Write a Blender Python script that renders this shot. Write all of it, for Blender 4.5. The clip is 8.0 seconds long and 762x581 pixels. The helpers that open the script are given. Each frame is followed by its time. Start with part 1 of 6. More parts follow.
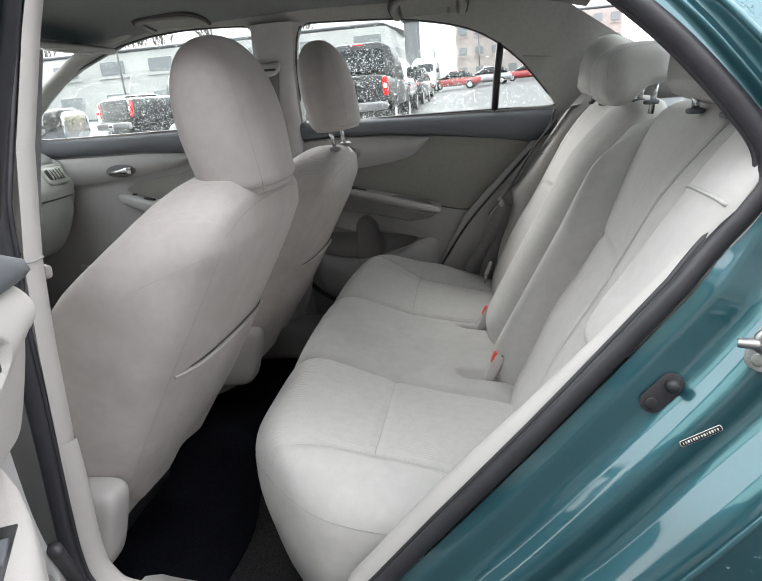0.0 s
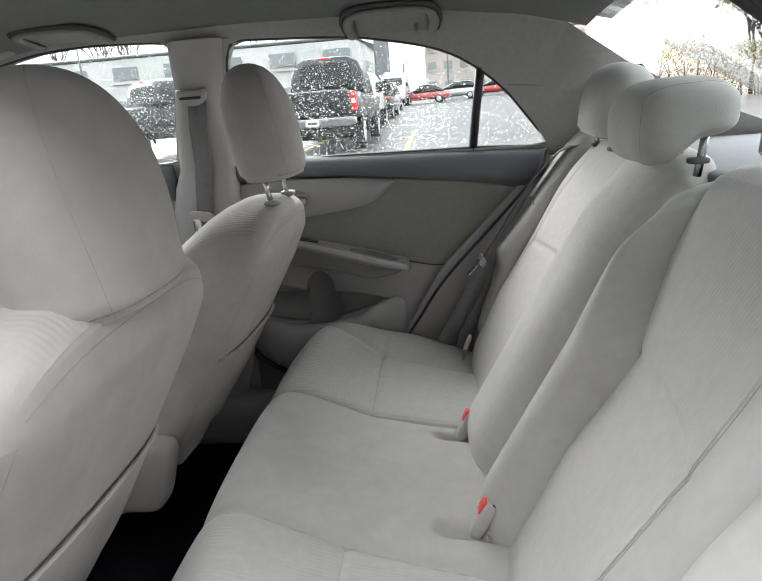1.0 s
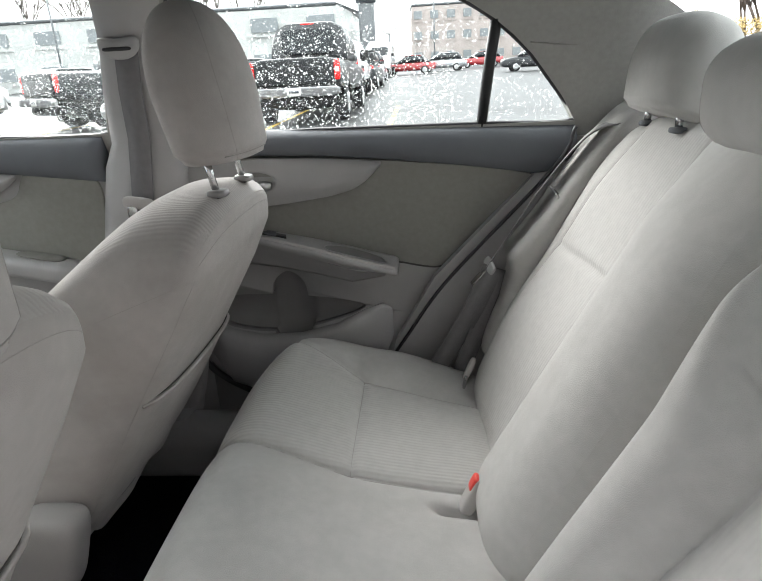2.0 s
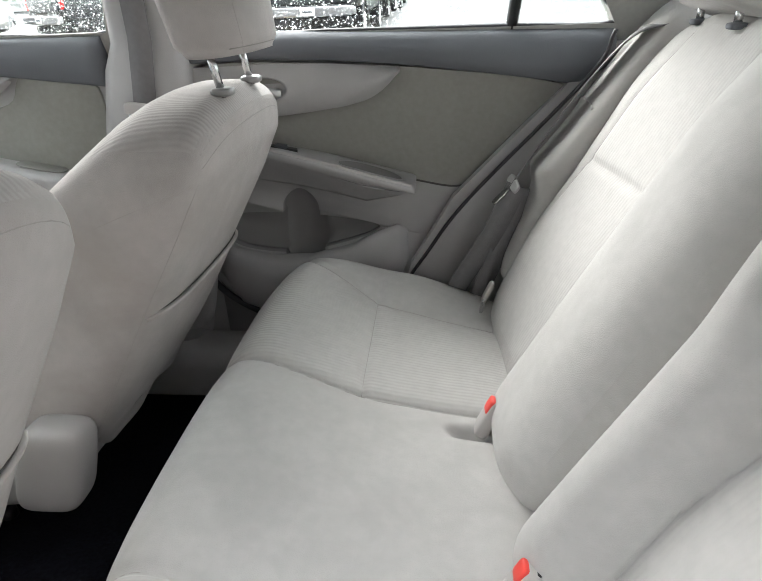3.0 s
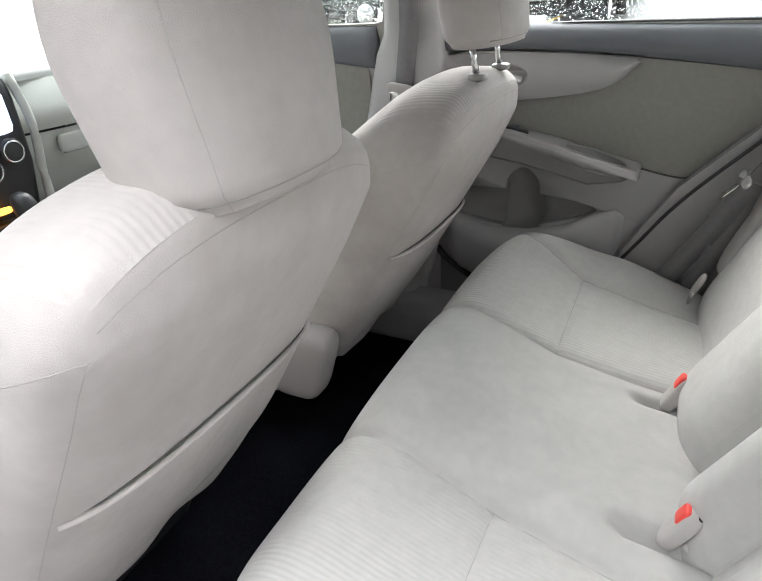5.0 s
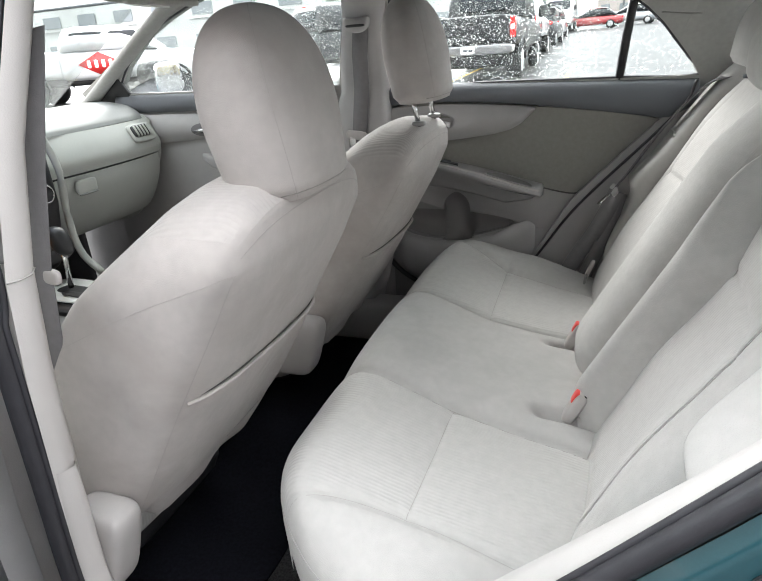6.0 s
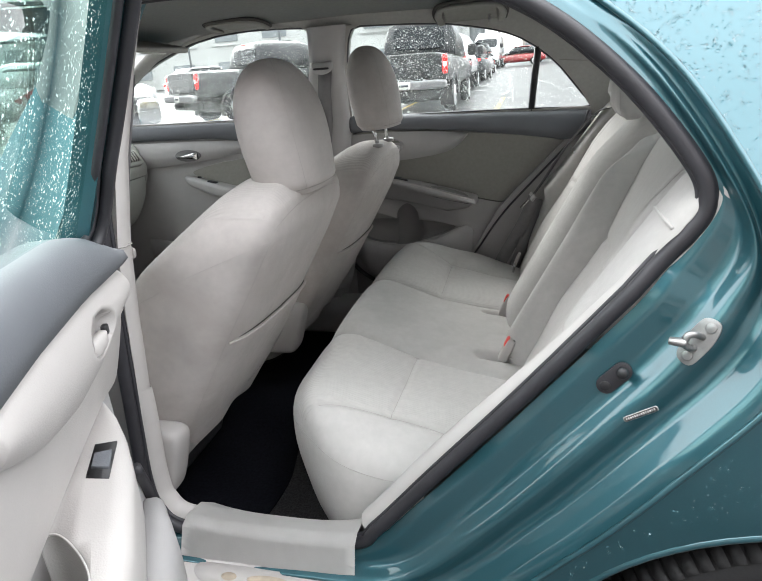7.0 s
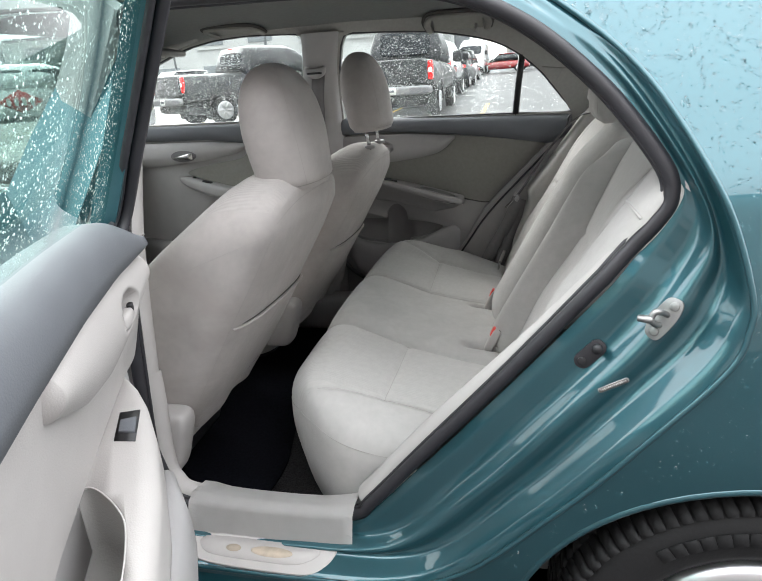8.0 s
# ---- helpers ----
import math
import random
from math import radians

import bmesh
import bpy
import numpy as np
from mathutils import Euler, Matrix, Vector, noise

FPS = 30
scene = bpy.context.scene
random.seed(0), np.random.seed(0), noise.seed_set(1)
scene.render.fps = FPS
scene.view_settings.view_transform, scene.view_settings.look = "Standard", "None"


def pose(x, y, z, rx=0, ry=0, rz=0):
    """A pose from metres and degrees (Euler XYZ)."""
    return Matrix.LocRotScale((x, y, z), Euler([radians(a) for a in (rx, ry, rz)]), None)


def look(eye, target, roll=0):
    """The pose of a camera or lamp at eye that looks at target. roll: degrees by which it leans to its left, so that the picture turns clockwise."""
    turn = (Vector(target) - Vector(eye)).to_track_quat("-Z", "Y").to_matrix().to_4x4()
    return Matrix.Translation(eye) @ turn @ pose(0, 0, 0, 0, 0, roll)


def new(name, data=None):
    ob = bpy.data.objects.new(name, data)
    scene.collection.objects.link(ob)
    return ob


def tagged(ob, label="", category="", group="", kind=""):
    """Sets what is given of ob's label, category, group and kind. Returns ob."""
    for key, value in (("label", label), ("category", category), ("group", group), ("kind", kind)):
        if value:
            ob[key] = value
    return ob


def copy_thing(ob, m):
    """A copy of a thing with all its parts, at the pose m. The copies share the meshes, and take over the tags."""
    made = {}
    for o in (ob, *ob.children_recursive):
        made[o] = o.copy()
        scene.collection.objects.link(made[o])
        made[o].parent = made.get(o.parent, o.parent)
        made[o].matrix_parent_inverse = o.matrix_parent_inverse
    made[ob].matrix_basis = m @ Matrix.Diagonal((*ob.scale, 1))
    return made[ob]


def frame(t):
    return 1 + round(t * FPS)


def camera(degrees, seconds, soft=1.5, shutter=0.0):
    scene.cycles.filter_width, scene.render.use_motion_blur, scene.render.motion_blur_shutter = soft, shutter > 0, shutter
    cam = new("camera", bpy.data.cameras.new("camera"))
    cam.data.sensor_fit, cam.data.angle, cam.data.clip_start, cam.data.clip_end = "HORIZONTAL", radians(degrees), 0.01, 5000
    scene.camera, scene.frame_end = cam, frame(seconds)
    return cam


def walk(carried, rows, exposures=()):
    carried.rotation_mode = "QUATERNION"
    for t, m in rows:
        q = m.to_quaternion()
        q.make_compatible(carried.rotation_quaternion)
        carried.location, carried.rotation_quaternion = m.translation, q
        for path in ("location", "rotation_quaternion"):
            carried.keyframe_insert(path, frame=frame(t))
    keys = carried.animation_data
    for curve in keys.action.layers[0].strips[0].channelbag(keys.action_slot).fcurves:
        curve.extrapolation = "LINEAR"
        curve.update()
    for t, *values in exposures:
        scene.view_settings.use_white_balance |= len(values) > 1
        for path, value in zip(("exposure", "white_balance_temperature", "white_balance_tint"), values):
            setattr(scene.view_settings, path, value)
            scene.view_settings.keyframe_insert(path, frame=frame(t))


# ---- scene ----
cam = camera(66.0, 8.0, 1.1)
EXPOSURES = [(0.0, 2.3), (1.0, 2.3), (2.5, 2.75), (3.0, 2.95), (4.5, 3.05), (6.0, 2.65), (7.0, 2.4), (8.0, 2.25)]
PATH = [
    (0, (-0.01, -1.422, 1.179), (-0.323, 0.449, 0.545), -5.1),
    (0.5, (0.034, -1.237, 1.214), (-0.247, 0.644, 0.595), -4.9),
    (1, (-0.017, -0.998, 1.232), (-0.231, 0.896, 0.627), -4.5),
    (2.5, (-0.055, -0.614, 1.185), (-0.203, 1.216, 0.394), -3.0),
    (3, (-0.062, -0.619, 1.16), (-0.26, 1.158, 0.262), -2.5),
    (3.5, (-0.064, -0.633, 1.159), (-0.411, 1.094, 0.212), -2.4),
    (4, (-0.058, -0.667, 1.165), (-0.666, 0.978, 0.204), -2.8),
    (4.5, (-0.059, -0.701, 1.171), (-0.903, 0.845, 0.224), -3.4),
    (6, (0.038, -1.183, 1.235), (-0.624, 0.536, 0.456), -4.3),
    (6.5, (0.096, -1.43, 1.248), (-0.469, 0.349, 0.53), -4.5),
    (7, (0.081, -1.574, 1.256), (-0.405, 0.237, 0.561), -4.3),
    (7.5, (0.081, -1.65, 1.26), (-0.369, 0.174, 0.574), -4.0),
    (8, (0.081, -1.667, 1.256), (-0.356, 0.161, 0.573), -3.7),
]
walk(cam, [(t, look(eye, target, roll)) for t, eye, target, roll in PATH], exposures=EXPOSURES)

# ---- world and light: a pale overcast sky ----
world = bpy.data.worlds.new("overcast_sky")
scene.world = world
world.use_nodes = True
wn, wl = world.node_tree.nodes, world.node_tree.links
bg = wn["Background"]
sky = wn.new("ShaderNodeTexSky")
sky.sky_type = "NISHITA"
sky.sun_disc = False
sky.sun_elevation, sky.sun_rotation = radians(35.7), radians(323.1)
sky.dust_density, sky.air_density = 4.0, 1.0
hsv = wn.new("ShaderNodeHueSaturation")
hsv.inputs["Saturation"].default_value = 0.12
cloud = wn.new("ShaderNodeMixRGB")
cloud.inputs["Fac"].default_value = 0.75
cloud.inputs["Color2"].default_value = (9.0, 9.2, 9.5, 1)
wl.new(sky.outputs[0], hsv.inputs["Color"])
wl.new(hsv.outputs[0], cloud.inputs["Color1"])
up = wn.new("ShaderNodeTexCoord")
height = wn.new("ShaderNodeSeparateXYZ")
dome = wn.new("ShaderNodeMapRange")  # an overcast sky is three times brighter overhead than at the horizon
dome.inputs["From Min"].default_value, dome.inputs["From Max"].default_value = 0.0, 1.0
dome.inputs["To Min"].default_value, dome.inputs["To Max"].default_value = 0.80, 1.45
shade = wn.new("ShaderNodeVectorMath")
shade.operation = "SCALE"
wl.new(up.outputs["Generated"], height.inputs[0])
wl.new(height.outputs["Z"], dome.inputs["Value"])
wl.new(cloud.outputs[0], shade.inputs[0])
wl.new(dome.outputs[0], shade.inputs["Scale"])
wl.new(shade.outputs[0], bg.inputs["Color"])
bg.inputs["Strength"].default_value = 0.10
sun = new("sun", bpy.data.lights.new("sun", "SUN"))
sun.data.energy, sun.data.angle, sun.data.color = 1.5, radians(50), (1.0, 0.985, 0.96)
sun.matrix_world = look((-3.0, 4.0, 3.6), (0, 0, 0))


# ---- materials ----
def material(name, colour, rough=0.5, metal=0.0, vary=0.06, scale=12.0, bump=0.0, bump_scale=200.0, coat=0.0,
             sheen=0.0, stain=0.0, stain_scale=3.0, soil=None, ribs=None, spec=0.5, each=0.0):
    """A principled surface with colour variation at two scales, stains, fine relief and, where given, woven ribs."""
    m = bpy.data.materials.new(name)
    m.use_nodes = True
    n, l = m.node_tree.nodes, m.node_tree.links
    p = n["Principled BSDF"]
    p.inputs["Roughness"].default_value = rough
    p.inputs["Metallic"].default_value = metal
    p.inputs["Coat Weight"].default_value = coat
    p.inputs["Coat Roughness"].default_value = 0.04
    p.inputs["Sheen Weight"].default_value = sheen
    p.inputs["Specular IOR Level"].default_value = spec
    tex = n.new("ShaderNodeTexCoord")
    fine = n.new("ShaderNodeTexNoise")
    fine.inputs["Scale"].default_value = scale
    fine.inputs["Detail"].default_value = 6
    l.new(tex.outputs["Object"], fine.inputs["Vector"])
    ramp = n.new("ShaderNodeMapRange")
    ramp.inputs["From Min"].default_value, ramp.inputs["From Max"].default_value = 0.3, 0.7
    ramp.inputs["To Min"].default_value, ramp.inputs["To Max"].default_value = 1 - vary, 1 + vary
    l.new(fine.outputs["Fac"], ramp.inputs["Value"])
    big = n.new("ShaderNodeTexNoise")
    big.inputs["Scale"].default_value = stain_scale
    big.inputs["Detail"].default_value = 4
    l.new(tex.outputs["Object"], big.inputs["Vector"])
    ramp2 = n.new("ShaderNodeMapRange")
    ramp2.inputs["From Min"].default_value, ramp2.inputs["From Max"].default_value = 0.42, 0.68
    ramp2.inputs["To Min"].default_value, ramp2.inputs["To Max"].default_value = 1.0, 1.0 - stain
    l.new(big.outputs["Fac"], ramp2.inputs["Value"])
    mul = n.new("ShaderNodeMath")
    mul.operation = "MULTIPLY"
    l.new(ramp.outputs[0], mul.inputs[0])
    l.new(ramp2.outputs[0], mul.inputs[1])
    value = mul.outputs[0]
    if each:
        info = n.new("ShaderNodeObjectInfo")
        r3 = n.new("ShaderNodeMapRange")
        r3.inputs["To Min"].default_value, r3.inputs["To Max"].default_value = 1 - each, 1 + each
        l.new(info.outputs["Random"], r3.inputs["Value"])
        m3 = n.new("ShaderNodeMath")
        m3.operation = "MULTIPLY"
        l.new(value, m3.inputs[0])
        l.new(r3.outputs[0], m3.inputs[1])
        value = m3.outputs[0]
    tint = n.new("ShaderNodeVectorMath")
    tint.operation = "SCALE"
    tint.inputs[0].default_value = colour
    l.new(value, tint.inputs["Scale"])
    base = tint.outputs[0]
    if soil:  # a faint second hue in worn patches
        hue, amount, size = soil
        patch = n.new("ShaderNodeTexNoise")
        patch.inputs["Scale"].default_value = size
        patch.inputs["Detail"].default_value = 5
        patch.inputs["Distortion"].default_value = 0.8
        l.new(tex.outputs["Object"], patch.inputs["Vector"])
        r4 = n.new("ShaderNodeMapRange")
        r4.inputs["From Min"].default_value, r4.inputs["From Max"].default_value = 0.45, 0.70
        r4.inputs["To Max"].default_value = amount
        l.new(patch.outputs["Fac"], r4.inputs["Value"])
        mixer = n.new("ShaderNodeMixRGB")
        mixer.inputs["Color2"].default_value = (*hue, 1)
        l.new(r4.outputs[0], mixer.inputs["Fac"])
        l.new(base, mixer.inputs["Color1"])
        base = mixer.outputs[0]
    l.new(base, p.inputs["Base Color"])
    height = None
    if bump:
        grain = n.new("ShaderNodeTexNoise")
        grain.inputs["Scale"].default_value = bump_scale
        grain.inputs["Detail"].default_value = 3
        l.new(tex.outputs["Object"], grain.inputs["Vector"])
        b = n.new("ShaderNodeBump")
        b.inputs["Strength"].default_value = bump
        b.inputs["Distance"].default_value = 0.002
        l.new(grain.outputs["Fac"], b.inputs["Height"])
        height = b.outputs[0]
    if ribs:
        axis, pitch, depth = ribs
        sep = n.new("ShaderNodeSeparateXYZ")
        wob = n.new("ShaderNodeTexNoise")
        wob.inputs["Scale"].default_value = 14
        l.new(tex.outputs["Object"], wob.inputs["Vector"])
        l.new(tex.outputs["Object"], sep.inputs[0])
        add = n.new("ShaderNodeMath")
        add.operation = "MULTIPLY_ADD"
        add.inputs[1].default_value = 0.006
        l.new(wob.outputs["Fac"], add.inputs[0])
        l.new(sep.outputs[axis], add.inputs[2])
        sc = n.new("ShaderNodeMath")
        sc.operation = "MULTIPLY"
        sc.inputs[1].default_value = 2 * math.pi / pitch
        l.new(add.outputs[0], sc.inputs[0])
        si = n.new("ShaderNodeMath")
        si.operation = "SINE"
        l.new(sc.outputs[0], si.inputs[0])
        b2 = n.new("ShaderNodeBump")
        b2.inputs["Strength"].default_value = 1.0
        b2.inputs["Distance"].default_value = depth
        l.new(si.outputs[0], b2.inputs["Height"])
        if height:
            l.new(height, b2.inputs["Normal"])
        height = b2.outputs[0]
    if height:
        l.new(height, p.inputs["Normal"])
    return m


def glass_material(name, tint=(0.83, 0.855, 0.845), rough=0.0):
    """A thin pane: clear, with gloss by Fresnel."""
    m = bpy.data.materials.new(name)
    m.use_nodes = True
    n, l = m.node_tree.nodes, m.node_tree.links
    n.remove(n["Principled BSDF"])
    out = n["Material Output"]
    clear = n.new("ShaderNodeBsdfTransparent")
    clear.inputs[0].default_value = (*tint, 1)
    gloss = n.new("ShaderNodeBsdfGlossy")
    gloss.inputs["Roughness"].default_value = 0.02
    face = n.new("ShaderNodeLayerWeight")
    power = n.new("ShaderNodeMath")
    power.operation = "POWER"
    power.inputs[1].default_value = 5.0
    l.new(face.outputs["Facing"], power.inputs[0])
    fres = n.new("ShaderNodeMath")
    fres.operation = "MULTIPLY_ADD"
    fres.inputs[1].default_value, fres.inputs[2].default_value = 0.9, 0.019
    l.new(power.outputs[0], fres.inputs[0])
    mix = n.new("ShaderNodeMixShader")
    l.new(fres.outputs[0], mix.inputs[0])
    l.new(clear.outputs[0], mix.inputs[1])
    l.new(gloss.outputs[0], mix.inputs[2])
    l.new(mix.outputs[0], out.inputs["Surface"])
    return m


def water_material(name):
    m = bpy.data.materials.new(name)
    m.use_nodes = True
    p = m.node_tree.nodes["Principled BSDF"]
    p.inputs["Transmission Weight"].default_value = 1.0
    p.inputs["Roughness"].default_value = 0.02
    p.inputs["IOR"].default_value = 1.33
    p.inputs["Base Color"].default_value = (1, 1, 1, 1)
    return m


FABRIC = material("suede_grey_fabric", (0.47, 0.458, 0.442), 0.95, vary=0.035, scale=60, bump=0.35, bump_scale=900, sheen=0.15, stain=0.05, stain_scale=11, soil=((0.40, 0.388, 0.372), 0.5, 10.0), spec=0.15)
# Bench suede with brown wear, darkened to offset surplus light on the front seats.
FRONT_FABRIC = material("darkened_front_suede", (0.43, 0.402, 0.386), 0.95, vary=0.035, scale=60, bump=0.35, bump_scale=900, sheen=0.15, stain=0.12, stain_scale=9, soil=((0.35, 0.318, 0.297), 0.6, 7.0), spec=0.15)
RIB_Y = material("ribbed_cushion_fabric", (0.47, 0.458, 0.442), 0.95, vary=0.04, scale=60, bump=0.2, bump_scale=900, sheen=0.2, stain=0.05, ribs=("Y", 0.0080, 0.00019), spec=0.15)
RIB_BACK = material("ribbed_back_fabric", (0.465, 0.453, 0.438), 0.95, vary=0.04, scale=60, bump=0.2, bump_scale=900, sheen=0.2, stain=0.05, ribs=("Y", 0.0080, 0.00014), spec=0.15)
GAP = material("deep_seam_shadow", (0.10, 0.097, 0.093), 0.95, spec=0.1)
RIB_TOP = material("fine_ribbed_fabric", (0.43, 0.404, 0.388), 0.95, vary=0.04, scale=60, bump=0.2, bump_scale=900, sheen=0.15, stain=0.05, ribs=("Y", 0.0075, 0.0002), spec=0.15)
THREAD = material("seam_thread", (0.36, 0.343, 0.325), 0.9, bump=0.4, bump_scale=600, spec=0.2)
SEAM = material("seam_shadow", (0.32, 0.31, 0.295), 0.95, spec=0.1)
LIGHT_TRIM = material("light_grey_moulded_plastic", (0.46, 0.437, 0.423), 0.5, vary=0.02, scale=25, bump=0.18, bump_scale=500, spec=0.4, stain=0.05)
COVER = material("seat_side_plastic", (0.37, 0.352, 0.342), 0.5, vary=0.02, scale=25, bump=0.18, bump_scale=500, spec=0.4)
MID_TRIM = material("grey_moulded_plastic", (0.40, 0.39, 0.388), 0.5, vary=0.03, scale=25, bump=0.2, bump_scale=500, spec=0.4, stain=0.05)
INSERT = material("grey_woven_insert", (0.275, 0.27, 0.25), 0.85, vary=0.05, scale=80, bump=0.3, bump_scale=700, spec=0.2)
DARK_TRIM = material("blue_grey_soft_plastic", (0.135, 0.143, 0.157), 0.7, vary=0.03, scale=20, bump=0.2, bump_scale=450, spec=0.4)
LINER = material("headliner_felt", (0.38, 0.375, 0.355), 0.95, vary=0.05, scale=90, bump=0.3, bump_scale=500, spec=0.1)
RUBBER = material("dark_rubber_seal", (0.030, 0.029, 0.034), 0.45, vary=0.15, scale=30, bump=0.15, bump_scale=300, stain=0.25, stain_scale=9)
BLACK = material("black_plastic", (0.018, 0.018, 0.02), 0.45, vary=0.1, bump=0.15, bump_scale=400)
CARPET = material("dark_floor_carpet", (0.055, 0.054, 0.057), 1.0, vary=0.45, scale=220, bump=0.8, bump_scale=350, spec=0.05)
MAT_CLOTH = material("black_floor_mat", (0.008, 0.0085, 0.012), 1.0, vary=0.3, scale=120, bump=0.8, bump_scale=300, spec=0.05)
CHROME = material("brushed_steel", (0.62, 0.62, 0.62), 0.22, metal=1.0, vary=0.03)
ZINC = material("zinc_plated_steel", (0.33, 0.33, 0.325), 0.45, metal=0.9, vary=0.12, scale=60, bump=0.3, bump_scale=150)
PAINT = material("teal_metallic_paint", (0.026, 0.106, 0.130), 0.32, metal=0.55, vary=0.03, scale=400, coat=1.0, stain=0.06)
PAINT.node_tree.nodes["Principled BSDF"].inputs["Coat IOR"].default_value = 1.6
RED = material("red_push_button", (0.75, 0.06, 0.045), 0.4, vary=0.04)
BELT = material("grey_belt_webbing", (0.17, 0.165, 0.17), 0.75, vary=0.06, scale=80, bump=0.4, bump_scale=500)
POST_GUIDE = material("satin_guide_plastic", (0.33, 0.325, 0.32), 0.3, metal=0.4, vary=0.03)
TYRE = material("tyre_rubber", (0.013, 0.013, 0.014), 0.75, vary=0.15, bump=0.3, bump_scale=150, stain=0.2)
ALLOY = material("silver_alloy", (0.55, 0.55, 0.56), 0.3, metal=0.9, vary=0.05)
WHITE_LABEL = material("white_label", (0.75, 0.75, 0.72), 0.5, vary=0.03)
BLACK_INK = material("black_ink", (0.02, 0.02, 0.02), 0.5)
PILLAR_GREY = material("grey_pillar_plastic", (0.15, 0.147, 0.147), 0.6, vary=0.03, bump=0.2, bump_scale=500)
# Trim plastic darkened: the shade inside carved pockets is put into its colour.
POCKET_SHADE = material("pocket_shade_plastic", (0.25, 0.245, 0.24), 0.7, vary=0.04, bump=0.2, bump_scale=400)
GLASS = glass_material("window_glass")
TINT_GLASS = glass_material("green_tinted_glass", (0.80, 0.93, 0.90))
WATER = water_material("rain_water")


def speck_material(name):
    """Rain beads on glass: half clear, half scattering the light of the sky behind them."""
    m = bpy.data.materials.new(name)
    m.use_nodes = True
    n, l = m.node_tree.nodes, m.node_tree.links
    n.remove(n["Principled BSDF"])
    clear, milk, mix = n.new("ShaderNodeBsdfTransparent"), n.new("ShaderNodeBsdfTranslucent"), n.new("ShaderNodeMixShader")
    clear.inputs[0].default_value = (0.93, 0.94, 0.94, 1)
    milk.inputs[0].default_value = (0.92, 0.93, 0.93, 1)
    mix.inputs[0].default_value = 0.36
    l.new(clear.outputs[0], mix.inputs[1])
    l.new(milk.outputs[0], mix.inputs[2])
    l.new(mix.outputs[0], n["Material Output"].inputs["Surface"])
    return m


SPECK = speck_material("rain_specks")


# ---- mesh helpers ----
def link(name, bm, mat, parent=None, label="", smooth=True):
    me = bpy.data.meshes.new(name)
    bmesh.ops.recalc_face_normals(bm, faces=bm.faces)
    for f in bm.faces:
        f.smooth = smooth
    bm.to_mesh(me)
    bm.free()
    me.materials.append(mat)
    ob = new(name, me)
    if parent:
        ob.parent = parent
    if label:
        ob["label"] = label
    return ob


def part(name, bm, mat, parent, label="", smooth=True):
    return link(name, bm, mat, parent, label, smooth)


def thing(name, label, category, group="", at=(0, 0, 0), rz=0.0, kind=""):
    e = new(name)
    e.matrix_basis = pose(*at, 0, 0, rz)
    return tagged(e, label, category, group, kind)


def smoothstep(a, b, x):
    t = min(1.0, max(0.0, (x - a) / (b - a)))
    return t * t * (3 - 2 * t)


def lerp(a, b, t):
    return a + (b - a) * t


def spline(pts, n, closed=False):
    """n points along a Catmull-Rom curve through pts."""
    pts = [Vector(p) for p in pts]
    m = len(pts)
    spans = m if closed else m - 1
    out = []
    for i in range(n):
        u = i / (n if closed else n - 1) * spans
        k = min(int(u), spans - 1)
        f = u - k
        if closed:
            a, b, c, d = (pts[(k + j) % m] for j in (-1, 0, 1, 2))
        else:
            b, c = pts[k], pts[k + 1]
            a = pts[k - 1] if k else b * 2 - c
            d = pts[k + 2] if k + 2 < m else c * 2 - b
        out.append(0.5 * ((2 * b) + (c - a) * f + (2 * a - 5 * b + 4 * c - d) * f * f + (3 * b - a - 3 * c + d) * f ** 3))
    return out


def loft(rings, closed=True, cap=False, bm=None):
    """A skin over rings of points of equal number."""
    bm = bm or bmesh.new()
    vs = [[bm.verts.new(p) for p in r] for r in rings]
    n = len(rings[0])
    for a, b in zip(vs, vs[1:]):
        for i in range(n if closed else n - 1):
            j = (i + 1) % n
            bm.faces.new((a[i], a[j], b[j], b[i]))
    if cap:
        bm.faces.new(vs[0])
        bm.faces.new(vs[-1])
    return bm


def tube(pts, r, sides=8, closed=False, flat=1.0, bm=None, up=(0, 0, 1)):
    """A round or flattened cord along pts."""
    pts = [Vector(p) for p in pts]
    rings = []
    n = len(pts)
    for i, p in enumerate(pts):
        a = pts[(i - 1) % n] if closed or i else p
        b = pts[(i + 1) % n] if closed or i < n - 1 else p
        d = (b - a).normalized()
        s = d.cross(Vector(up))
        if s.length < 1e-4:
            s = d.cross(Vector((1, 0, 0)))
        s.normalize()
        t = s.cross(d)
        rr = r(i / (n - 1)) if callable(r) else r
        rings.append([p + s * (math.cos(2 * math.pi * k / sides) * rr) + t * (math.sin(2 * math.pi * k / sides) * rr * flat) for k in range(sides)])
    if closed:
        rings.append(rings[0])
    bm = loft(rings, True, not closed, bm)
    if closed:
        bmesh.ops.remove_doubles(bm, verts=bm.verts, dist=1e-5)
    return bm


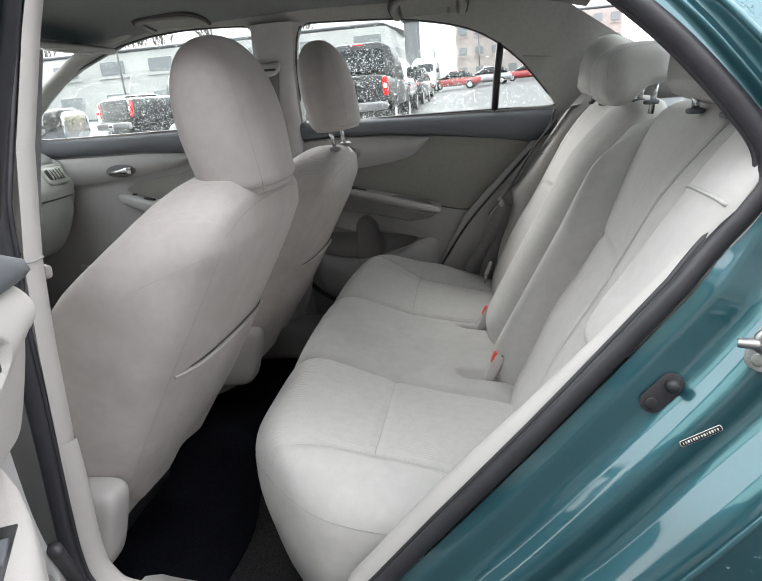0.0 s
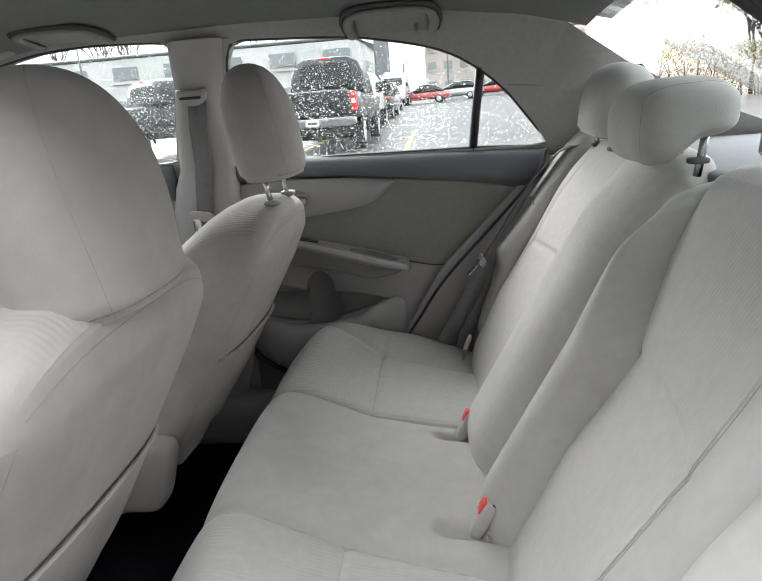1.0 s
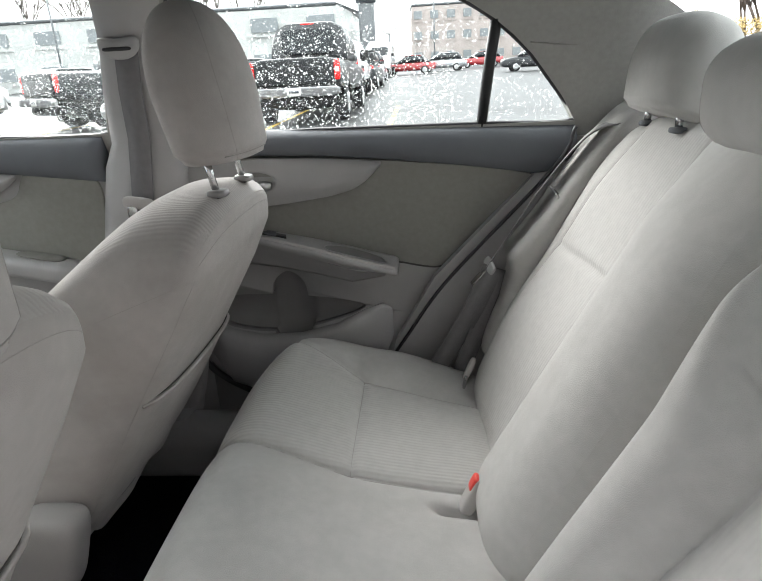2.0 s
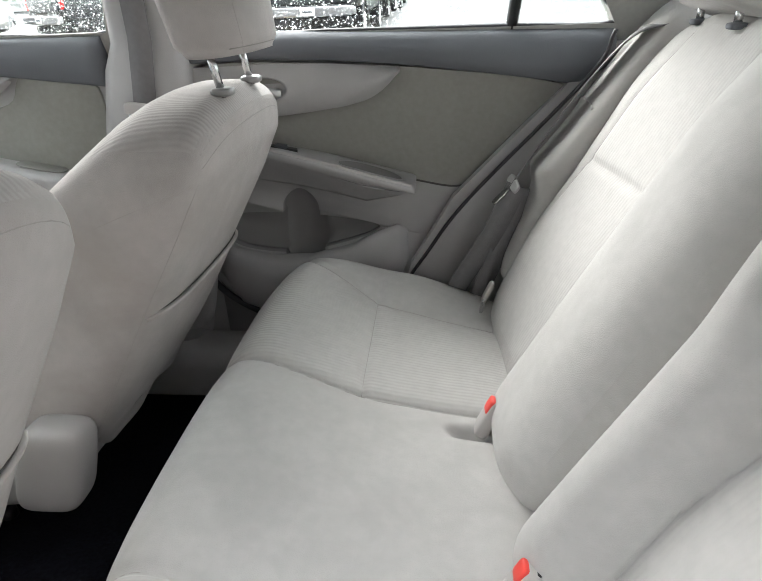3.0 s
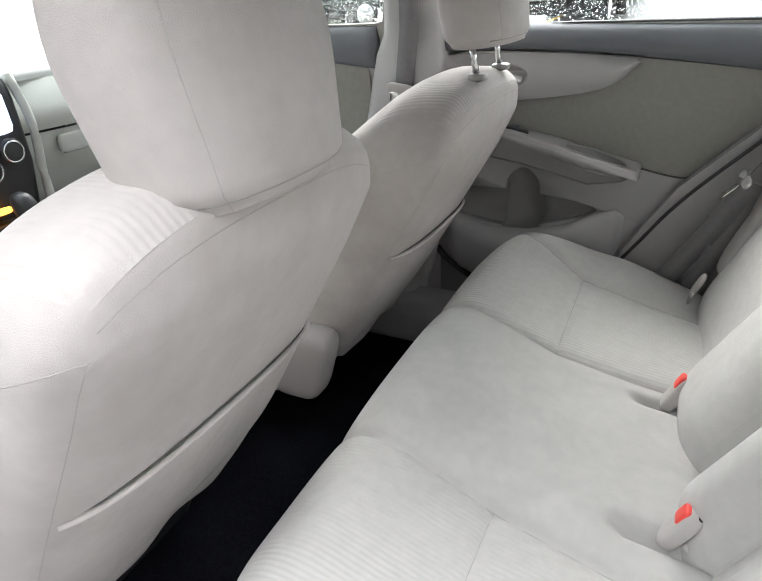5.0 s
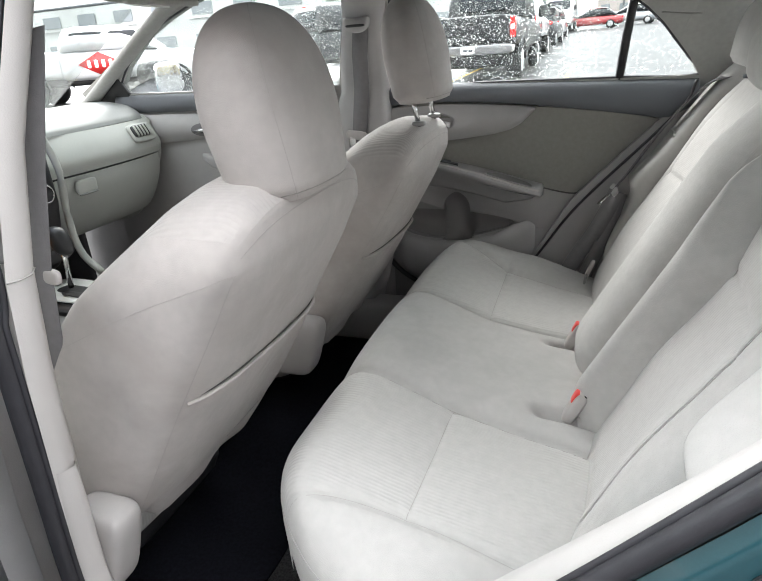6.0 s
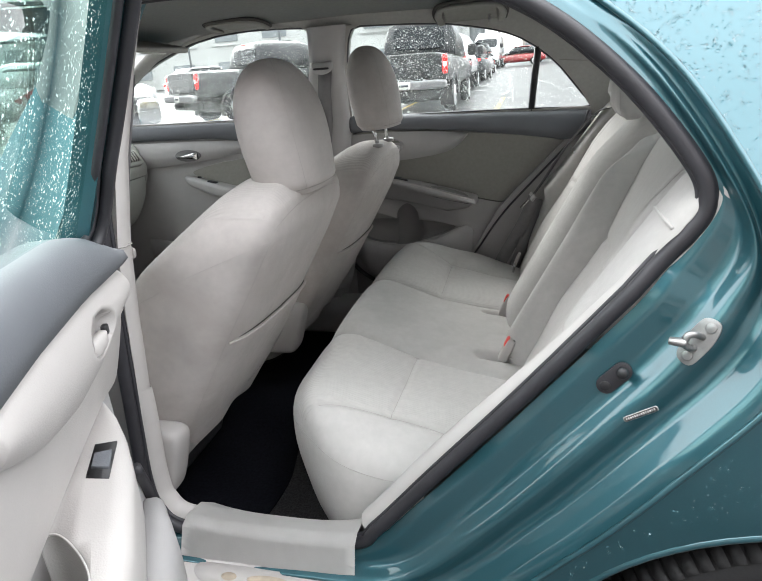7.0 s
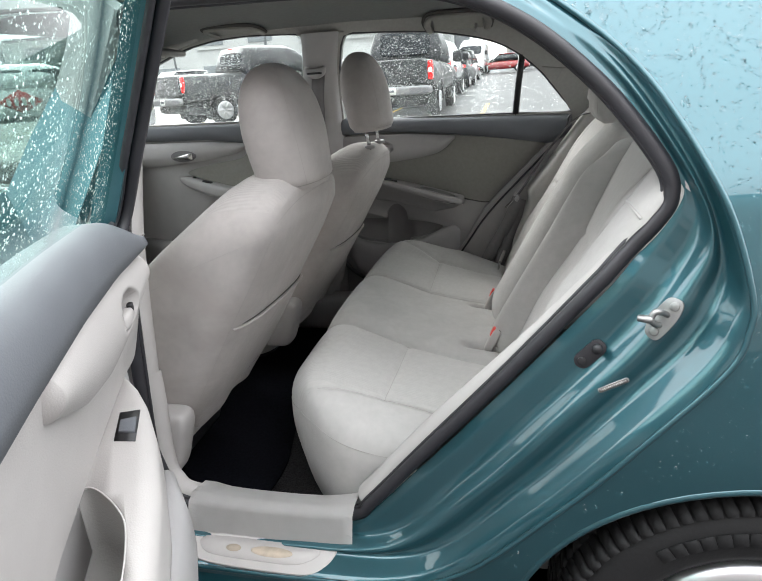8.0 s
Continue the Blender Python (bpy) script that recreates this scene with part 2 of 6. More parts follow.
def soft(fn, n=(12, 12, 12), e=4.0, bm=None):
    """A rounded block: the points (a, b, c) of a block from -1 to 1, its edges rounded by e, put through fn."""
    bm = bm or bmesh.new()
    seen = {}

    def vert(a, b, c):
        k = (round(a, 5), round(b, 5), round(c, 5))
        if k not in seen:
            q = (abs(a) ** e + abs(b) ** e + abs(c) ** e) ** (1 / e)
            seen[k] = bm.verts.new(fn(a / q, b / q, c / q))
        return seen[k]

    for axis in range(3):
        i, j = [k for k in range(3) if k != axis]
        for side in (-1, 1):
            for u in range(n[i]):
                for v in range(n[j]):
                    quad = []
                    for du, dv in ((0, 0), (1, 0), (1, 1), (0, 1)):
                        p = [0, 0, 0]
                        p[axis] = side
                        p[i] = math.sin((2 * (u + du) / n[i] - 1) * math.pi / 2) * 0.4 + (2 * (u + du) / n[i] - 1) * 0.6
                        p[j] = math.sin((2 * (v + dv) / n[j] - 1) * math.pi / 2) * 0.4 + (2 * (v + dv) / n[j] - 1) * 0.6
                        quad.append(vert(*p))
                    bm.faces.new(quad)
    return bm


def block(c, s, e=8.0, n=6, turn=(0, 0, 0), bm=None):
    """A rounded block at c with half sizes s."""
    m = pose(*c, *turn)
    return soft(lambda a, b, d: m @ Vector((a * s[0], b * s[1], d * s[2])), (n, n, n), e, bm)


def disc(c, axis, r, h, sides=24, bevel=0.15, bm=None):
    """A cylinder with softened rims from c along axis."""
    c, axis = Vector(c), Vector(axis).normalized()
    s = axis.orthogonal().normalized()
    t = axis.cross(s)
    rings = []
    for rr, hh in ((r * (1 - bevel), 0), (r, h * bevel), (r, h * (1 - bevel)), (r * (1 - bevel), h)):
        rings.append([c + axis * hh + s * (rr * math.cos(2 * math.pi * k / sides)) + t * (rr * math.sin(2 * math.pi * k / sides)) for k in range(sides)])
    return loft(rings, True, True, bm)


def plate(outline, put, thick=0.01, holes=(), bevel=0.0):
    """A sheet with an outline and holes, both in two dimensions. put(u, v, w) gives the place; w runs from 0 to thick."""
    bm = bmesh.new()
    edges = []
    for loop in (outline, *holes):
        vs = [bm.verts.new((p[0], p[1], 0)) for p in loop]
        edges += [bm.edges.new((vs[i], vs[(i + 1) % len(vs)])) for i in range(len(vs))]
    bmesh.ops.triangle_fill(bm, use_beauty=True, use_dissolve=False, edges=edges)
    got = bmesh.ops.extrude_face_region(bm, geom=bm.faces[:])
    top = [v for v in got["geom"] if isinstance(v, bmesh.types.BMVert)]
    for v in top:
        v.co.z = thick
    if bevel:
        rim = [e for e in bm.edges if e.calc_face_angle(0) > 1.0 and e.verts[0].co.z > thick / 2 and e.verts[1].co.z > thick / 2]
        bmesh.ops.bevel(bm, geom=rim, offset=bevel, segments=2, affect="EDGES", profile=0.5, clamp_overlap=True)
    for v in bm.verts:
        v.co = put(*v.co)
    return bm


def grid(fu, nu, nv, bm=None):
    """An open sheet: fu(u, v) for u, v from 0 to 1."""
    return loft([[fu(i / nu, j / nv) for j in range(nv + 1)] for i in range(nu + 1)], False, False, bm)


def interp(x, xs, ys):
    """A table read in straight pieces, held at its ends."""
    if x <= xs[0]:
        return ys[0]
    for k in range(1, len(xs)):
        if x <= xs[k]:
            f = (x - xs[k - 1]) / (xs[k] - xs[k - 1])
            return ys[k - 1] + (ys[k] - ys[k - 1]) * f
    return ys[-1]


def wave(x, xs, ys, r=0.02):
    """A table read with softened corners."""
    return sum(interp(x + d * r, xs, ys) for d in (-1, -0.5, 0, 0.5, 1)) / 5


def smooth_outline(pts, n=64):
    return [(p.x, p.y) for p in spline([(x, y, 0) for x, y in pts], n, True)]


# ---- car shell: floor, ceiling, side walls, glass ----
SIDE_Z = [-1.0, 0.30, 0.50, 0.70, 0.85, 0.956, 1.08, 1.238, 1.35, 1.43, 1.47, 1.49]
SIDE_Y = [0.84, 0.855, 0.870, 0.875, 0.865, 0.845, 0.80, 0.70, 0.615, 0.545, 0.44, 0.0]


def skin_y(z):
    """Half width of the outer skin at a height."""
    return sum(interp(z + d, SIDE_Z, SIDE_Y) for d in (-0.03, -0.015, 0, 0.015, 0.03)) / 5


def near_y(z):
    """Plane of the near door opening."""
    return -0.735 - 0.036 * smoothstep(0.95, 1.10, z) + 0.40 * max(0.0, z - 0.95)


def far_y(z):
    """Plane of the far glass and pillars."""
    return 0.70 - 0.40 * (z - 1.1)


def floor_z(x, y):
    return 0.215 + 0.07 * math.exp(-(y / 0.14) ** 2) + 0.05 * smoothstep(-0.45, -0.15, x)


bm = grid(lambda u, v: Vector((lerp(-2.1, 0.5, u), lerp(-0.74, 0.74, v), floor_z(lerp(-2.1, 0.5, u), lerp(-0.74, 0.74, v)))), 30, 24)
bmesh.ops.solidify(bm, geom=bm.faces[:], thickness=0.02)
floor = tagged(link("floor", bm, CARPET), "dark grey carpet on the car floor", "floor", kind="structure")

WIN_REAR = [(-0.592, 1.098), (-0.585, 1.20), (-0.573, 1.30), (-0.553, 1.375), (-0.535, 1.405), (-0.50, 1.414), (-0.305, 1.405), (-0.20, 1.396),
            (-0.123, 1.383), (-0.06, 1.37), (-0.004, 1.354), (0.045, 1.333), (0.093, 1.304), (0.135, 1.272), (0.177, 1.233), (0.215, 1.188), (0.25, 1.145), (0.283, 1.093), (0.073, 1.094), (-0.30, 1.097)]
WIN_FRONT = [(-0.778, 1.112), (-0.75, 1.20), (-0.715, 1.30), (-0.697, 1.37), (-0.694, 1.405), (-0.715, 1.424), (-0.88, 1.432), (-0.97, 1.43), (-1.056, 1.424), (-1.16, 1.407),
             (-1.254, 1.380), (-1.35, 1.348), (-1.443, 1.308), (-1.52, 1.262), (-1.60, 1.21), (-1.66, 1.155), (-1.665, 1.118), (-1.09, 1.112)]
SHELL = [(-1.86, 1.04), (0.30, 1.04), (0.42, 1.06), (0.90, 1.08), (0.62, 1.19), (0.45, 1.29), (0.31, 1.385), (0.20, 1.425), (0.0, 1.45), (-0.5, 1.462), (-1.0, 1.458), (-1.24, 1.415), (-1.5, 1.30), (-1.86, 1.13)]
bm = plate(SHELL, lambda u, v, w: Vector((u, far_y(v) + w - 0.11 * smoothstep(0.28, 0.75, u), v)), 0.045, (WIN_REAR, WIN_FRONT))
wall_right = tagged(link("wall_right", bm, LINER, smooth=False), "grey moulded pillar trim round the closed windows", "wall", kind="structure")

QUARTER = [(-0.20, 0.30), (0.55, 0.30), (0.55, 1.06), (0.24, 1.06), (0.20, 0.98), (-0.03, 0.74), (-0.13, 0.57)]
tagged(link("quarter_trim", plate(QUARTER, lambda u, v, w: Vector((u, 0.695 + w, v)), 0.03), MID_TRIM, smooth=False), "grey plastic trim between door and bench", "wall trim", kind="structure")
# Darker than its far twin: paints the shade of the gap below the bolster.
bm = plate([(-0.10, 0.30), (0.60, 0.30), (0.60, 1.06), (0.30, 1.06), (0.295, 1.0), (0.06, 0.74), (-0.10, 0.55)], lambda u, v, w: Vector((u, -0.705 + w, v)), 0.02)
tagged(link("quarter_trim_left", bm, PILLAR_GREY, smooth=False), "bench-side trim darkened as the shaded gap below the bolster", "wall trim", kind="structure")

tagged(link("wall_right_lower", plate([(-2.16, 0.10), (0.60, 0.10), (0.60, 1.05), (-2.16, 1.05)], lambda u, v, w: Vector((u, 0.779 + w, v)), 0.012, ([(-0.615, 0.535), (-0.195, 0.535), (-0.195, 0.76), (-0.615, 0.76)],)), MID_TRIM, smooth=False), "plain inner wall behind the door panels", "wall", kind="structure")

# roof lining
def ceiling_point(x, y):
    edge = interp(x, [-1.5, -1.25, -1.0, -0.5, 0.0, 0.2, 0.36], [1.36, 1.405, 1.44, 1.447, 1.436, 1.412, 1.37])
    mid = interp(x, [-1.5, -1.25, -0.6, 0.0, 0.36], [1.40, 1.445, 1.49, 1.475, 1.40])
    return Vector((x, y, lerp(mid, edge, min(1.0, abs(y) / 0.565) ** 2.6)))


bm = grid(lambda u, v: ceiling_point(lerp(-1.32, 0.35, u), lerp(-0.552, 0.572, v)), 30, 24)
bmesh.ops.solidify(bm, geom=bm.faces[:], thickness=-0.012)
ceiling = tagged(link("ceiling", bm, LINER), "grey felt headliner across the roof", "ceiling", kind="structure")

# outer roof skin
bm = grid(lambda u, v: Vector((lerp(-1.40, 0.42, u), lerp(-0.56, 0.62, v), ceiling_point(lerp(-1.32, 0.35, u), lerp(-0.552, 0.572, v)).z + 0.035 - 0.02 * u)), 20, 16)
bmesh.ops.solidify(bm, geom=bm.faces[:], thickness=-0.01)
roof = tagged(link("roof", bm, PAINT), "teal painted outer roof skin", "car roof", kind="structure")

# parcel shelf and the wall under the back window
bm = block((0.72, 0.0, 1.075), (0.32, 0.60, 0.02), 10, 8)
shelf = tagged(link("parcel_shelf", bm, DARK_TRIM), "grey felt parcel shelf behind the bench", "shelf", kind="structure")
bm = block((0.62, 0.0, 0.62), (0.03, 0.70, 0.45), 12, 6)
tagged(link("wall_rear", bm, BLACK), "plain partition behind the bench", "wall", kind="structure")
bm = block((-2.12, 0.0, 0.55), (0.03, 0.74, 0.50), 12, 6)
tagged(link("wall_front", bm, BLACK), "plain dark firewall under the dashboard", "wall", kind="structure")

# glass
def pane(name, pts, mat, label, thick=0.004):
    """A pane between four corners, in a setting of its own."""
    a, b, c, d = (Vector(p) for p in pts)
    n = (b - a).cross(d - a).normalized() * thick
    bm = loft([[a, b, c, d], [a + n, b + n, c + n, d + n]], True, True)
    ob = link(name, bm, mat, None, smooth=False)
    return tagged(ob, label, "window", kind="structure")


pane("window_rear", [(0.36, -0.50, 1.40), (0.36, 0.50, 1.40), (0.95, 0.60, 1.09), (0.95, -0.60, 1.09)], GLASS, "sloping rear windscreen wet with rain")
pane("windscreen", [(-1.32, -0.50, 1.42), (-1.32, 0.50, 1.42), (-2.0, 0.62, 1.06), (-2.0, -0.62, 1.06)], GLASS, "sloping front windscreen")

# near side: front half (driver's door, closed) and pillar
NEAR_FRONT = [(-2.14, 0.10), (-0.80, 0.10), (-0.775, 0.60), (-0.745, 1.00), (-0.63, 1.40), (-0.70, 1.45), (-1.0, 1.45), (-1.24, 1.41), (-1.5, 1.30), (-1.86, 1.13), (-2.14, 1.05)]
NEAR_WIN = [(p[0] - 0.03, p[1] - 0.01) for p in WIN_FRONT]
bm = plate(NEAR_FRONT, lambda u, v, w: Vector((u, near_y(v) + 0.02 - w, v)), 0.05, (NEAR_WIN,))
tagged(link("wall_left", bm, MID_TRIM, smooth=False), "grey trim of the closed driver's door", "wall", kind="structure")
bm = plate([(-1.90, 0.24), (-0.72, 0.24), (-0.70, 0.95), (-0.60, 1.43), (-1.0, 1.46), (-1.5, 1.32), (-1.90, 1.15)], lambda u, v, w: Vector((u, -skin_y(v) + 0.03 - w, v)), 0.03, (NEAR_WIN,))
tagged(link("front_door_skin", bm, PAINT, smooth=False), "teal outer skin of the driver's door", "car door", kind="structure")

near_pane = link("window_left", plate(NEAR_WIN, lambda u, v, w: Vector((u, near_y(v) - 0.012 - w, v)), 0.004), GLASS)
tagged(near_pane, "closed driver's window wet with rain", "window", kind="structure")

# near door opening: loop of the inner edge
OPENING = [(-0.598, 1.392), (-0.40, 1.395), (-0.224, 1.390), (-0.052, 1.373), (0.080, 1.317), (0.196, 1.221), (0.281, 1.115), (0.299, 1.066), (0.282, 1.031), (0.24, 0.980), (0.071, 0.775), (-0.075, 0.607),
           (-0.19, 0.472), (-0.235, 0.435), (-0.40, 0.415), (-0.59, 0.415), (-0.642, 0.45), (-0.655, 0.52), (-0.643, 0.70), (-0.629, 0.898), (-0.622, 1.015), (-0.612, 1.20), (-0.604, 1.34)]
loop2 = spline([(x, 0, z) for x, z in OPENING], 220, True)
loop_n = []
for i, p in enumerate(loop2):
    d = loop2[(i + 3) % 220] - loop2[(i - 3) % 220]
    loop_n.append(Vector((-d.z, 0, d.x)).normalized())  # outwards


def ring(out, dy):
    return [Vector((p.x + n.x * out, near_y(p.z) + dy, p.z + n.z * out)) for p, n in zip(loop2, loop_n)]


if (loop2[10] + loop_n[10] * 0.1).z < loop2[10].z:
    loop_n = [-n for n in loop_n]

car = thing("car", "teal saloon car with its rear door open", "car")
# rubber seal: a main bulb and a lip
bm = tube(ring(0.0115, -0.010), 0.0125, 10, True, up=(0, 1, 0))
seal = part("door_seal", bm, RUBBER, car, "dark rubber weather seal round the opening")
part("seal_lip", tube(ring(0.0005, -0.003), 0.0045, 8, True, up=(0, 1, 0)), RUBBER, seal)
# pale trim that wraps from the seal into the car
def trim_ring(out, dy):
    return [Vector((p.x + n.x * (out if out > 0 else out * k), near_y(p.z) + dy * (0.4 + 0.6 * k), p.z + n.z * (out if out > 0 else out * k))) for p, n, k in [(p, n, lerp(1.0, 0.30, smoothstep(0.60, 0.98, p.z))) for p, n in zip(loop2, loop_n)]]


rings = [trim_ring(*q) for q in ((0.004, -0.004), (-0.005, 0.0), (-0.012, 0.006), (-0.017, 0.016), (-0.019, 0.028), (-0.010, 0.036), (0.03, 0.038))]
sel = [i for i, p in enumerate(loop2) if p.z < 0.985 and p.x > -0.21]
bm = loft([[r[i] for i in sel] for r in rings], False)
part("sill_trim", bm, LIGHT_TRIM, car, "pale plastic trim along the opening")
sel = [i for i, p in enumerate(loop2) if p.z < 0.72 and p.x < -0.56]
bm = loft([[r[i] for i in sel] for r in rings], False)
part("sill_trim", bm, LIGHT_TRIM, car, "pale plastic trim along the opening")
sel = [i for i, p in enumerate(loop2) if p.z >= 0.98 and p.x > -0.45]
rings = [ring(0.004, -0.004), ring(0.000, 0.004), ring(0.004, 0.010), ring(0.014, 0.018), ring(0.045, 0.022)]
bm = loft([[r[i] for i in sel] for r in rings], False)
part("pillar_cover", bm, PILLAR_GREY, car, "grey plastic cover of the rear pillar")

# painted jamb between the seal and the outer edge
SEAL_EDGE = [(-0.62, 1.425), (-0.22, 1.420), (-0.035, 1.403), (0.087, 1.350), (0.205, 1.252), (0.309, 1.115), (0.326, 1.059), (0.262, 0.950), (0.165, 0.828), (0.040, 0.680), (-0.09, 0.532), (-0.222, 0.405), (-0.40, 0.385), (-0.66, 0.385)]
SKIN_EDGE = [(-0.62, 1.452), (-0.22, 1.447), (0.02, 1.425), (0.143, 1.351), (0.264, 1.238), (0.357, 1.080), (0.395, 0.956), (0.395, 0.900), (0.372, 0.842), (0.279, 0.728), (0.153, 0.579), (-0.042, 0.397), (-0.30, 0.360), (-0.66, 0.358)]
NJ = 90
sa = spline([(x, 0, z) for x, z in SEAL_EDGE], NJ)
sb = spline([(x, 0, z) for x, z in SKIN_EDGE], NJ)
for p in sa:  # the jamb reaches in under the seal
    q = min(loop2, key=lambda c: (c - p).length)
    p += (q - p).normalized() * 0.011
PROFILE_F = [0.0, 0.10, 0.32, 0.40, 0.46, 0.52, 0.60, 0.70, 0.78, 0.84, 0.92, 1.0]
PROFILE_H = [0.0, 0.10, 0.14, 0.22, 0.40, 0.50, 0.50, 0.46, 0.52, 0.70, 0.93, 1.0]


def jamb(i, f):
    a, b = sa[i], sb[i]
    h = interp(f, PROFILE_F, PROFILE_H)
    ya, yb = near_y(a.z) - 0.012, -skin_y(b.z) + 0.006
    return Vector((lerp(a.x, b.x, f), lerp(ya, yb, h), lerp(a.z, b.z, f)))


FS = [k / 36 for k in range(37)]
bm = loft([[jamb(i, f) for i in range(NJ)] for f in FS], False)
rolled = [Vector((sb[i].x, -skin_y(sb[i].z), sb[i].z)) for i in range(NJ)]
part("door_jamb", bm, PAINT, car, "teal painted door jamb with pressed grooves")
part("skin_flange", tube(rolled, 0.0045, 8, up=(0, 1, 0)), PAINT, car, "rolled teal edge of the outer skin")

# quarter panel, from the outer edge over the pillar to the wheel arch
WHEEL = Vector((0.483, 0.0, 0.292))


def arch(a):
    """Edge of the wheel arch; a: degrees from the front, upwards."""
    return (WHEEL.x - 0.402 * math.cos(radians(a)), WHEEL.z + 0.366 * math.sin(radians(a)))


bm = bmesh.new()
E1 = [(x, z) for x, z in SKIN_EDGE[:8]]
T1 = [(-0.62, 1.50), (-0.20, 1.495), (0.10, 1.48), (0.34, 1.43), (0.60, 1.31), (0.90, 1.15), (1.25, 1.06), (1.30, 0.90)]
a1, b1 = spline([(x, 0, z) for x, z in E1], 60), spline([(x, 0, z) for x, z in T1], 60)
out = lambda p: Vector((p.x, -skin_y(p.z), p.z))
loft([[out(a1[i].lerp(b1[i], f / 24)) for i in range(60)] for f in range(25)], False, False, bm)
cols = []
for k in range(41):
    x = lerp(0.395, 1.30, k / 40)
    top = Vector((x, 0, 0.900))
    c = (WHEEL.x - x) / 0.402
    low = WHEEL.z + 0.366 * math.sqrt(1 - c * c) if abs(c) < 1 else 0.25
    cols.append([out(top.lerp(Vector((x, 0, low)), f / 12)) for f in range(13)])
loft(cols, False, False, bm)
E2 = SKIN_EDGE[7:]
T2 = [(0.395, 0.6491), arch(72), arch(58), arch(42), arch(24), arch(4), (-0.10, 0.27)]
T2 = [(0.395, WHEEL.z + 0.366 * math.sqrt(1 - ((WHEEL.x - 0.395) / 0.402) ** 2)), arch(66), arch(52), arch(36), arch(14), (0.03, 0.24), (-0.66, 0.22)]
a2, b2 = spline([(x, 0, z) for x, z in E2], 60), spline([(x, 0, z) for x, z in T2], 60)
loft([[out(a2[i].lerp(b2[i], f / 16)) for i in range(60)] for f in range(17)], False, False, bm)
bmesh.ops.remove_doubles(bm, verts=bm.verts, dist=0.002)
panel = part("quarter_panel", bm, PAINT, car, "teal quarter panel beaded with rain")
# rolled arch lip and dark liner
lip = [Vector((arch(a)[0], -skin_y(arch(a)[1]) + 0.004, arch(a)[1])) for a in range(0, 181, 5)]
part("arch_lip", tube(lip, 0.007, 8, up=(0, 1, 0)), PAINT, car)
bm = loft([[Vector((arch(a)[0], y, arch(a)[1])) for a in range(-20, 201, 8)] for y in (-0.862, -0.80, -0.70, -0.58)], False)
part("arch_liner", bm, BLACK, car)

# rear wheel: tyre with tread blocks, sidewall and rim
wheel = part("wheel", disc((WHEEL.x, -0.66, WHEEL.z), (0, -1, 0), 0.19, 0.13, 32), BLACK, car)
prof = [(0.195, -0.03), (0.205, 0.0), (0.225, 0.012), (0.262, 0.018), (0.285, 0.014), (0.303, 0.0), (0.314, -0.014), (0.317, -0.04), (0.318, -0.10), (0.314, -0.17), (0.29, -0.19)]
rings = []
for r, w in prof:
    rings.append([Vector((WHEEL.x + r * math.cos(a), -0.835 - w, WHEEL.z + r * math.sin(a))) for a in [2 * math.pi * k / 96 for k in range(96)]])
tyre = part("tyre", loft(rings), TYRE, wheel, "wet black tyre with worn tread")
bm = bmesh.new()
for k in range(88):
    a = 2 * math.pi * k / 88
    for w0, w1, da in ((-0.012, 0.030, 0.012), (0.036, 0.074, -0.012), (0.080, 0.118, 0.012)):
        m = pose(WHEEL.x, 0, WHEEL.z) @ Matrix.Rotation(-a, 4, "Y")
        pts = []
        for r in (0.312, 0.3245):
            for w, s in ((w0, 0), (w1, da)):
                for t in (-0.0085, 0.0085):
                    pts.append(bm.verts.new(m @ Vector((r - (0.012 if w < 0 else 0), -0.835 + w, t * 1.0 + s * 0.3))))
        for q in ((4, 5, 7, 6), (0, 1, 5, 4), (2, 3, 7, 6), (0, 2, 6, 4), (1, 3, 7, 5)):
            bm.faces.new([pts[i] for i in q])
tagged(part("tread", bm, TYRE, wheel), kind="stuff")
# raised sidewall marks: plain bars where the lettering stands
for k in range(14):
    a = radians(96 + k * 5.0) if k < 7 else radians(40 + k * 4.2)
    h = 0.026 if k < 7 else 0.014
    c = Vector((WHEEL.x + 0.262 * math.cos(a), -0.8545, WHEEL.z + 0.262 * math.sin(a)))
    part("sidewall_mark", block(c, (h * 0.42, 0.0012, h * 0.5), 10, 2, (0, -math.degrees(a) + 90, 0)), TYRE, wheel)
rim = part("rim", disc((WHEEL.x, -0.80, WHEEL.z), (0, -1, 0), 0.195, 0.05, 48), ALLOY, wheel, "silver wheel cover")
bm = bmesh.new()
for k in range(9):
    a = 2 * math.pi * k / 9
    block((WHEEL.x + 0.115 * math.cos(a), -0.853, WHEEL.z + 0.115 * math.sin(a)), (0.07, 0.006, 0.02), 6, 4, (0, -math.degrees(a), 0), bm)
part("rim_spoke", bm, ALLOY, wheel)

# rocker panel below the sill
bm = grid(lambda u, v: Vector((lerp(-0.72, 0.06, u), interp(v, [0, 0.2, 0.35, 0.5, 1.0], [-0.74, -0.79, -0.85, -0.872, -0.86]), interp(v, [0, 0.2, 0.35, 0.5, 1.0], [0.392, 0.372, 0.355, 0.32, 0.20]))), 10, 20)
part("rocker_panel", bm, PAINT, car, "teal painted rocker below the sill")

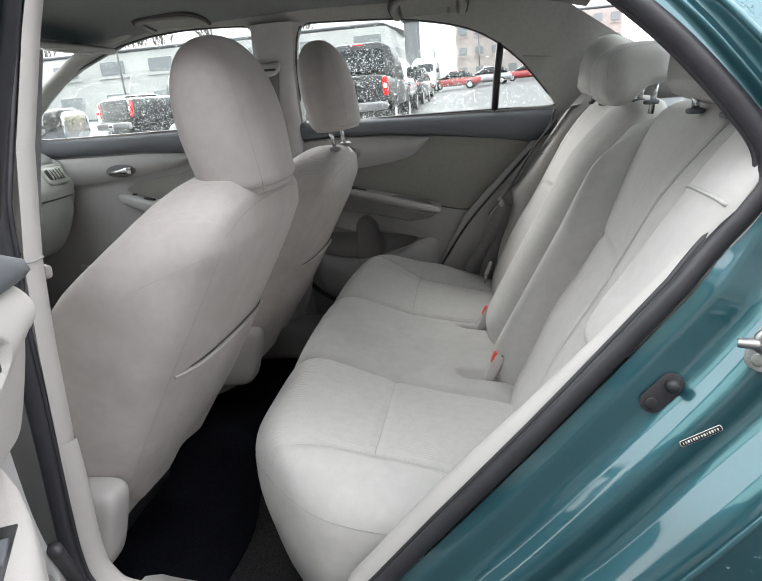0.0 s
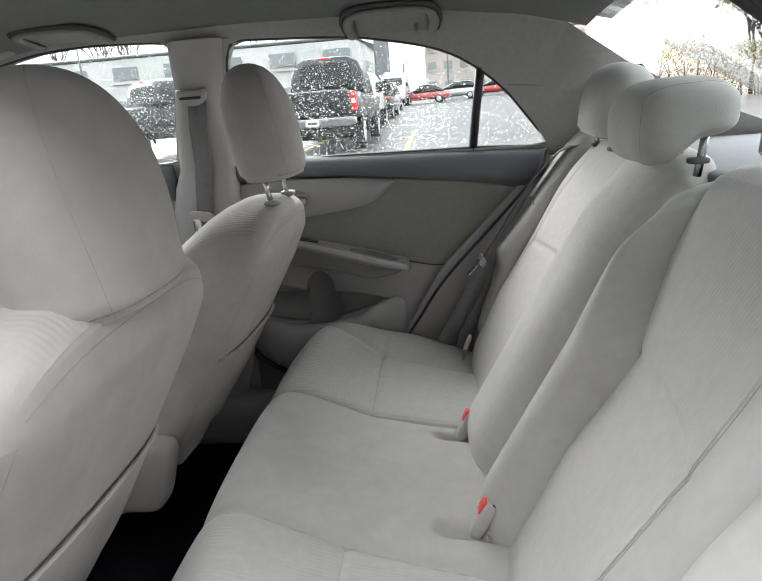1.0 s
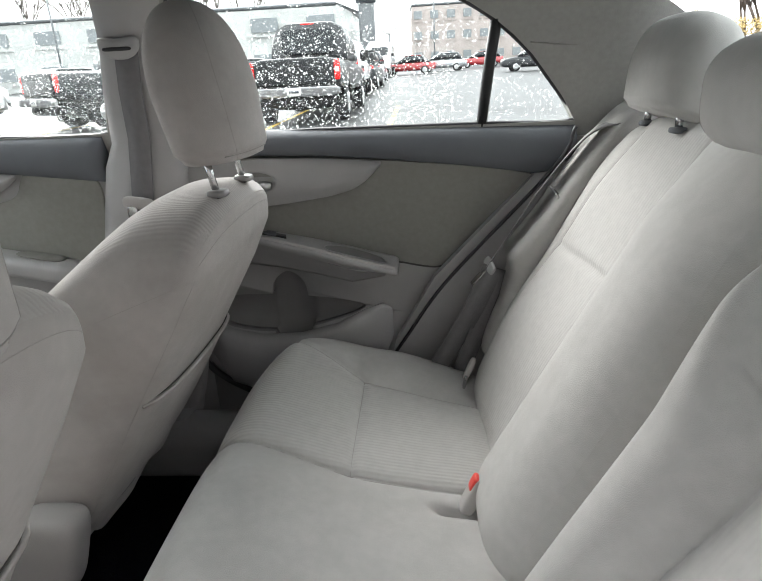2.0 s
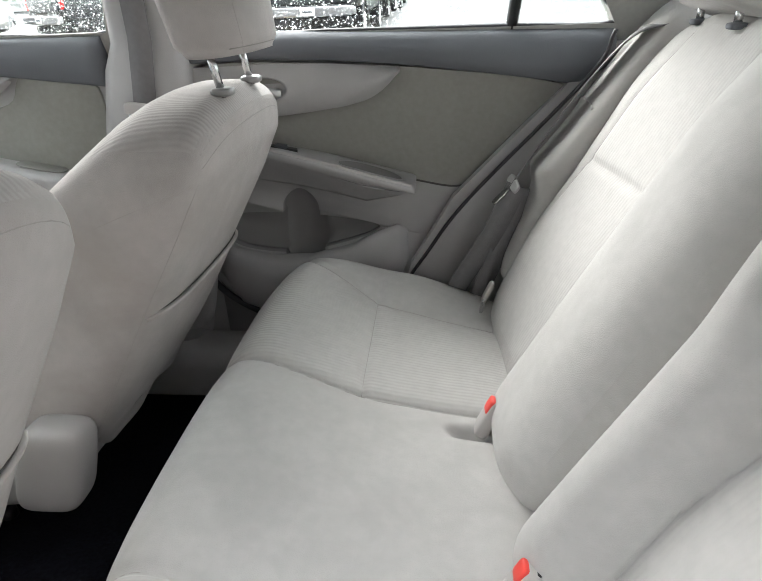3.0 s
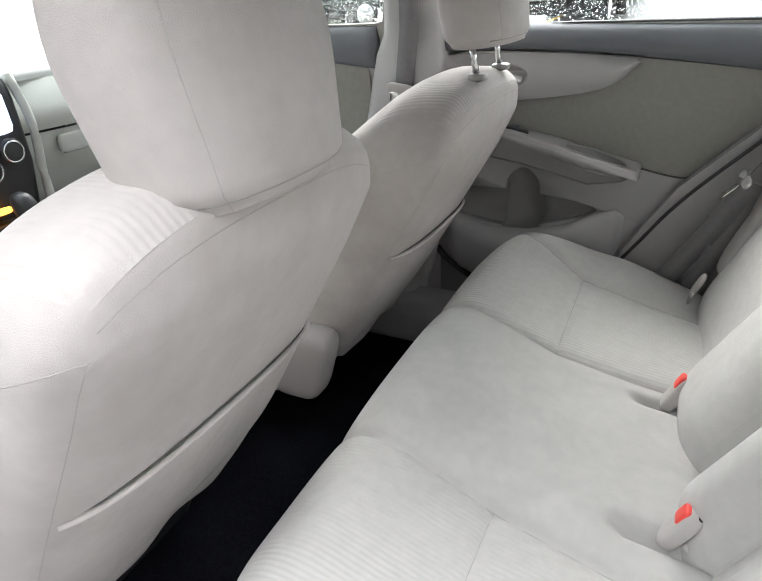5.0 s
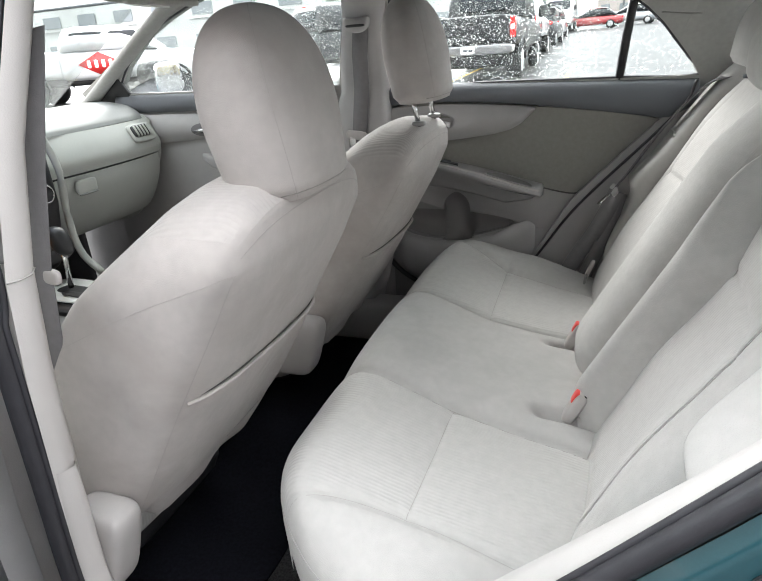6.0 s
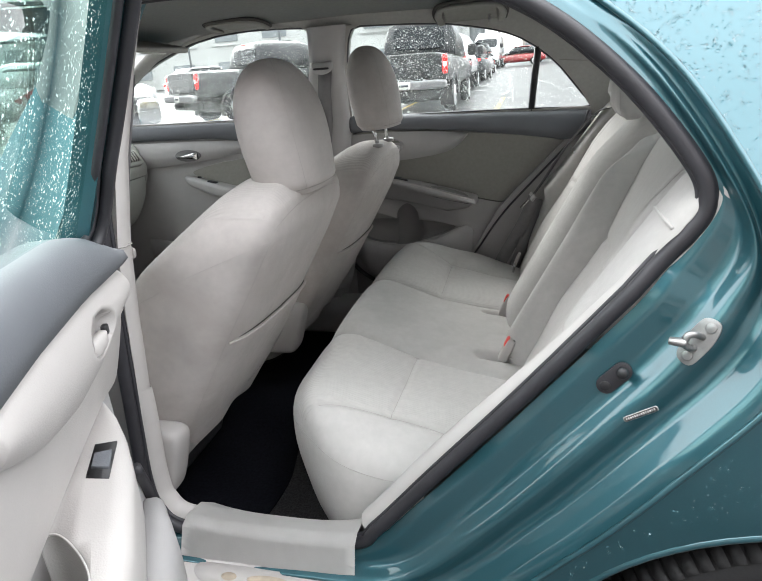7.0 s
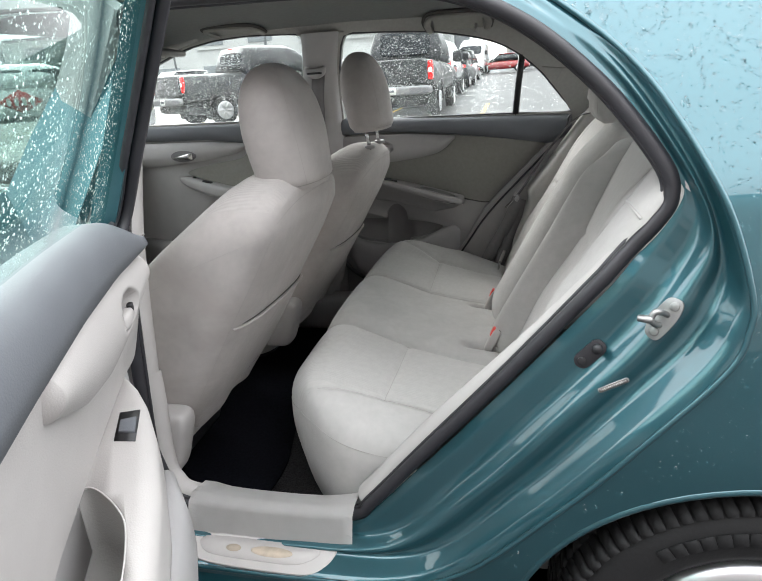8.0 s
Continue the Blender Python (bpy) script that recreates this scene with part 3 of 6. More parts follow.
# scuff plate over the sill and the stepped plate outside it
def scuff(u, v):
    x = lerp(-0.578, -0.222, u)
    y = interp(v, [0, 0.25, 0.5, 0.62, 1], [-0.66, -0.70, -0.747, -0.768, -0.790])
    z = interp(v, [0, 0.25, 0.5, 0.62, 1], [0.385, 0.424, 0.437, 0.430, 0.374])
    return Vector((x - 0.008 * v * (1 if u < 0.5 else 0), y, z + (0.026 * max(0, 2 * u - 1) ** 3 + 0.016 * max(0, 1 - 2 * u) ** 3) * (1 - v)))


bm = grid(scuff, 16, 24)
bmesh.ops.solidify(bm, geom=bm.faces[:], thickness=0.006)
# Light trim in a raised tone, making up for light missing on the sill.
SILL_BRIGHTENED = material("brightened_sill_plastic", (0.60, 0.585, 0.57), 0.5, vary=0.03, scale=30, bump=0.15, bump_scale=500, spec=0.4, stain=0.06, stain_scale=9)
scuff_plate = part("scuff_plate", bm, SILL_BRIGHTENED, car, "pale grey plastic scuff plate on the sill")
STEP = spline([(-0.585, 0.0), (-0.58, 0.028), (-0.56, 0.055), (-0.52, 0.068), (-0.40, 0.072), (-0.31, 0.070), (-0.275, 0.045), (-0.262, 0.01), (-0.262, -0.004), (-0.30, -0.006), (-0.42, -0.006), (-0.55, -0.006)], 60, True)
put_step = lambda u, v, w: Vector((u + 0.012, -0.782 - v, 0.371 - v * 0.22 + w))
step_plate = part("step_plate", plate([(p.x, p.y) for p in STEP], put_step, 0.008, bevel=0.002), LIGHT_TRIM, car, "pale outer sill plate with worn tan pad")
INNER = spline([(-0.548, 0.016), (-0.53, 0.050), (-0.42, 0.056), (-0.33, 0.052), (-0.30, 0.018), (-0.42, 0.012)], 40, True)
part("step_recess", plate([(p.x, p.y) for p in INNER], lambda u, v, w: put_step(u, v, w + 0.0078), 0.0015), LIGHT_TRIM, step_plate)
WORN = material("worn_tan_plastic", (0.50, 0.42, 0.33), 0.6, vary=0.1, scale=60, stain=0.2, stain_scale=40)
for cx, w, h in ((-0.395, 0.045, 0.011), (-0.478, 0.016, 0.008)):
    pts = [(cx + w * math.cos(a), 0.035 + h * math.sin(a)) for a in [2 * math.pi * k / 24 for k in range(24)]]
    part("worn_pad", plate(pts, lambda u, v, w: put_step(u, v, w + 0.009), 0.001), WORN, step_plate)


# fittings on the jamb
def on_jamb(x, z):
    """The place and normal on the jamb nearest to x, z."""
    best = min(((jamb(i, f) - Vector((x, 0, z))).xz.length, i, f) for i in range(NJ) for f in FS[1:-1])
    _, i, f = best
    i = min(max(i, 1), NJ - 2)
    p = jamb(i, f)
    n = (jamb(i + 1, f) - jamb(i - 1, f)).cross(jamb(i, f + 0.02) - jamb(i, f - 0.02)).normalized()
    return p, n if n.y < 0 else -n


# door switch: oval rubber base with a plunger and a screw
p, n = on_jamb(0.207, 0.822)
mj = Matrix.Translation(p) @ n.to_track_quat("Z", "Y").to_matrix().to_4x4()
ax = (mj.to_3x3().inverted() @ Vector((0.55, 0, 0.6)))
tw = math.degrees(math.atan2(ax.y, ax.x))
mj = mj @ pose(0, 0, 0, 0, 0, tw)
OVAL = [(0.0155 * (1 if k < 16 else -1) + 0.0135 * math.cos(2 * math.pi * (k - 8) / 32), 0.0135 * math.sin(2 * math.pi * (k - 8) / 32)) for k in range(32)]
door_switch = part("door_switch", plate(OVAL, lambda u, v, w: mj @ Vector((u, v, w)), 0.006, bevel=0.002), RUBBER, car, "black oval door-light switch")
part("plunger", disc(mj @ Vector((0.016, 0, 0.004)), n, 0.0085, 0.016, 20, 0.3), BLACK, door_switch)
part("screw", disc(mj @ Vector((-0.017, 0, 0.005)), n, 0.0075, 0.004, 18), BLACK, door_switch)
# striker: plated base, two bolts and a loop
p, n = on_jamb(0.300, 0.885)
n = Vector((n.x * 0.6, n.y, n.z * 0.6)).normalized()
ms = Matrix.Translation(p) @ n.to_track_quat("Z", "Y").to_matrix().to_4x4()
ax = (ms.to_3x3().inverted() @ Vector((0.45, 0, 0.75)))
ms = ms @ pose(0, 0, 0.003, 0, 0, math.degrees(math.atan2(ax.y, ax.x))) @ Matrix.Scale(0.78, 4)
BASE = spline([(-0.040, -0.012), (-0.040, 0.012), (-0.015, 0.022), (0.02, 0.022), (0.042, 0.016), (0.046, -0.008), (0.02, -0.018), (-0.015, -0.018)], 40, True)
striker = part("striker", plate([(q.x, q.y) for q in BASE], lambda u, v, w: ms @ Vector((u, v, w)), 0.005, bevel=0.0015), ZINC, car, "zinc plated door striker")
for bx in (-0.028, 0.032):
    part("bolt", disc(ms @ Vector((bx, 0, 0.004)), ms.to_3x3() @ Vector((0, 0, 1)), 0.0068, 0.003, 20), ZINC, striker)
hook = [ms @ Vector(q) for q in spline([(-0.012, 0.0, 0.0), (-0.013, 0.003, 0.018), (-0.01, 0.012, 0.03), (0.004, 0.016, 0.032), (0.012, 0.01, 0.026), (0.012, 0.004, 0.010), (0.012, 0.0, 0.0)], 24)]
part("striker_loop", tube(hook, 0.0048, 10), ZINC, striker)
part("striker_tongue", tube([ms @ Vector(q) for q in spline([(-0.008, 0.012, 0.03), (-0.014, 0.022, 0.035), (-0.020, 0.032, 0.036)], 10)], lambda f: 0.0085 * (1 - 0.25 * f), 12, flat=0.75), ZINC, striker)
# sticker: a strip with dark bars in place of its number
p, n = on_jamb(0.236, 0.783)
mk = Matrix.Translation(p + n * 0.0015) @ n.to_track_quat("Z", "Y").to_matrix().to_4x4()
ax = (mk.to_3x3().inverted() @ Vector((0.85, 0, 0.45)))
mk = mk @ pose(0, 0, 0, 0, 0, math.degrees(math.atan2(ax.y, ax.x))) @ Matrix.Diagonal((0.80, 0.74, 0.6, 1))
sticker = part("number_sticker", block((0, 0, 0), (0.030, 0.0058, 0.0006), 16, 3), WHITE_LABEL, car, "small white sticker with dark bars")
sticker.matrix_basis = mk
part("sticker_border", block((0, 0, 0.0006), (0.0294, 0.0052, 0.0004), 16, 2), BLACK_INK, sticker)
bm = bmesh.new()
for k in range(14):
    block((-0.0255 + k * 0.0038, 0, 0.0011), (0.0007 + 0.0004 * (k % 3), 0.0026, 0.0003), 16, 1, bm=bm)
part("sticker_bar", bm, WHITE_LABEL, sticker)


# ---- rain on paint and glass ----
def drops(name, place, count, seed, small, large, flat=0.45, sink=0.0, mat=WATER):
    """Low beads of water; place(rnd) gives a point and a normal, or None."""
    rnd = random.Random(seed)
    bm = bmesh.new()
    for _ in range(count):
        got = place(rnd)
        if not got:
            continue
        p, n = got
        r = small + (large - small) * rnd.random() ** 4
        m = Matrix.Translation(p) @ Vector(n).to_track_quat("Z", "Y").to_matrix().to_4x4() @ pose(0, 0, 0, 0, 0, rnd.uniform(0, 360))
        ex = rnd.uniform(0.8, 1.35)
        rows = []
        for h, q in (((-sink / r / flat / 1.15, 1.0),) if sink else ()) + ((0.0, 1.0), (0.5, 0.88), (0.87, 0.5)):
            rows.append([bm.verts.new(m @ Vector((r * q * ex * math.cos(k * math.pi / 4), r * q * math.sin(k * math.pi / 4), r * h * flat * 1.15))) for k in range(8)])
        for a, b in zip(rows, rows[1:]):
            for k in range(8):
                bm.faces.new((a[k], a[(k + 1) % 8], b[(k + 1) % 8], b[k]))
        bm.faces.new(rows[-1])
        bm.faces.new(rows[0][::-1])
    ob = link(name, bm, mat)
    ob.visible_shadow = False
    return tagged(ob, "beads of rain water on the surface", "raindrops", kind="stuff")


def on_panel(rnd):
    f = rnd.random()
    if f < 0.72:
        i, k, w = rnd.randrange(59), rnd.random(), rnd.random()
        p = a1[i].lerp(a1[i + 1], w).lerp(b1[i].lerp(b1[i + 1], w), k * 0.9)
        if p.x > 0.75 or p.x < -0.3 or p.z < 0.9:
            return None
    else:
        p = Vector((rnd.uniform(0.0, 0.75), 0, rnd.uniform(0.45, 0.95)))
        if (p.x - WHEEL.x) ** 2 + (p.z - WHEEL.z) ** 2 < 0.41 ** 2 or p.x < 0.30 and p.z > 0.40 + (p.x + 0.04) * 1.03 - 0.03:
            return None
        if p.x < interp(p.z, [0.40, 0.58, 0.73, 0.85, 0.95], [0.0, 0.17, 0.30, 0.39, 0.41]):
            return None
    y0 = -skin_y(p.z)
    dz = (-skin_y(p.z + 0.01) + skin_y(p.z - 0.01)) / 0.02
    n = Vector((0, -1, dz)).normalized()
    return Vector((p.x, y0, p.z)) + n * 0.0008, n


drops("raindrops_on_panel", on_panel, 6500, 3, 0.0011, 0.0037, 0.75, 0.003)


# ---- front seats ----
def surf_of(fn, e):
    """The rounded surface itself: fn after the same rounding as soft()."""
    def at(a, b, c):
        q = (abs(a) ** e + abs(b) ** e + abs(c) ** e) ** (1 / e)
        return Vector(fn(a / q, b / q, c / q))
    return at


def cord(parent, pts, r=0.0016, mat=None, name="seam", flat=0.7):
    return part(name, tube(pts, r, 6, flat=flat), mat or SEAM, parent)


def headrest(parent, c, half, tilt, mat, posts=True, post_len=0.07, egg=0.62, spacing=0.075, e=2.6, round_w=2.3):
    """A padded head restraint with a stitched edge and two posts."""
    m = pose(*c, 0, tilt, 0)
    turn = [2 * math.pi * k / 48 for k in range(48)]

    def ring_at(h):
        low = 1 - 0.13 * smoothstep(-0.84, -1.0, h) - 0.11 * smoothstep(0.0, -0.95, h)
        up = max(0.0, (h + 0.15) / 1.15)
        w = low * (1 - up ** round_w) ** (1 / round_w) if up < 1 else 0.0
        t = low * interp(h, [-1, -0.6, 0.3, 1], [1.10, 1.08, 0.98, 0.85]) * ((1 - up ** 3.4) ** (1 / 2.4) if up < 1 else 0.0)
        out = []
        for g in turn:
            cg, sg = math.cos(g), math.sin(g)
            q = (abs(cg) ** e + abs(sg) ** e) ** (1 / e)
            sag = 0.02 * (cg / q) ** 2 * smoothstep(-0.7, -1.0, h)
            out.append(m @ Vector((cg / q * half[0] * t - 0.012 * h, sg / q * half[1] * w, (h + sag) * half[2])))
        return out

    hs = [-1.0, -0.985, -0.96, -0.92, -0.86] + [lerp(-0.8, 0.7, k / 14) for k in range(15)] + [0.77, 0.83, 0.88, 0.92, 0.95, 0.975, 0.99, 0.998]
    rings = [ring_at(h) for h in hs]
    ob = part("headrest", loft(rings, True, True), mat, parent)
    side = 6
    cord(ob, [r[side] for r in rings[1:]] + [r[-side] for r in rings[:0:-1]], 0.0005, THREAD)
    cord(ob, [rings[3][k] for k in range(-8, 9)], 0.0012, SEAM)
    if posts:
        for s in (-1, 1):
            top = m @ Vector((0.0, s * spacing, -half[2] * 0.8))
            low = m @ Vector((0.012, s * spacing, -half[2] - post_len))
            part("headrest_post", tube([top, low], 0.0062, 12), CHROME, ob, "chrome headrest post")
            part("post_guide", block(low + Vector((0, 0, 0.009 if egg < 0.7 else 0.004)), (0.017, 0.016, 0.0065) if egg < 0.7 else (0.013, 0.012, 0.005), 4, 5), POST_GUIDE if egg < 0.7 else DARK_TRIM, ob)
    return ob


def front_seat(yc, lift, name, label, rest, rest_posts):
    seat = thing(name, label, "car seat", "front seats", (0, yc, 0))
    zs = [0.38, 0.50, 0.73, 0.90, 0.98, 1.04, 1.075]
    rear = [-0.715, -0.648, -0.518, -0.418, -0.382, -0.372, -0.385]
    front = [-1.02, -1.00, -0.885, -0.725, -0.63, -0.555, -0.505]
    wide = [0.262, 0.272, 0.254, 0.247, 0.246, 0.246, 0.246]
    E = 6.2

    def fn(a, b, c):
        z = lerp(0.465, 1.072, (c + 1) / 2)
        xr = interp(z, zs, rear) + 0.012 * (1 - a * a)
        xf = interp(z, zs, front) + 0.045 * (1 - abs(a) ** 2.5) * smoothstep(1.05, 0.85, z)
        y = a * interp(z, zs, wide) * (1 - 0.06 * (b < 0) * abs(b))
        return Vector((lerp(xf, xr, (b + 1) / 2), y, z + lift - 0.040 * abs(a) ** 2.6 * smoothstep(0.4, 1.0, c)))

    at = surf_of(fn, E)
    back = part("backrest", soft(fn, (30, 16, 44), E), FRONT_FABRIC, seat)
    for s in (-1, 1):
        cord(back, [at(s, 0.985, lerp(0.80, -0.9, k / 20)) for k in range(21)], 0.0005, THREAD)
        cord(back, [at(s, lerp(1, -0.98, k / 18), lerp(0.80, 0.05, (k / 18) ** 1.15)) for k in range(19)], 0.0005, THREAD)
    cord(back, [at(lerp(-0.97, 0.97, k / 20), 1.0, 0.90) for k in range(21)], 0.0006, THREAD)
    # ribbed cap over the top
    cap = grid(lambda u, v: at(lerp(-0.99, 0.99, v), lerp(0.97, -0.97, u), 1.0) + Vector((0, 0, 0.0008)), 12, 40)
    part("top_panel", cap, RIB_TOP, back, "ribbed fabric cap")
    # map pocket on the back
    def pocket(u, v, off):
        a, c = lerp(-0.965, 0.965, v), lerp(-0.93, -0.085 - 0.03 * (2 * v - 1), u)
        p = at(a, 1.0, c)
        puff = 0.012 * (1 - (2 * v - 1) ** 4) * u ** 1.5
        return p + Vector((puff * 0.9 + off, 0, puff * 0.4))
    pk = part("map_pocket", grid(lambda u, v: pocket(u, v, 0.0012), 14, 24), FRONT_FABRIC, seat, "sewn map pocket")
    cord(pk, [pocket(1, k / 18, 0.0) + Vector((0.001, 0, 0.001)) for k in range(19)], 0.005, FRONT_FABRIC, "pocket_hem")
    # Dark cord painting the shade above the pocket's hem.
    cord(pk, [pocket(1, k / 18, 0.0) + Vector((-0.001, 0, 0.0065)) for k in range(19)], 0.0016, GAP, "pocket_gap")
    # hem below the pocket
    def skirt(u, v):
        p = at(lerp(-0.965, 0.965, v), 1.0, lerp(-0.90, -0.98, u))
        return p + Vector((0.0016 + 0.004 * math.sin(v * 21) * u - 0.022 * u, 0, (-0.042 * u - 0.008 * u * math.sin(v * 9)) * (1 - abs(2 * v - 1) ** 6)))
    part("cover_hem", grid(skirt, 5, 24), FRONT_FABRIC, seat, "loose cloth hem")
    # cushion
    def cushion(a, b, c):
        x = lerp(-1.22, -0.76, (a + 1) / 2)
        z = lerp(0.33, 0.575 - 0.05 * smoothstep(-1.0, -0.66, x) + 0.035 * abs(b) ** 3 - 0.02, (c + 1) / 2)
        return Vector((x, b * 0.265, z + lift))
    part("seat_cushion", soft(cushion, (14, 12, 8), 4.5), RIB_Y, seat, "ribbed grey seat cushion")
    # side covers at the recliner
    for s in (-1,) if yc < 0 else (-1, 1):
        cover = soft(lambda a, b, c: Vector((-0.690 + a * 0.060 + 0.022 * c, s * (0.296 + b * 0.036 - 0.006 * c), 0.505 + c * 0.082 + lift * 0.5)), (14, 10, 14), 4.5)
        part("recliner_cover", cover, COVER, seat, "smooth grey plastic side cover")
    part("seat_rail", block((-1.06, -0.20, 0.255), (0.15, 0.02, 0.022), 6, 5), BLACK, seat)
    part("seat_rail", block((-1.06, 0.20, 0.255), (0.15, 0.02, 0.022), 6, 5), BLACK, seat)
    part("seat_base", block((-1.0, 0.0, 0.315), (0.20, 0.20, 0.035), 6, 5), BLACK, seat)
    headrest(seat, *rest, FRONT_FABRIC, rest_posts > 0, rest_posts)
    return seat


driver_seat = front_seat(-0.365, 0.0, "passenger_seat", "light grey suede front seat with its headrest pushed down", ((-0.430, 0, 1.165), (0.076, 0.138, 0.135), -3), 0.012)
passenger_seat = front_seat(0.362, -0.032, "passenger_seat", "light grey suede front seat with its headrest raised on posts", ((-0.413, 0, 1.213), (0.070, 0.134, 0.126), -3), 0.058)

# ---- rear bench ----
bench = thing("rear_bench", "light grey suede rear bench with ribbed panels", "car seat")
E = 5.5


BUCKLES = (0.125, -0.165)


def seat_inner(x, s):
    """Border between the middle place and an outer place of the cushion."""
    return wave(x, [-0.42, -0.19, 0.06], [0.215, 0.178, 0.172]) if s > 0 else wave(x, [-0.42, -0.19, 0.06], [-0.205, -0.235, -0.262])


def seat_outer(x, s):
    """Outer border of the ribbed part of the cushion."""
    return wave(x, [-0.42, -0.28, -0.19, 0.06], [0.60, 0.525, 0.475, 0.452], 0.03) if s > 0 else wave(x, [-0.42, -0.28, -0.19, 0.06], [-0.60, -0.565, -0.553, -0.575], 0.03)


def dent(d, w):
    return math.exp(-(d / w) ** 2)


def bench_top(x, y):
    z = wave(x, [-0.47, -0.42, -0.37, -0.30, -0.19, -0.05, 0.05, 0.14], [0.592, 0.622, 0.626, 0.603, 0.566, 0.540, 0.530, 0.524], 0.025)
    far, near = seat_inner(x, 1), seat_inner(x, -1)
    back = smoothstep(0.08, -0.14, x)
    if near < y < far:
        z += 0.013 * (1 - abs((2 * y - near - far) / (far - near)) ** 2.6)
    elif y >= far:
        z += wave(y, [0.2, 0.34, 0.46, 0.53, 0.60, 0.68], [0.0, 0.004, 0.010, 0.038, 0.056, 0.040]) * lerp(0.25, 1.0, back) * lerp(1.0, 0.45, smoothstep(-0.34, -0.44, x))
    else:
        z += wave(-y, [0.23, 0.38, 0.52, 0.58, 0.64, 0.69], [0.0, 0.006, 0.022, 0.036, 0.036, 0.020]) * lerp(0.35, 1.0, back) * lerp(1.0, 0.5, smoothstep(-0.36, -0.44, x))
    for edge in (near, far):
        z -= 0.009 * dent(y - edge, 0.010) + 0.005 * dent(y - edge, 0.035)
    for s in (1, -1):
        z -= 0.006 * dent(y - seat_outer(x, s), 0.010)
    if y > far or y < near:
        z -= 0.005 * dent(x + 0.192, 0.008) * smoothstep(0.60, 0.50, abs(y))
    for y0 in BUCKLES:
        z -= 0.030 * dent(y - y0 + 0.012, 0.013) * smoothstep(-0.065, -0.020, x)
    return z


def bench_fn(a, b, c):
    y = b * 0.680
    xf = -0.462 + 0.03 * smoothstep(0.3, -0.8, c) + 0.10 * smoothstep(0.42, 0.70, abs(y)) ** 1.3
    x = lerp(xf, 0.13, (a + 1) / 2)
    return Vector((x, y, lerp(0.25, bench_top(x, y), (c + 1) / 2)))


bench_at = surf_of(bench_fn, E)
cushion = part("seat_cushion", soft(bench_fn, (100, 300, 14), E), FABRIC, bench)


def bench_on(x, y, off=0.0):
    """A point on the rounded cushion over x, y; past the front edge it runs down the front."""
    b = max(-0.999, min(0.999, y / 0.680))
    xf = -0.462 + 0.10 * smoothstep(0.42, 0.70, abs(y)) ** 1.3
    a = 2 * (x - xf) / (0.13 - xf) - 1
    if a > -0.985:
        c = max(0.0, 1 - abs(a) ** E - abs(b) ** E) ** (1 / E)
        return Vector((x, y, lerp(0.25, bench_top(x, y), (c + 1) / 2) + off))
    c = max(0.0, 1 - 0.985 ** E) ** (1 / E) - (-0.985 - a) * 1.9
    p = bench_fn(-0.985 - 0.01 * smoothstep(0.55, 0.3, c), b, c)
    return p + Vector((-off, 0, off * 0.3))


for s in (1, -1):
    def panel_point(u, v):
        v = lerp(0.012, 0.985, v)
        y_front = lerp(seat_inner(-0.42, s), seat_outer(-0.42, s), v)
        x = lerp(0.10, -0.470 + 0.10 * smoothstep(0.42, 0.70, abs(y_front)) ** 1.3 + 0.03 * v, u)
        return bench_on(x, lerp(seat_inner(x, s), seat_outer(x, s), v), 0.0012)
    sheet = grid(panel_point, 110, 60)
    part("ribbed_panel", sheet, RIB_Y, cushion, "ribbed cloth seat panel")
    cord(cushion, [bench_on(lerp(0.09, -0.49, k / 70), seat_inner(lerp(0.09, -0.49, k / 70), s), 0.0002) for k in range(71)], 0.0006, THREAD)
    cord(cushion, [bench_on(lerp(0.09, -0.37, k / 70), seat_outer(lerp(0.09, -0.37, k / 70), s), 0.0004) for k in range(71)], 0.0005, THREAD)
    cord(cushion, [bench_on(-0.192, lerp(seat_inner(-0.192, s), seat_outer(-0.192, s), k / 30), 0.0014) for k in range(31)], 0.0006, THREAD)
# welt round the near end and the front
cord(cushion, [bench_at(lerp(0.35, -1, k / 18), -1, 0.60 - 0.05 * k / 18) for k in range(19)] + [bench_at(-1, lerp(-1, 1, k / 60), 0.55) for k in range(1, 61)], 0.0006, THREAD, "welt")


# backrest: two folding parts
def rear_x(z):
    return 0.20 + 0.40 * (z - 0.50)


SPLIT = -0.066


def back_inner(z, s):
    """Inner border of a ribbed back panel."""
    if s > 0:
        return wave(z, [0.56, 0.86, 0.97, 1.09], [0.238, 0.230, 0.224, 0.245])
    return wave(z, [0.54, 0.70, 0.82, 0.868, 0.92, 1.0, 1.10], [-0.196, -0.198, -0.212, -0.214, -0.172, -0.122, -0.098], 0.015)


def back_outer(z, s):
    """Outer border of a ribbed back panel."""
    if s > 0:
        return wave(z, [0.56, 0.76, 0.88, 0.96, 1.08], [0.545, 0.525, 0.495, 0.490, 0.470])
    return wave(z, [0.56, 0.76, 0.88, 0.96, 1.08], [-0.505, -0.500, -0.505, -0.512, -0.500])


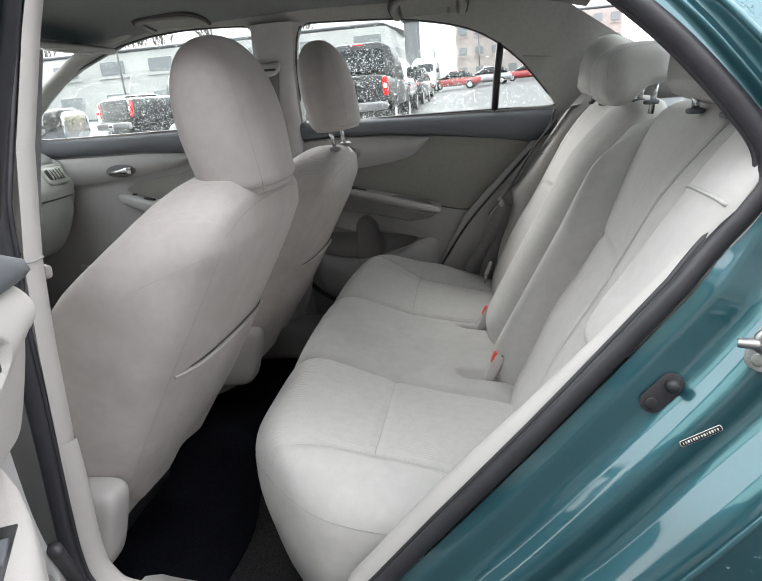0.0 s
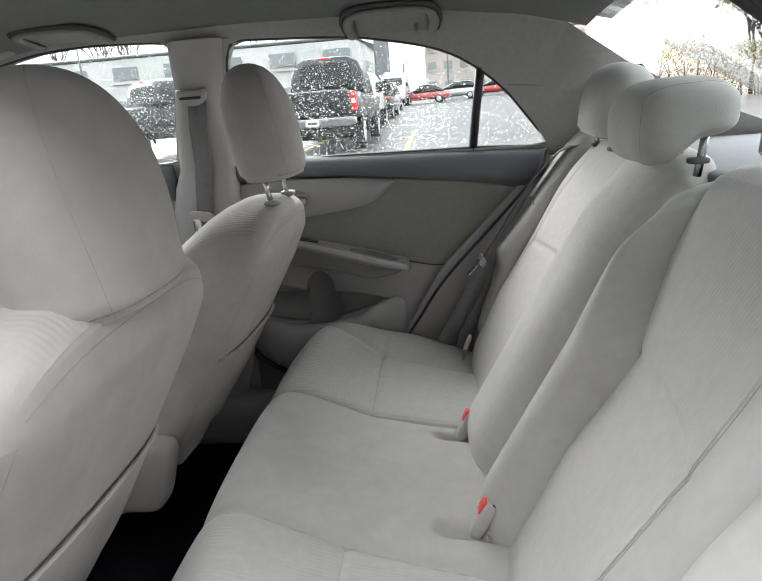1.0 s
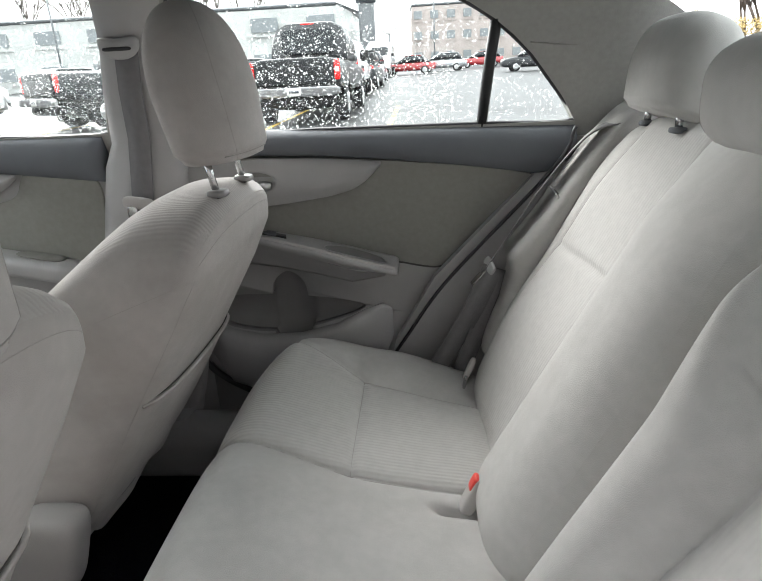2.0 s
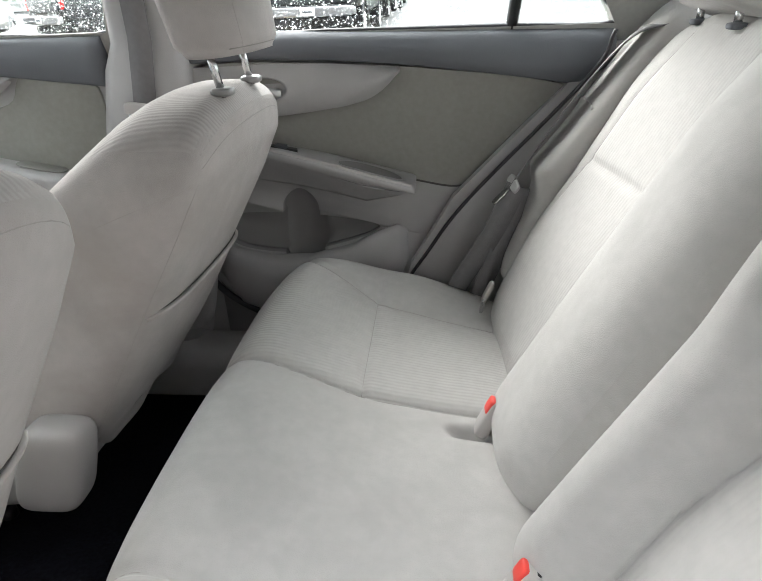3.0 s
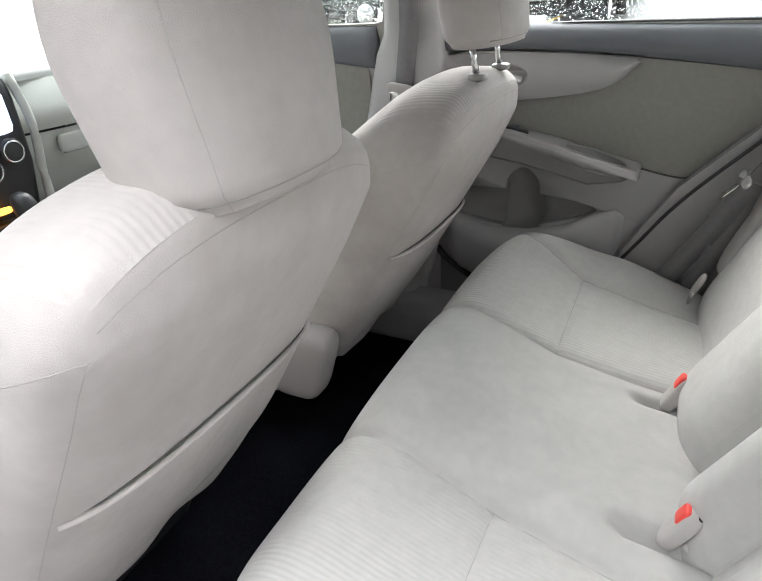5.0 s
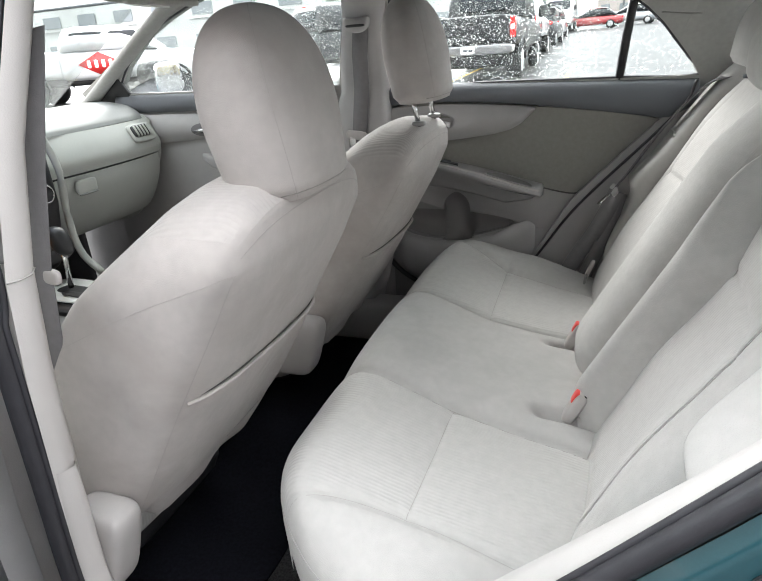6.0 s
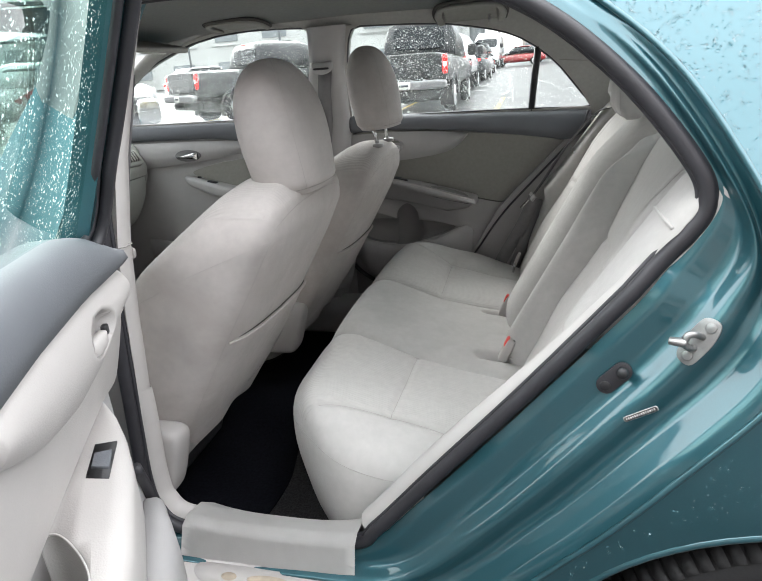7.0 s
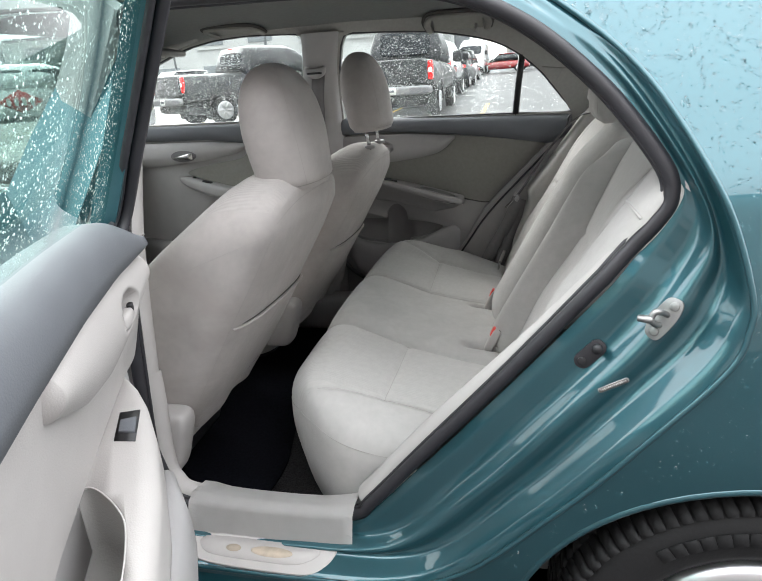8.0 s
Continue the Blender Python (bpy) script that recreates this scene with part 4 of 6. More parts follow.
def back_x(y, z):
    """Front face of the backrest: hollow panels between padded rolls."""
    k = smoothstep(0.44, 0.60, z) * (1 - 0.50 * smoothstep(0.98, 1.12, z))
    near, far = back_inner(z, -1), back_inner(z, 1)
    rise = 0.0
    if y >= far:
        rise = wave(y, [0.23, 0.36, 0.47, 0.53, 0.60, 0.66], [0.0, 0.014, 0.034, 0.038, 0.016, -0.02], 0.03) * k
    elif y > SPLIT:
        rise = 0.080 * k * (1 - abs(2 * (y - SPLIT) / (far - SPLIT) - 1) ** 3.0)
    elif y > near:
        rise = 0.074 * k * (1 - abs(2 * (y - near) / (SPLIT - near) - 1) ** 2.6)
    else:
        rise = wave(-y, [0.18, 0.32, 0.43, 0.51, 0.56, 0.61], [0.0, 0.008, 0.022, 0.056, 0.064, 0.030], 0.025) * k
    x = 0.086 + 0.524 * (z - 0.56) - rise
    x += 0.040 * dent(y - SPLIT, 0.013)
    for edge in (near, far):
        x += 0.007 * dent(y - edge, 0.009)
    if y > far or y < near:
        x -= 0.010 * dent(z - 0.72, 0.09)
        x += 0.0055 * dent(z - 0.872, 0.008) * smoothstep(0.54, 0.47, abs(y))
        x += 0.003 * dent(y - back_outer(z, 1 if y > 0 else -1), 0.008)
    return x


BACK_Z0, BACK_E = 0.40, 6.5


def back_top(y):
    return 1.122 - 0.035 * smoothstep(0.42, 0.62, abs(y))


def back_part(y0, y1, label):
    def fn(a, b, c):
        y = lerp(y0, y1, (a + 1) / 2)
        z = lerp(BACK_Z0, back_top(y), (c + 1) / 2)
        return Vector((lerp(back_x(y, z), rear_x(z), (b + 1) / 2), y, z))
    return part("backrest", soft(fn, (int(300 * (y1 - y0)) + 8, 6, 130), BACK_E), FABRIC, bench, label)


left_back = back_part(-0.605, SPLIT - 0.002, "folding back cushion")
right_back = back_part(SPLIT + 0.002, 0.625, "wide folding back cushion")


def on_back(y, z, off=0.0):
    y0, y1 = (-0.605, SPLIT - 0.002) if y < SPLIT else (SPLIT + 0.002, 0.625)
    ua, uc = 2 * (y - y0) / (y1 - y0) - 1, 2 * (z - BACK_Z0) / (back_top(y) - BACK_Z0) - 1
    b = -max(0.0, 1 - abs(ua) ** BACK_E - abs(uc) ** BACK_E) ** (1 / BACK_E)
    return Vector((lerp(back_x(y, z), rear_x(z), (b + 1) / 2) - off * 0.89, y, z + off * 0.46))


for s, owner in ((1, right_back), (-1, left_back)):
    sheet = grid(lambda u, v: on_back(lerp(back_inner(lerp(0.55, 1.10, u), s), back_outer(lerp(0.55, 1.10, u), s), lerp(0.015, 0.985, v)), lerp(0.55, 1.10, u), 0.0011), 120, 70)
    part("ribbed_panel", sheet, RIB_BACK, owner, "ribbed cloth back panel")
    for f, mat in ((back_inner, THREAD), (back_outer, THREAD)):
        cord(owner, [on_back(f(z, s), z, 0.0004) for z in [lerp(0.55, 1.10, k / 80) for k in range(81)]], 0.0006, mat)
    cord(owner, [on_back(lerp(back_inner(0.872, s), back_outer(0.872, s), k / 40), 0.872, 0.0008) for k in range(41)], 0.0005, THREAD)
# fixed side bolsters
for s in (-1, 1):
    z0, yb = (0.836, 0.668) if s < 0 else (0.58, 0.622)

    def fn(a, b, c):
        z = lerp(z0, 1.150, (c + 1) / 2)
        x0 = interp(z, [0.58, 0.80, 0.845, 0.93, 1.042, 1.15], [0.035, 0.125, 0.116, 0.182, 0.256, 0.325]) + (0.0 if s < 0 else 0.012)
        return Vector((lerp(x0, x0 + 0.16, (b + 1) / 2), s * (yb + a * 0.072), z + 0.02 * b))
    at = surf_of(fn, 4.2)
    bolster = part("side_bolster", soft(fn, (16, 14, 36), 4.2), FABRIC, bench, "padded side bolster")
    cord(bolster, [at(lerp(-0.85, 1, k / 12), -1, 0.40) for k in range(13)], 0.0035, FABRIC, "piping")
    if s < 0:
        cord(bolster, [at(-s, -0.75, lerp(-0.9, 0.9, k / 20)) for k in range(21)], 0.0006, THREAD)
headrest(bench, (0.385, 0.42, 1.195), (0.068, 0.128, 0.080), 20, FABRIC, True, 0.02, 0.88, 0.07, 2.8, 3.6)
headrest(bench, (0.383, -0.42, 1.203), (0.070, 0.130, 0.080), 20, FABRIC, True, 0.02, 0.88, 0.07, 2.8, 3.6)


# low centre headrest: a pad that hangs over the front and arches back
def saddle(a, b, c):
    x = 0.352 + a * 0.078
    top = 1.238 - 0.018 * abs(a) ** 3
    low = interp(a, [-1, -0.65, -0.3, -0.05, 0.2, 1], [1.120, 1.108, 1.113, 1.130, 1.148, 1.155])
    return Vector((x - 0.010 * b * b, 0.005 + b * 0.108, lerp(low, top, (c + 1) / 2) - 0.006 * b * b))


low_rest = part("headrest", soft(saddle, (26, 18, 14), 3.8), FABRIC, bench, "low padded centre headrest")
saddle_at = surf_of(saddle, 3.8)
for s in (-1, 1):
    cord(low_rest, [saddle_at(-1, s * 0.90, lerp(-0.9, 0.9, k / 10)) for k in range(11)] + [saddle_at(lerp(-0.9, 0.95, k / 16), s * 0.90, 1) for k in range(17)], 0.0006, THREAD)
for s in (-1, 1):
    part("headrest_post", tube([(0.385, s * 0.05, 1.17), (0.375, s * 0.05, 1.09)], 0.0062, 12), CHROME, low_rest, "chrome headrest post")
    part("post_guide", block((0.375, s * 0.05, 1.114), (0.015, 0.013, 0.005), 4, 5), DARK_TRIM, low_rest)

# ---- buckles and belts ----
def buckle(x, y, z):
    b = thing("seat_belt_buckle", "grey seat belt buckle with a red push button", "buckle", "rear buckles", (x, y, z))
    m = pose(0.012, 0, -0.010, 0, 25, 0)
    shell = soft(lambda a, c, d: m @ Vector((a * 0.012 + 0.0, c * 0.016, d * 0.036)), (8, 8, 8), 5)
    part("buckle_shell", shell, LIGHT_TRIM, b)
    part("push_button", block(m @ Vector((-0.0085, 0, 0.022)), (0.0055, 0.0115, 0.0135), 5, 5, (0, 25, 0)), RED, b, "red push button")
    part("buckle_slot", block(m @ Vector((0.005, 0, 0.0352)), (0.003, 0.010, 0.0012), 8, 3, (0, 25, 0)), BLACK_INK, b)
    part("buckle_strap", tube([(0.02, 0, -0.03), (0.05, 0.0, -0.06), (0.08, 0.0, -0.08)], 0.012, 10, flat=0.5), LIGHT_TRIM, b)
    return b


first = buckle(0.005, BUCKLES[0], 0.572)
copy_thing(first, pose(0.018, BUCKLES[1], 0.566))


def strap(pts, width, side, thick=0.0014, bm=None):
    """A webbing band along pts; side(k) is the direction of its width."""
    rings = []
    for k, p in enumerate(pts):
        s = Vector(side(k / (len(pts) - 1))).normalized() * (width / 2)
        n = s.cross((pts[min(k + 1, len(pts) - 1)] - pts[max(k - 1, 0)])).normalized() * thick
        rings.append([p - s - n, p + s - n, p + s + n, p - s + n])
    return loft(rings, True, True, bm)


rear_belt = thing("rear_seat_belt", "grey lap and shoulder belt beside the bench", "seat belt")
pts = spline([(0.36, 0.585, 1.10), (0.29, 0.60, 1.075), (0.20, 0.612, 0.965), (0.13, 0.612, 0.855), (0.085, 0.605, 0.79)], 30)
part("webbing", strap(pts, 0.046, lambda f: (0.35, 0.9, 0.1)), BELT, rear_belt)
pts = spline([(0.098, 0.592, 0.795), (0.055, 0.602, 0.69), (-0.012, 0.612, 0.565), (-0.04, 0.62, 0.50)], 24)
part("webbing", strap(pts, 0.046, lambda f: (0.88, 0.05, -0.42)), BELT, rear_belt)
pts = spline([(0.108, 0.600, 0.79), (0.082, 0.606, 0.68), (0.035, 0.612, 0.545), (0.01, 0.62, 0.48)], 24)
part("webbing", strap(pts, 0.040, lambda f: (0.90, 0.10, -0.30)), BELT, rear_belt)
part("tongue_plate", block((0.090, 0.590, 0.80), (0.005, 0.027, 0.010), 5, 6, (20, 30, 20)), MID_TRIM, rear_belt, "pale plastic belt tongue")
part("tongue_blade", block((0.064, 0.585, 0.775), (0.002, 0.011, 0.022), 5, 4, (0, 45, 10)), CHROME, rear_belt)
part("belt_anchor", block((0.040, 0.512, 0.585), (0.006, 0.010, 0.030), 4, 5, (10, 20, 0)), LIGHT_TRIM, rear_belt)
part("belt_anchor", block((0.030, 0.507, 0.555), (0.004, 0.007, 0.018), 4, 4, (10, 10, 0)), CHROME, rear_belt)
# dark guide strip between door and bench
cord(rear_belt, [Vector(p) for p in spline([(0.275, 0.655, 1.085), (0.235, 0.66, 1.0), (0.0, 0.665, 0.742), (-0.10, 0.665, 0.600), (-0.18, 0.665, 0.48)], 34)], 0.006, RUBBER, "edge_strip")


# ---- doors ----
def moulding(outline, put, y_in, y_out, bevel=0.006):
    """A moulded panel from the cabin face at y_in back to y_out."""
    return plate(outline, lambda u, v, w: put(u, y_out - w, v), y_out - y_in, bevel=bevel)


def rod_section(put, rows, n=14, e=3.5):
    """Loft of rounded sections: rows of x, inner y, outer y, top z, bottom z."""
    rings = []
    for x, yi, yo, zt, zb in rows:
        r = []
        for k in range(n):
            a = 2 * math.pi * k / n
            c, s = math.cos(a), math.sin(a)
            q = (abs(c) ** e + abs(s) ** e) ** (1 / e)
            r.append(put(x, (yi + yo) / 2 + (yo - yi) / 2 * c / q, (zt + zb) / 2 + (zt - zb) / 2 * s / q))
        rings.append(r)
    return loft(rings, True, True)


# Armrest plastic at about half its tone, painting the shade inside the pull cup.
CUP_SHADE = material("pull_cup_shade_plastic", (0.25, 0.24, 0.232), 0.6, vary=0.03, bump=0.2, bump_scale=400)


def carve(ob, bm, lining=None):
    """Cut the closed mesh bm out of an object for good. The cut faces get a darker tone, as if shaded."""
    tool = link("cutter", bm, lining or POCKET_SHADE)
    check = bmesh.new()
    check.from_mesh(tool.data)
    if check.calc_volume(signed=True) < 0:
        tool.data.flip_normals()
    check.free()
    owner, ob.parent = ob.parent, None
    mod = ob.modifiers.new("cut", "BOOLEAN")
    mod.object, mod.operation, mod.solver, mod.material_mode = tool, "DIFFERENCE", "EXACT", "TRANSFER"
    bpy.context.view_layer.update()
    me = bpy.data.meshes.new_from_object(ob.evaluated_get(bpy.context.evaluated_depsgraph_get()))
    ob.modifiers.remove(mod)
    ob.data = me
    ob.parent = owner
    bpy.data.objects.remove(tool)


def spline2(pts, n=28):
    """A curve through points of a plane."""
    return [(p.x, p.y) for p in spline([(a, b, 0) for a, b in pts], n)]


def rear_door(put, owner, near):
    # Near copy's trim is paler: the brighter light there is put into its colour.
    # outer skin
    SKIN = [(-0.66, 0.30), (-0.66, 0.60), (-0.655, 0.90), (-0.65, 1.08), (0.0, 1.075), (0.345, 1.06), (0.385, 0.95), (0.366, 0.85), (0.272, 0.735), (0.145, 0.585), (-0.05, 0.405), (-0.12, 0.34), (-0.20, 0.30)]
    part("door_skin", plate(SKIN, lambda u, v, w: put(u, skin_y(v) - 0.03 + w, v), 0.028), PAINT, owner, "teal outer door skin")
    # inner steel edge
    # The far edge backs the carved pocket, so it takes the pocket's shade tone.
    edge = part("door_edge", plate(SKIN, lambda u, v, w: put(u * 0.985 - 0.004, 0.777 + w, v * 0.99 + 0.004), 0.06), PAINT if near else POCKET_SHADE, owner, "painted steel door edge")
    # lower moulded panel
    BASE = smooth_outline([(-0.60, 1.05), (-0.60, 0.90), (-0.605, 0.75), (-0.635, 0.63), (-0.66, 0.545), (-0.625, 0.47), (-0.54, 0.41), (-0.40, 0.36), (-0.25, 0.36), (-0.15, 0.45), (-0.085, 0.60), (0.0, 0.735), (0.10, 0.85), (0.215, 0.975), (0.24, 1.02), (0.20, 1.06), (-0.2, 1.07), (-0.5, 1.07)], 110)
    panel = part("door_panel", moulding(BASE, put, 0.750, 0.776, 0.006), MID_TRIM, owner, "grey moulded lower door panel")
    # cloth insert above the armrest
    INS = smooth_outline([(-0.60, 0.885), (-0.60, 1.03), (-0.30, 1.035), (-0.05, 1.015), (0.14, 0.99), (0.205, 0.972), (0.19, 0.945), (0.08, 0.83), (-0.01, 0.755), (-0.03, 0.752), (-0.10, 0.763), (-0.20, 0.79), (-0.38, 0.84), (-0.52, 0.87)], 90)
    part("door_insert", plate(INS, lambda u, v, w: put(u, 0.757 - w - 0.205 * max(0.0, v - 0.80), v), 0.012, bevel=0.003), LIGHT_TRIM if near else INSERT, owner, "insert in a paler tone for its brighter light" if near else "woven grey insert")
    # soft dark upper
    belt_low = [(-0.60, 1.043), (-0.44, 1.048), (-0.30, 1.043), (-0.147, 1.029), (0.0, 1.012), (0.12, 0.995), (0.217, 0.980)]
    rings = []
    for k in range(31):
        x = lerp(-0.60, 0.285, k / 30)
        zl = interp(x, [p[0] for p in belt_low], [p[1] for p in belt_low]) + (0.55 * max(0, x - 0.217))
        zt = wave(x, [-0.6, -0.55, -0.45, -0.30, 0.262], [1.072, 1.100, 1.126, 1.128, 1.105], 0.03) if near else interp(x, [-0.6, 0.262], [1.106, 1.084])
        sec = [(0.735, zl - 0.004), (0.694, zl), (0.684, zl + 0.004), (0.676, lerp(zl, zt, 0.35)), (0.680, lerp(zl, zt, 0.7)), (0.690, zt - 0.008), (0.705, zt), (0.735, zt), (0.745, zl + 0.02)]
        rings.append([put(x, y, z) for y, z in sec])
    part("belt_trim", loft(rings, True, True), DARK_TRIM, owner, "dark blue-grey soft upper trim")
    # handle bezel with a bowl pressed into it
    if near:
        top = [(-0.60, 1.040), (-0.45, 1.050), (-0.37, 1.052), (-0.26, 1.044), (-0.205, 1.034)]
        low = [(-0.60, 0.985), (-0.53, 0.965), (-0.47, 0.948), (-0.392, 0.941), (-0.337, 0.946), (-0.291, 0.952), (-0.24, 0.970), (-0.219, 0.979), (-0.205, 0.985)]
        bx, bz, ba, bb = -0.468, 0.997, 0.044, 0.027
    else:
        top = [(-0.60, 1.034), (-0.44, 1.040), (-0.30, 1.036), (-0.155, 1.024)]
        low = [(-0.60, 0.915), (-0.54, 0.918), (-0.45, 0.925), (-0.36, 0.934), (-0.27, 0.946), (-0.215, 0.960), (-0.180, 0.982), (-0.160, 1.003), (-0.151, 1.016)]
        bx, bz, ba, bb = -0.445, 0.987, 0.052, 0.024
    end = top[-1][0] + 0.004

    def bezel_y(x, z):
        f = smoothstep(1.0, 0.70, ((x - bx) / ba) ** 2 + ((z - bz) / bb) ** 2)
        return 0.022 * f

    cols = []
    for k in range(73):
        x = lerp(-0.60, end, k / 72)
        zt = wave(x, [p[0] for p in top], [p[1] for p in top], 0.012)
        zl = wave(x, [p[0] for p in low], [p[1] for p in low], 0.012)
        cols.append([put(x, 0.712 - 0.030 * math.sin(math.pi * (0.12 + 0.80 * j / 28)) ** 0.7 + bezel_y(x, lerp(zt, zl, j / 28)), lerp(zt, zl, j / 28)) for j in range(29)])
    cols.append([p + (put(0.005, 0.03, 0) - put(0, 0, 0)) for p in cols[-1]])
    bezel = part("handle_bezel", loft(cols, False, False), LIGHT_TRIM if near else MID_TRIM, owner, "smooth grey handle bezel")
    part("bezel_shadow_gap", tube([put(x, 0.735, wave(x, [p[0] for p in low], [p[1] for p in low], 0.012) + 0.002) for x in [lerp(-0.60, end, k / 40) for k in range(41)]], 0.0035, 6), GAP, bezel)
    part("door_handle", rod_section(put, [(bx - 0.020, 0.688, 0.700, bz - 0.004, bz - 0.012), (bx - 0.004, 0.682, 0.696, bz + 0.001, bz - 0.017), (bx + 0.022, 0.681, 0.694, bz + 0.003, bz - 0.020), (bx + 0.038, 0.684, 0.694, bz - 0.001, bz - 0.018)]), LIGHT_TRIM if near else ALLOY, bezel, "pale door handle")
    part("lock_button", block(put(bx - 0.026, 0.692, bz - 0.006), (0.006, 0.004, 0.007), 5, 4), BLACK, bezel)
    # armrest
    rows = [(-0.595, 0.715, 0.745, 0.872, 0.860), (-0.565, 0.698, 0.745, 0.874, 0.846), (-0.50, 0.682, 0.745, 0.868, 0.822), (-0.42, 0.668, 0.745, 0.856, 0.800), (-0.33, 0.656, 0.745, 0.836, 0.782),
            (-0.24, 0.648, 0.745, 0.812, 0.762), (-0.16, 0.645, 0.745, 0.790, 0.745), (-0.125, 0.648, 0.745, 0.781, 0.741), (-0.118, 0.665, 0.745, 0.775, 0.748)]
    if near:  # its front runs to a point, and it is broad on top
        rows = [(x, yi, 0.762, 0.872 - 0.20 * (x + 0.595), zb - 0.055 * smoothstep(-0.54, -0.40, x)) for x, yi, zb in ((-0.556, 0.748, 0.850), (-0.540, 0.734, 0.846), (-0.510, 0.712, 0.834), (-0.472, 0.692, 0.812), (-0.418, 0.673, 0.788), (-0.313, 0.652, 0.762), (-0.24, 0.645, 0.746), (-0.194, 0.642, 0.736), (-0.15, 0.643, 0.728), (-0.118, 0.660, 0.728))]
    if near:
        arm_mesh = rod_section(put, rows, 28, 7)
    else:
        arm_mesh = loft([[put(x, y, z) for y, z in spline2([(0.748, zt), (lerp(yi, 0.748, 0.35), zt), (yi + 0.010, zt - 0.001), (yi, zt - 0.008), (yi + 0.001, zt - 0.018), (yi + 0.012, zt - 0.018 - 0.012 * g), (lerp(yi, 0.748, 0.45), zt - 0.024 - 0.026 * g), (lerp(yi, 0.748, 0.80), zt - 0.028 - 0.048 * g), (0.749, zt - 0.030 - 0.068 * g)])] for x, yi, yo, zt, zb, g in [(*r, smoothstep(-0.112, -0.21, r[0])) for r in rows]], True, True)
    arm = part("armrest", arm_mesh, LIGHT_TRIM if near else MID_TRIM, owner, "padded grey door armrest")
    zt = lambda x: interp(x, [r[0] for r in rows], [r[3] for r in rows])
    sw = [(-0.459, 0.699), (-0.397, 0.695), (-0.403, 0.724), (-0.458, 0.727)] if near else [(-0.468, 0.699), (-0.385, 0.692), (-0.392, 0.721), (-0.462, 0.728)]
    switch = part("window_switch", plate(sw, lambda u, v, w: put(u, v, zt(u) - 0.002 + w), 0.0035), BLACK, arm, "black window switch")
    rk = [(-0.440, 0.7005), (-0.412, 0.698), (-0.415, 0.720), (-0.438, 0.722)]
    part("rocker_key", plate(rk, lambda u, v, w: put(u, v, zt(u) + w), 0.006, bevel=0.001), DARK_TRIM, switch)
    cup = [(-0.285, 0.668), (-0.25, 0.663), (-0.19, 0.661), (-0.150, 0.668), (-0.155, 0.70), (-0.19, 0.722), (-0.25, 0.726), (-0.29, 0.70)]
    if near:
        cup = [(-0.326, 0.742), (-0.318, 0.724), (-0.288, 0.697), (-0.256, 0.681), (-0.195, 0.673), (-0.150, 0.678), (-0.136, 0.710), (-0.150, 0.740), (-0.20, 0.751), (-0.27, 0.753), (-0.312, 0.751)]
    cup = smooth_outline(cup, 48)
    depth = 0.085 if near else 0.034
    carve(arm, plate(cup, lambda u, v, w: put(u, v, zt(u) - depth + w), depth + 0.03), CUP_SHADE if near else None)
    if not near:
        ledge = [put(r[0], r[1] + 0.008, r[3] - 0.004) for r in rows[1:-1]]
        part("armrest_ledge", tube(spline(ledge, 40), 0.0055, 8, flat=0.8), LIGHT_TRIM, arm, "pale satin edge of the armrest")
    part("cup_rim", tube([put(u, v, zt(u) + 0.0015) for u, v in cup], 0.0012, 6, True), LIGHT_TRIM if near else MID_TRIM, arm)
    if near:
        cord(arm, [put(r[0], r[1] + 0.001, lerp(r[3], r[4], 0.45)) for r in rows[1:-1]], 0.0010, SEAM)
    # gap round the insert, from the armrest's end up to the belt
    gap = [(p.x, p.y) for p in spline([(-0.118, 0.766, 0), (-0.05, 0.752, 0), (-0.012, 0.752, 0), (0.012, 0.768, 0), (0.08, 0.832, 0), (0.19, 0.946, 0), (0.212, 0.976, 0)], 50)]
    part("insert_gap", tube([put(u, 0.746 - 0.205 * max(0.0, v - 0.80), v) for u, v in gap], 0.0026, 6), GAP, owner)
    # storage pocket with a bottle recess
    POCK = smooth_outline([(-0.585, 0.68), (-0.44, 0.685), (-0.30, 0.672), (-0.22, 0.655), (-0.215, 0.640), (-0.27, 0.615), (-0.42, 0.580), (-0.55, 0.590), (-0.605, 0.625)], 50)
    bm = plate(POCK, lambda u, v, w: put(u, 0.70 + w, v), 0.108)
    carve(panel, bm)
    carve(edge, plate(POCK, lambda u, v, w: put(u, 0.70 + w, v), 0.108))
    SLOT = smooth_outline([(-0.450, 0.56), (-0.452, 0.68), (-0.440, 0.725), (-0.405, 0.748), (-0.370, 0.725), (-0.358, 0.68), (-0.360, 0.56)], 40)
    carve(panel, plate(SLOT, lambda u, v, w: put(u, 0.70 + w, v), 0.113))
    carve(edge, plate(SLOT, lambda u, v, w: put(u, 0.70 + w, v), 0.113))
    rows = [(-0.625, 0.715, 0.756, 0.625, 0.53), (-0.57, 0.690, 0.756, 0.598, 0.45), (-0.48, 0.680, 0.756, 0.580, 0.42), (-0.38, 0.680, 0.756, 0.583, 0.40), (-0.28, 0.694, 0.756, 0.608, 0.41), (-0.215, 0.716, 0.756, 0.640, 0.46), (-0.165, 0.740, 0.756, 0.655, 0.50), (-0.14, 0.749, 0.756, 0.64, 0.56)]
    part("door_pocket", rod_section(put, rows, 16, 4), MID_TRIM, panel, "moulded door pocket")
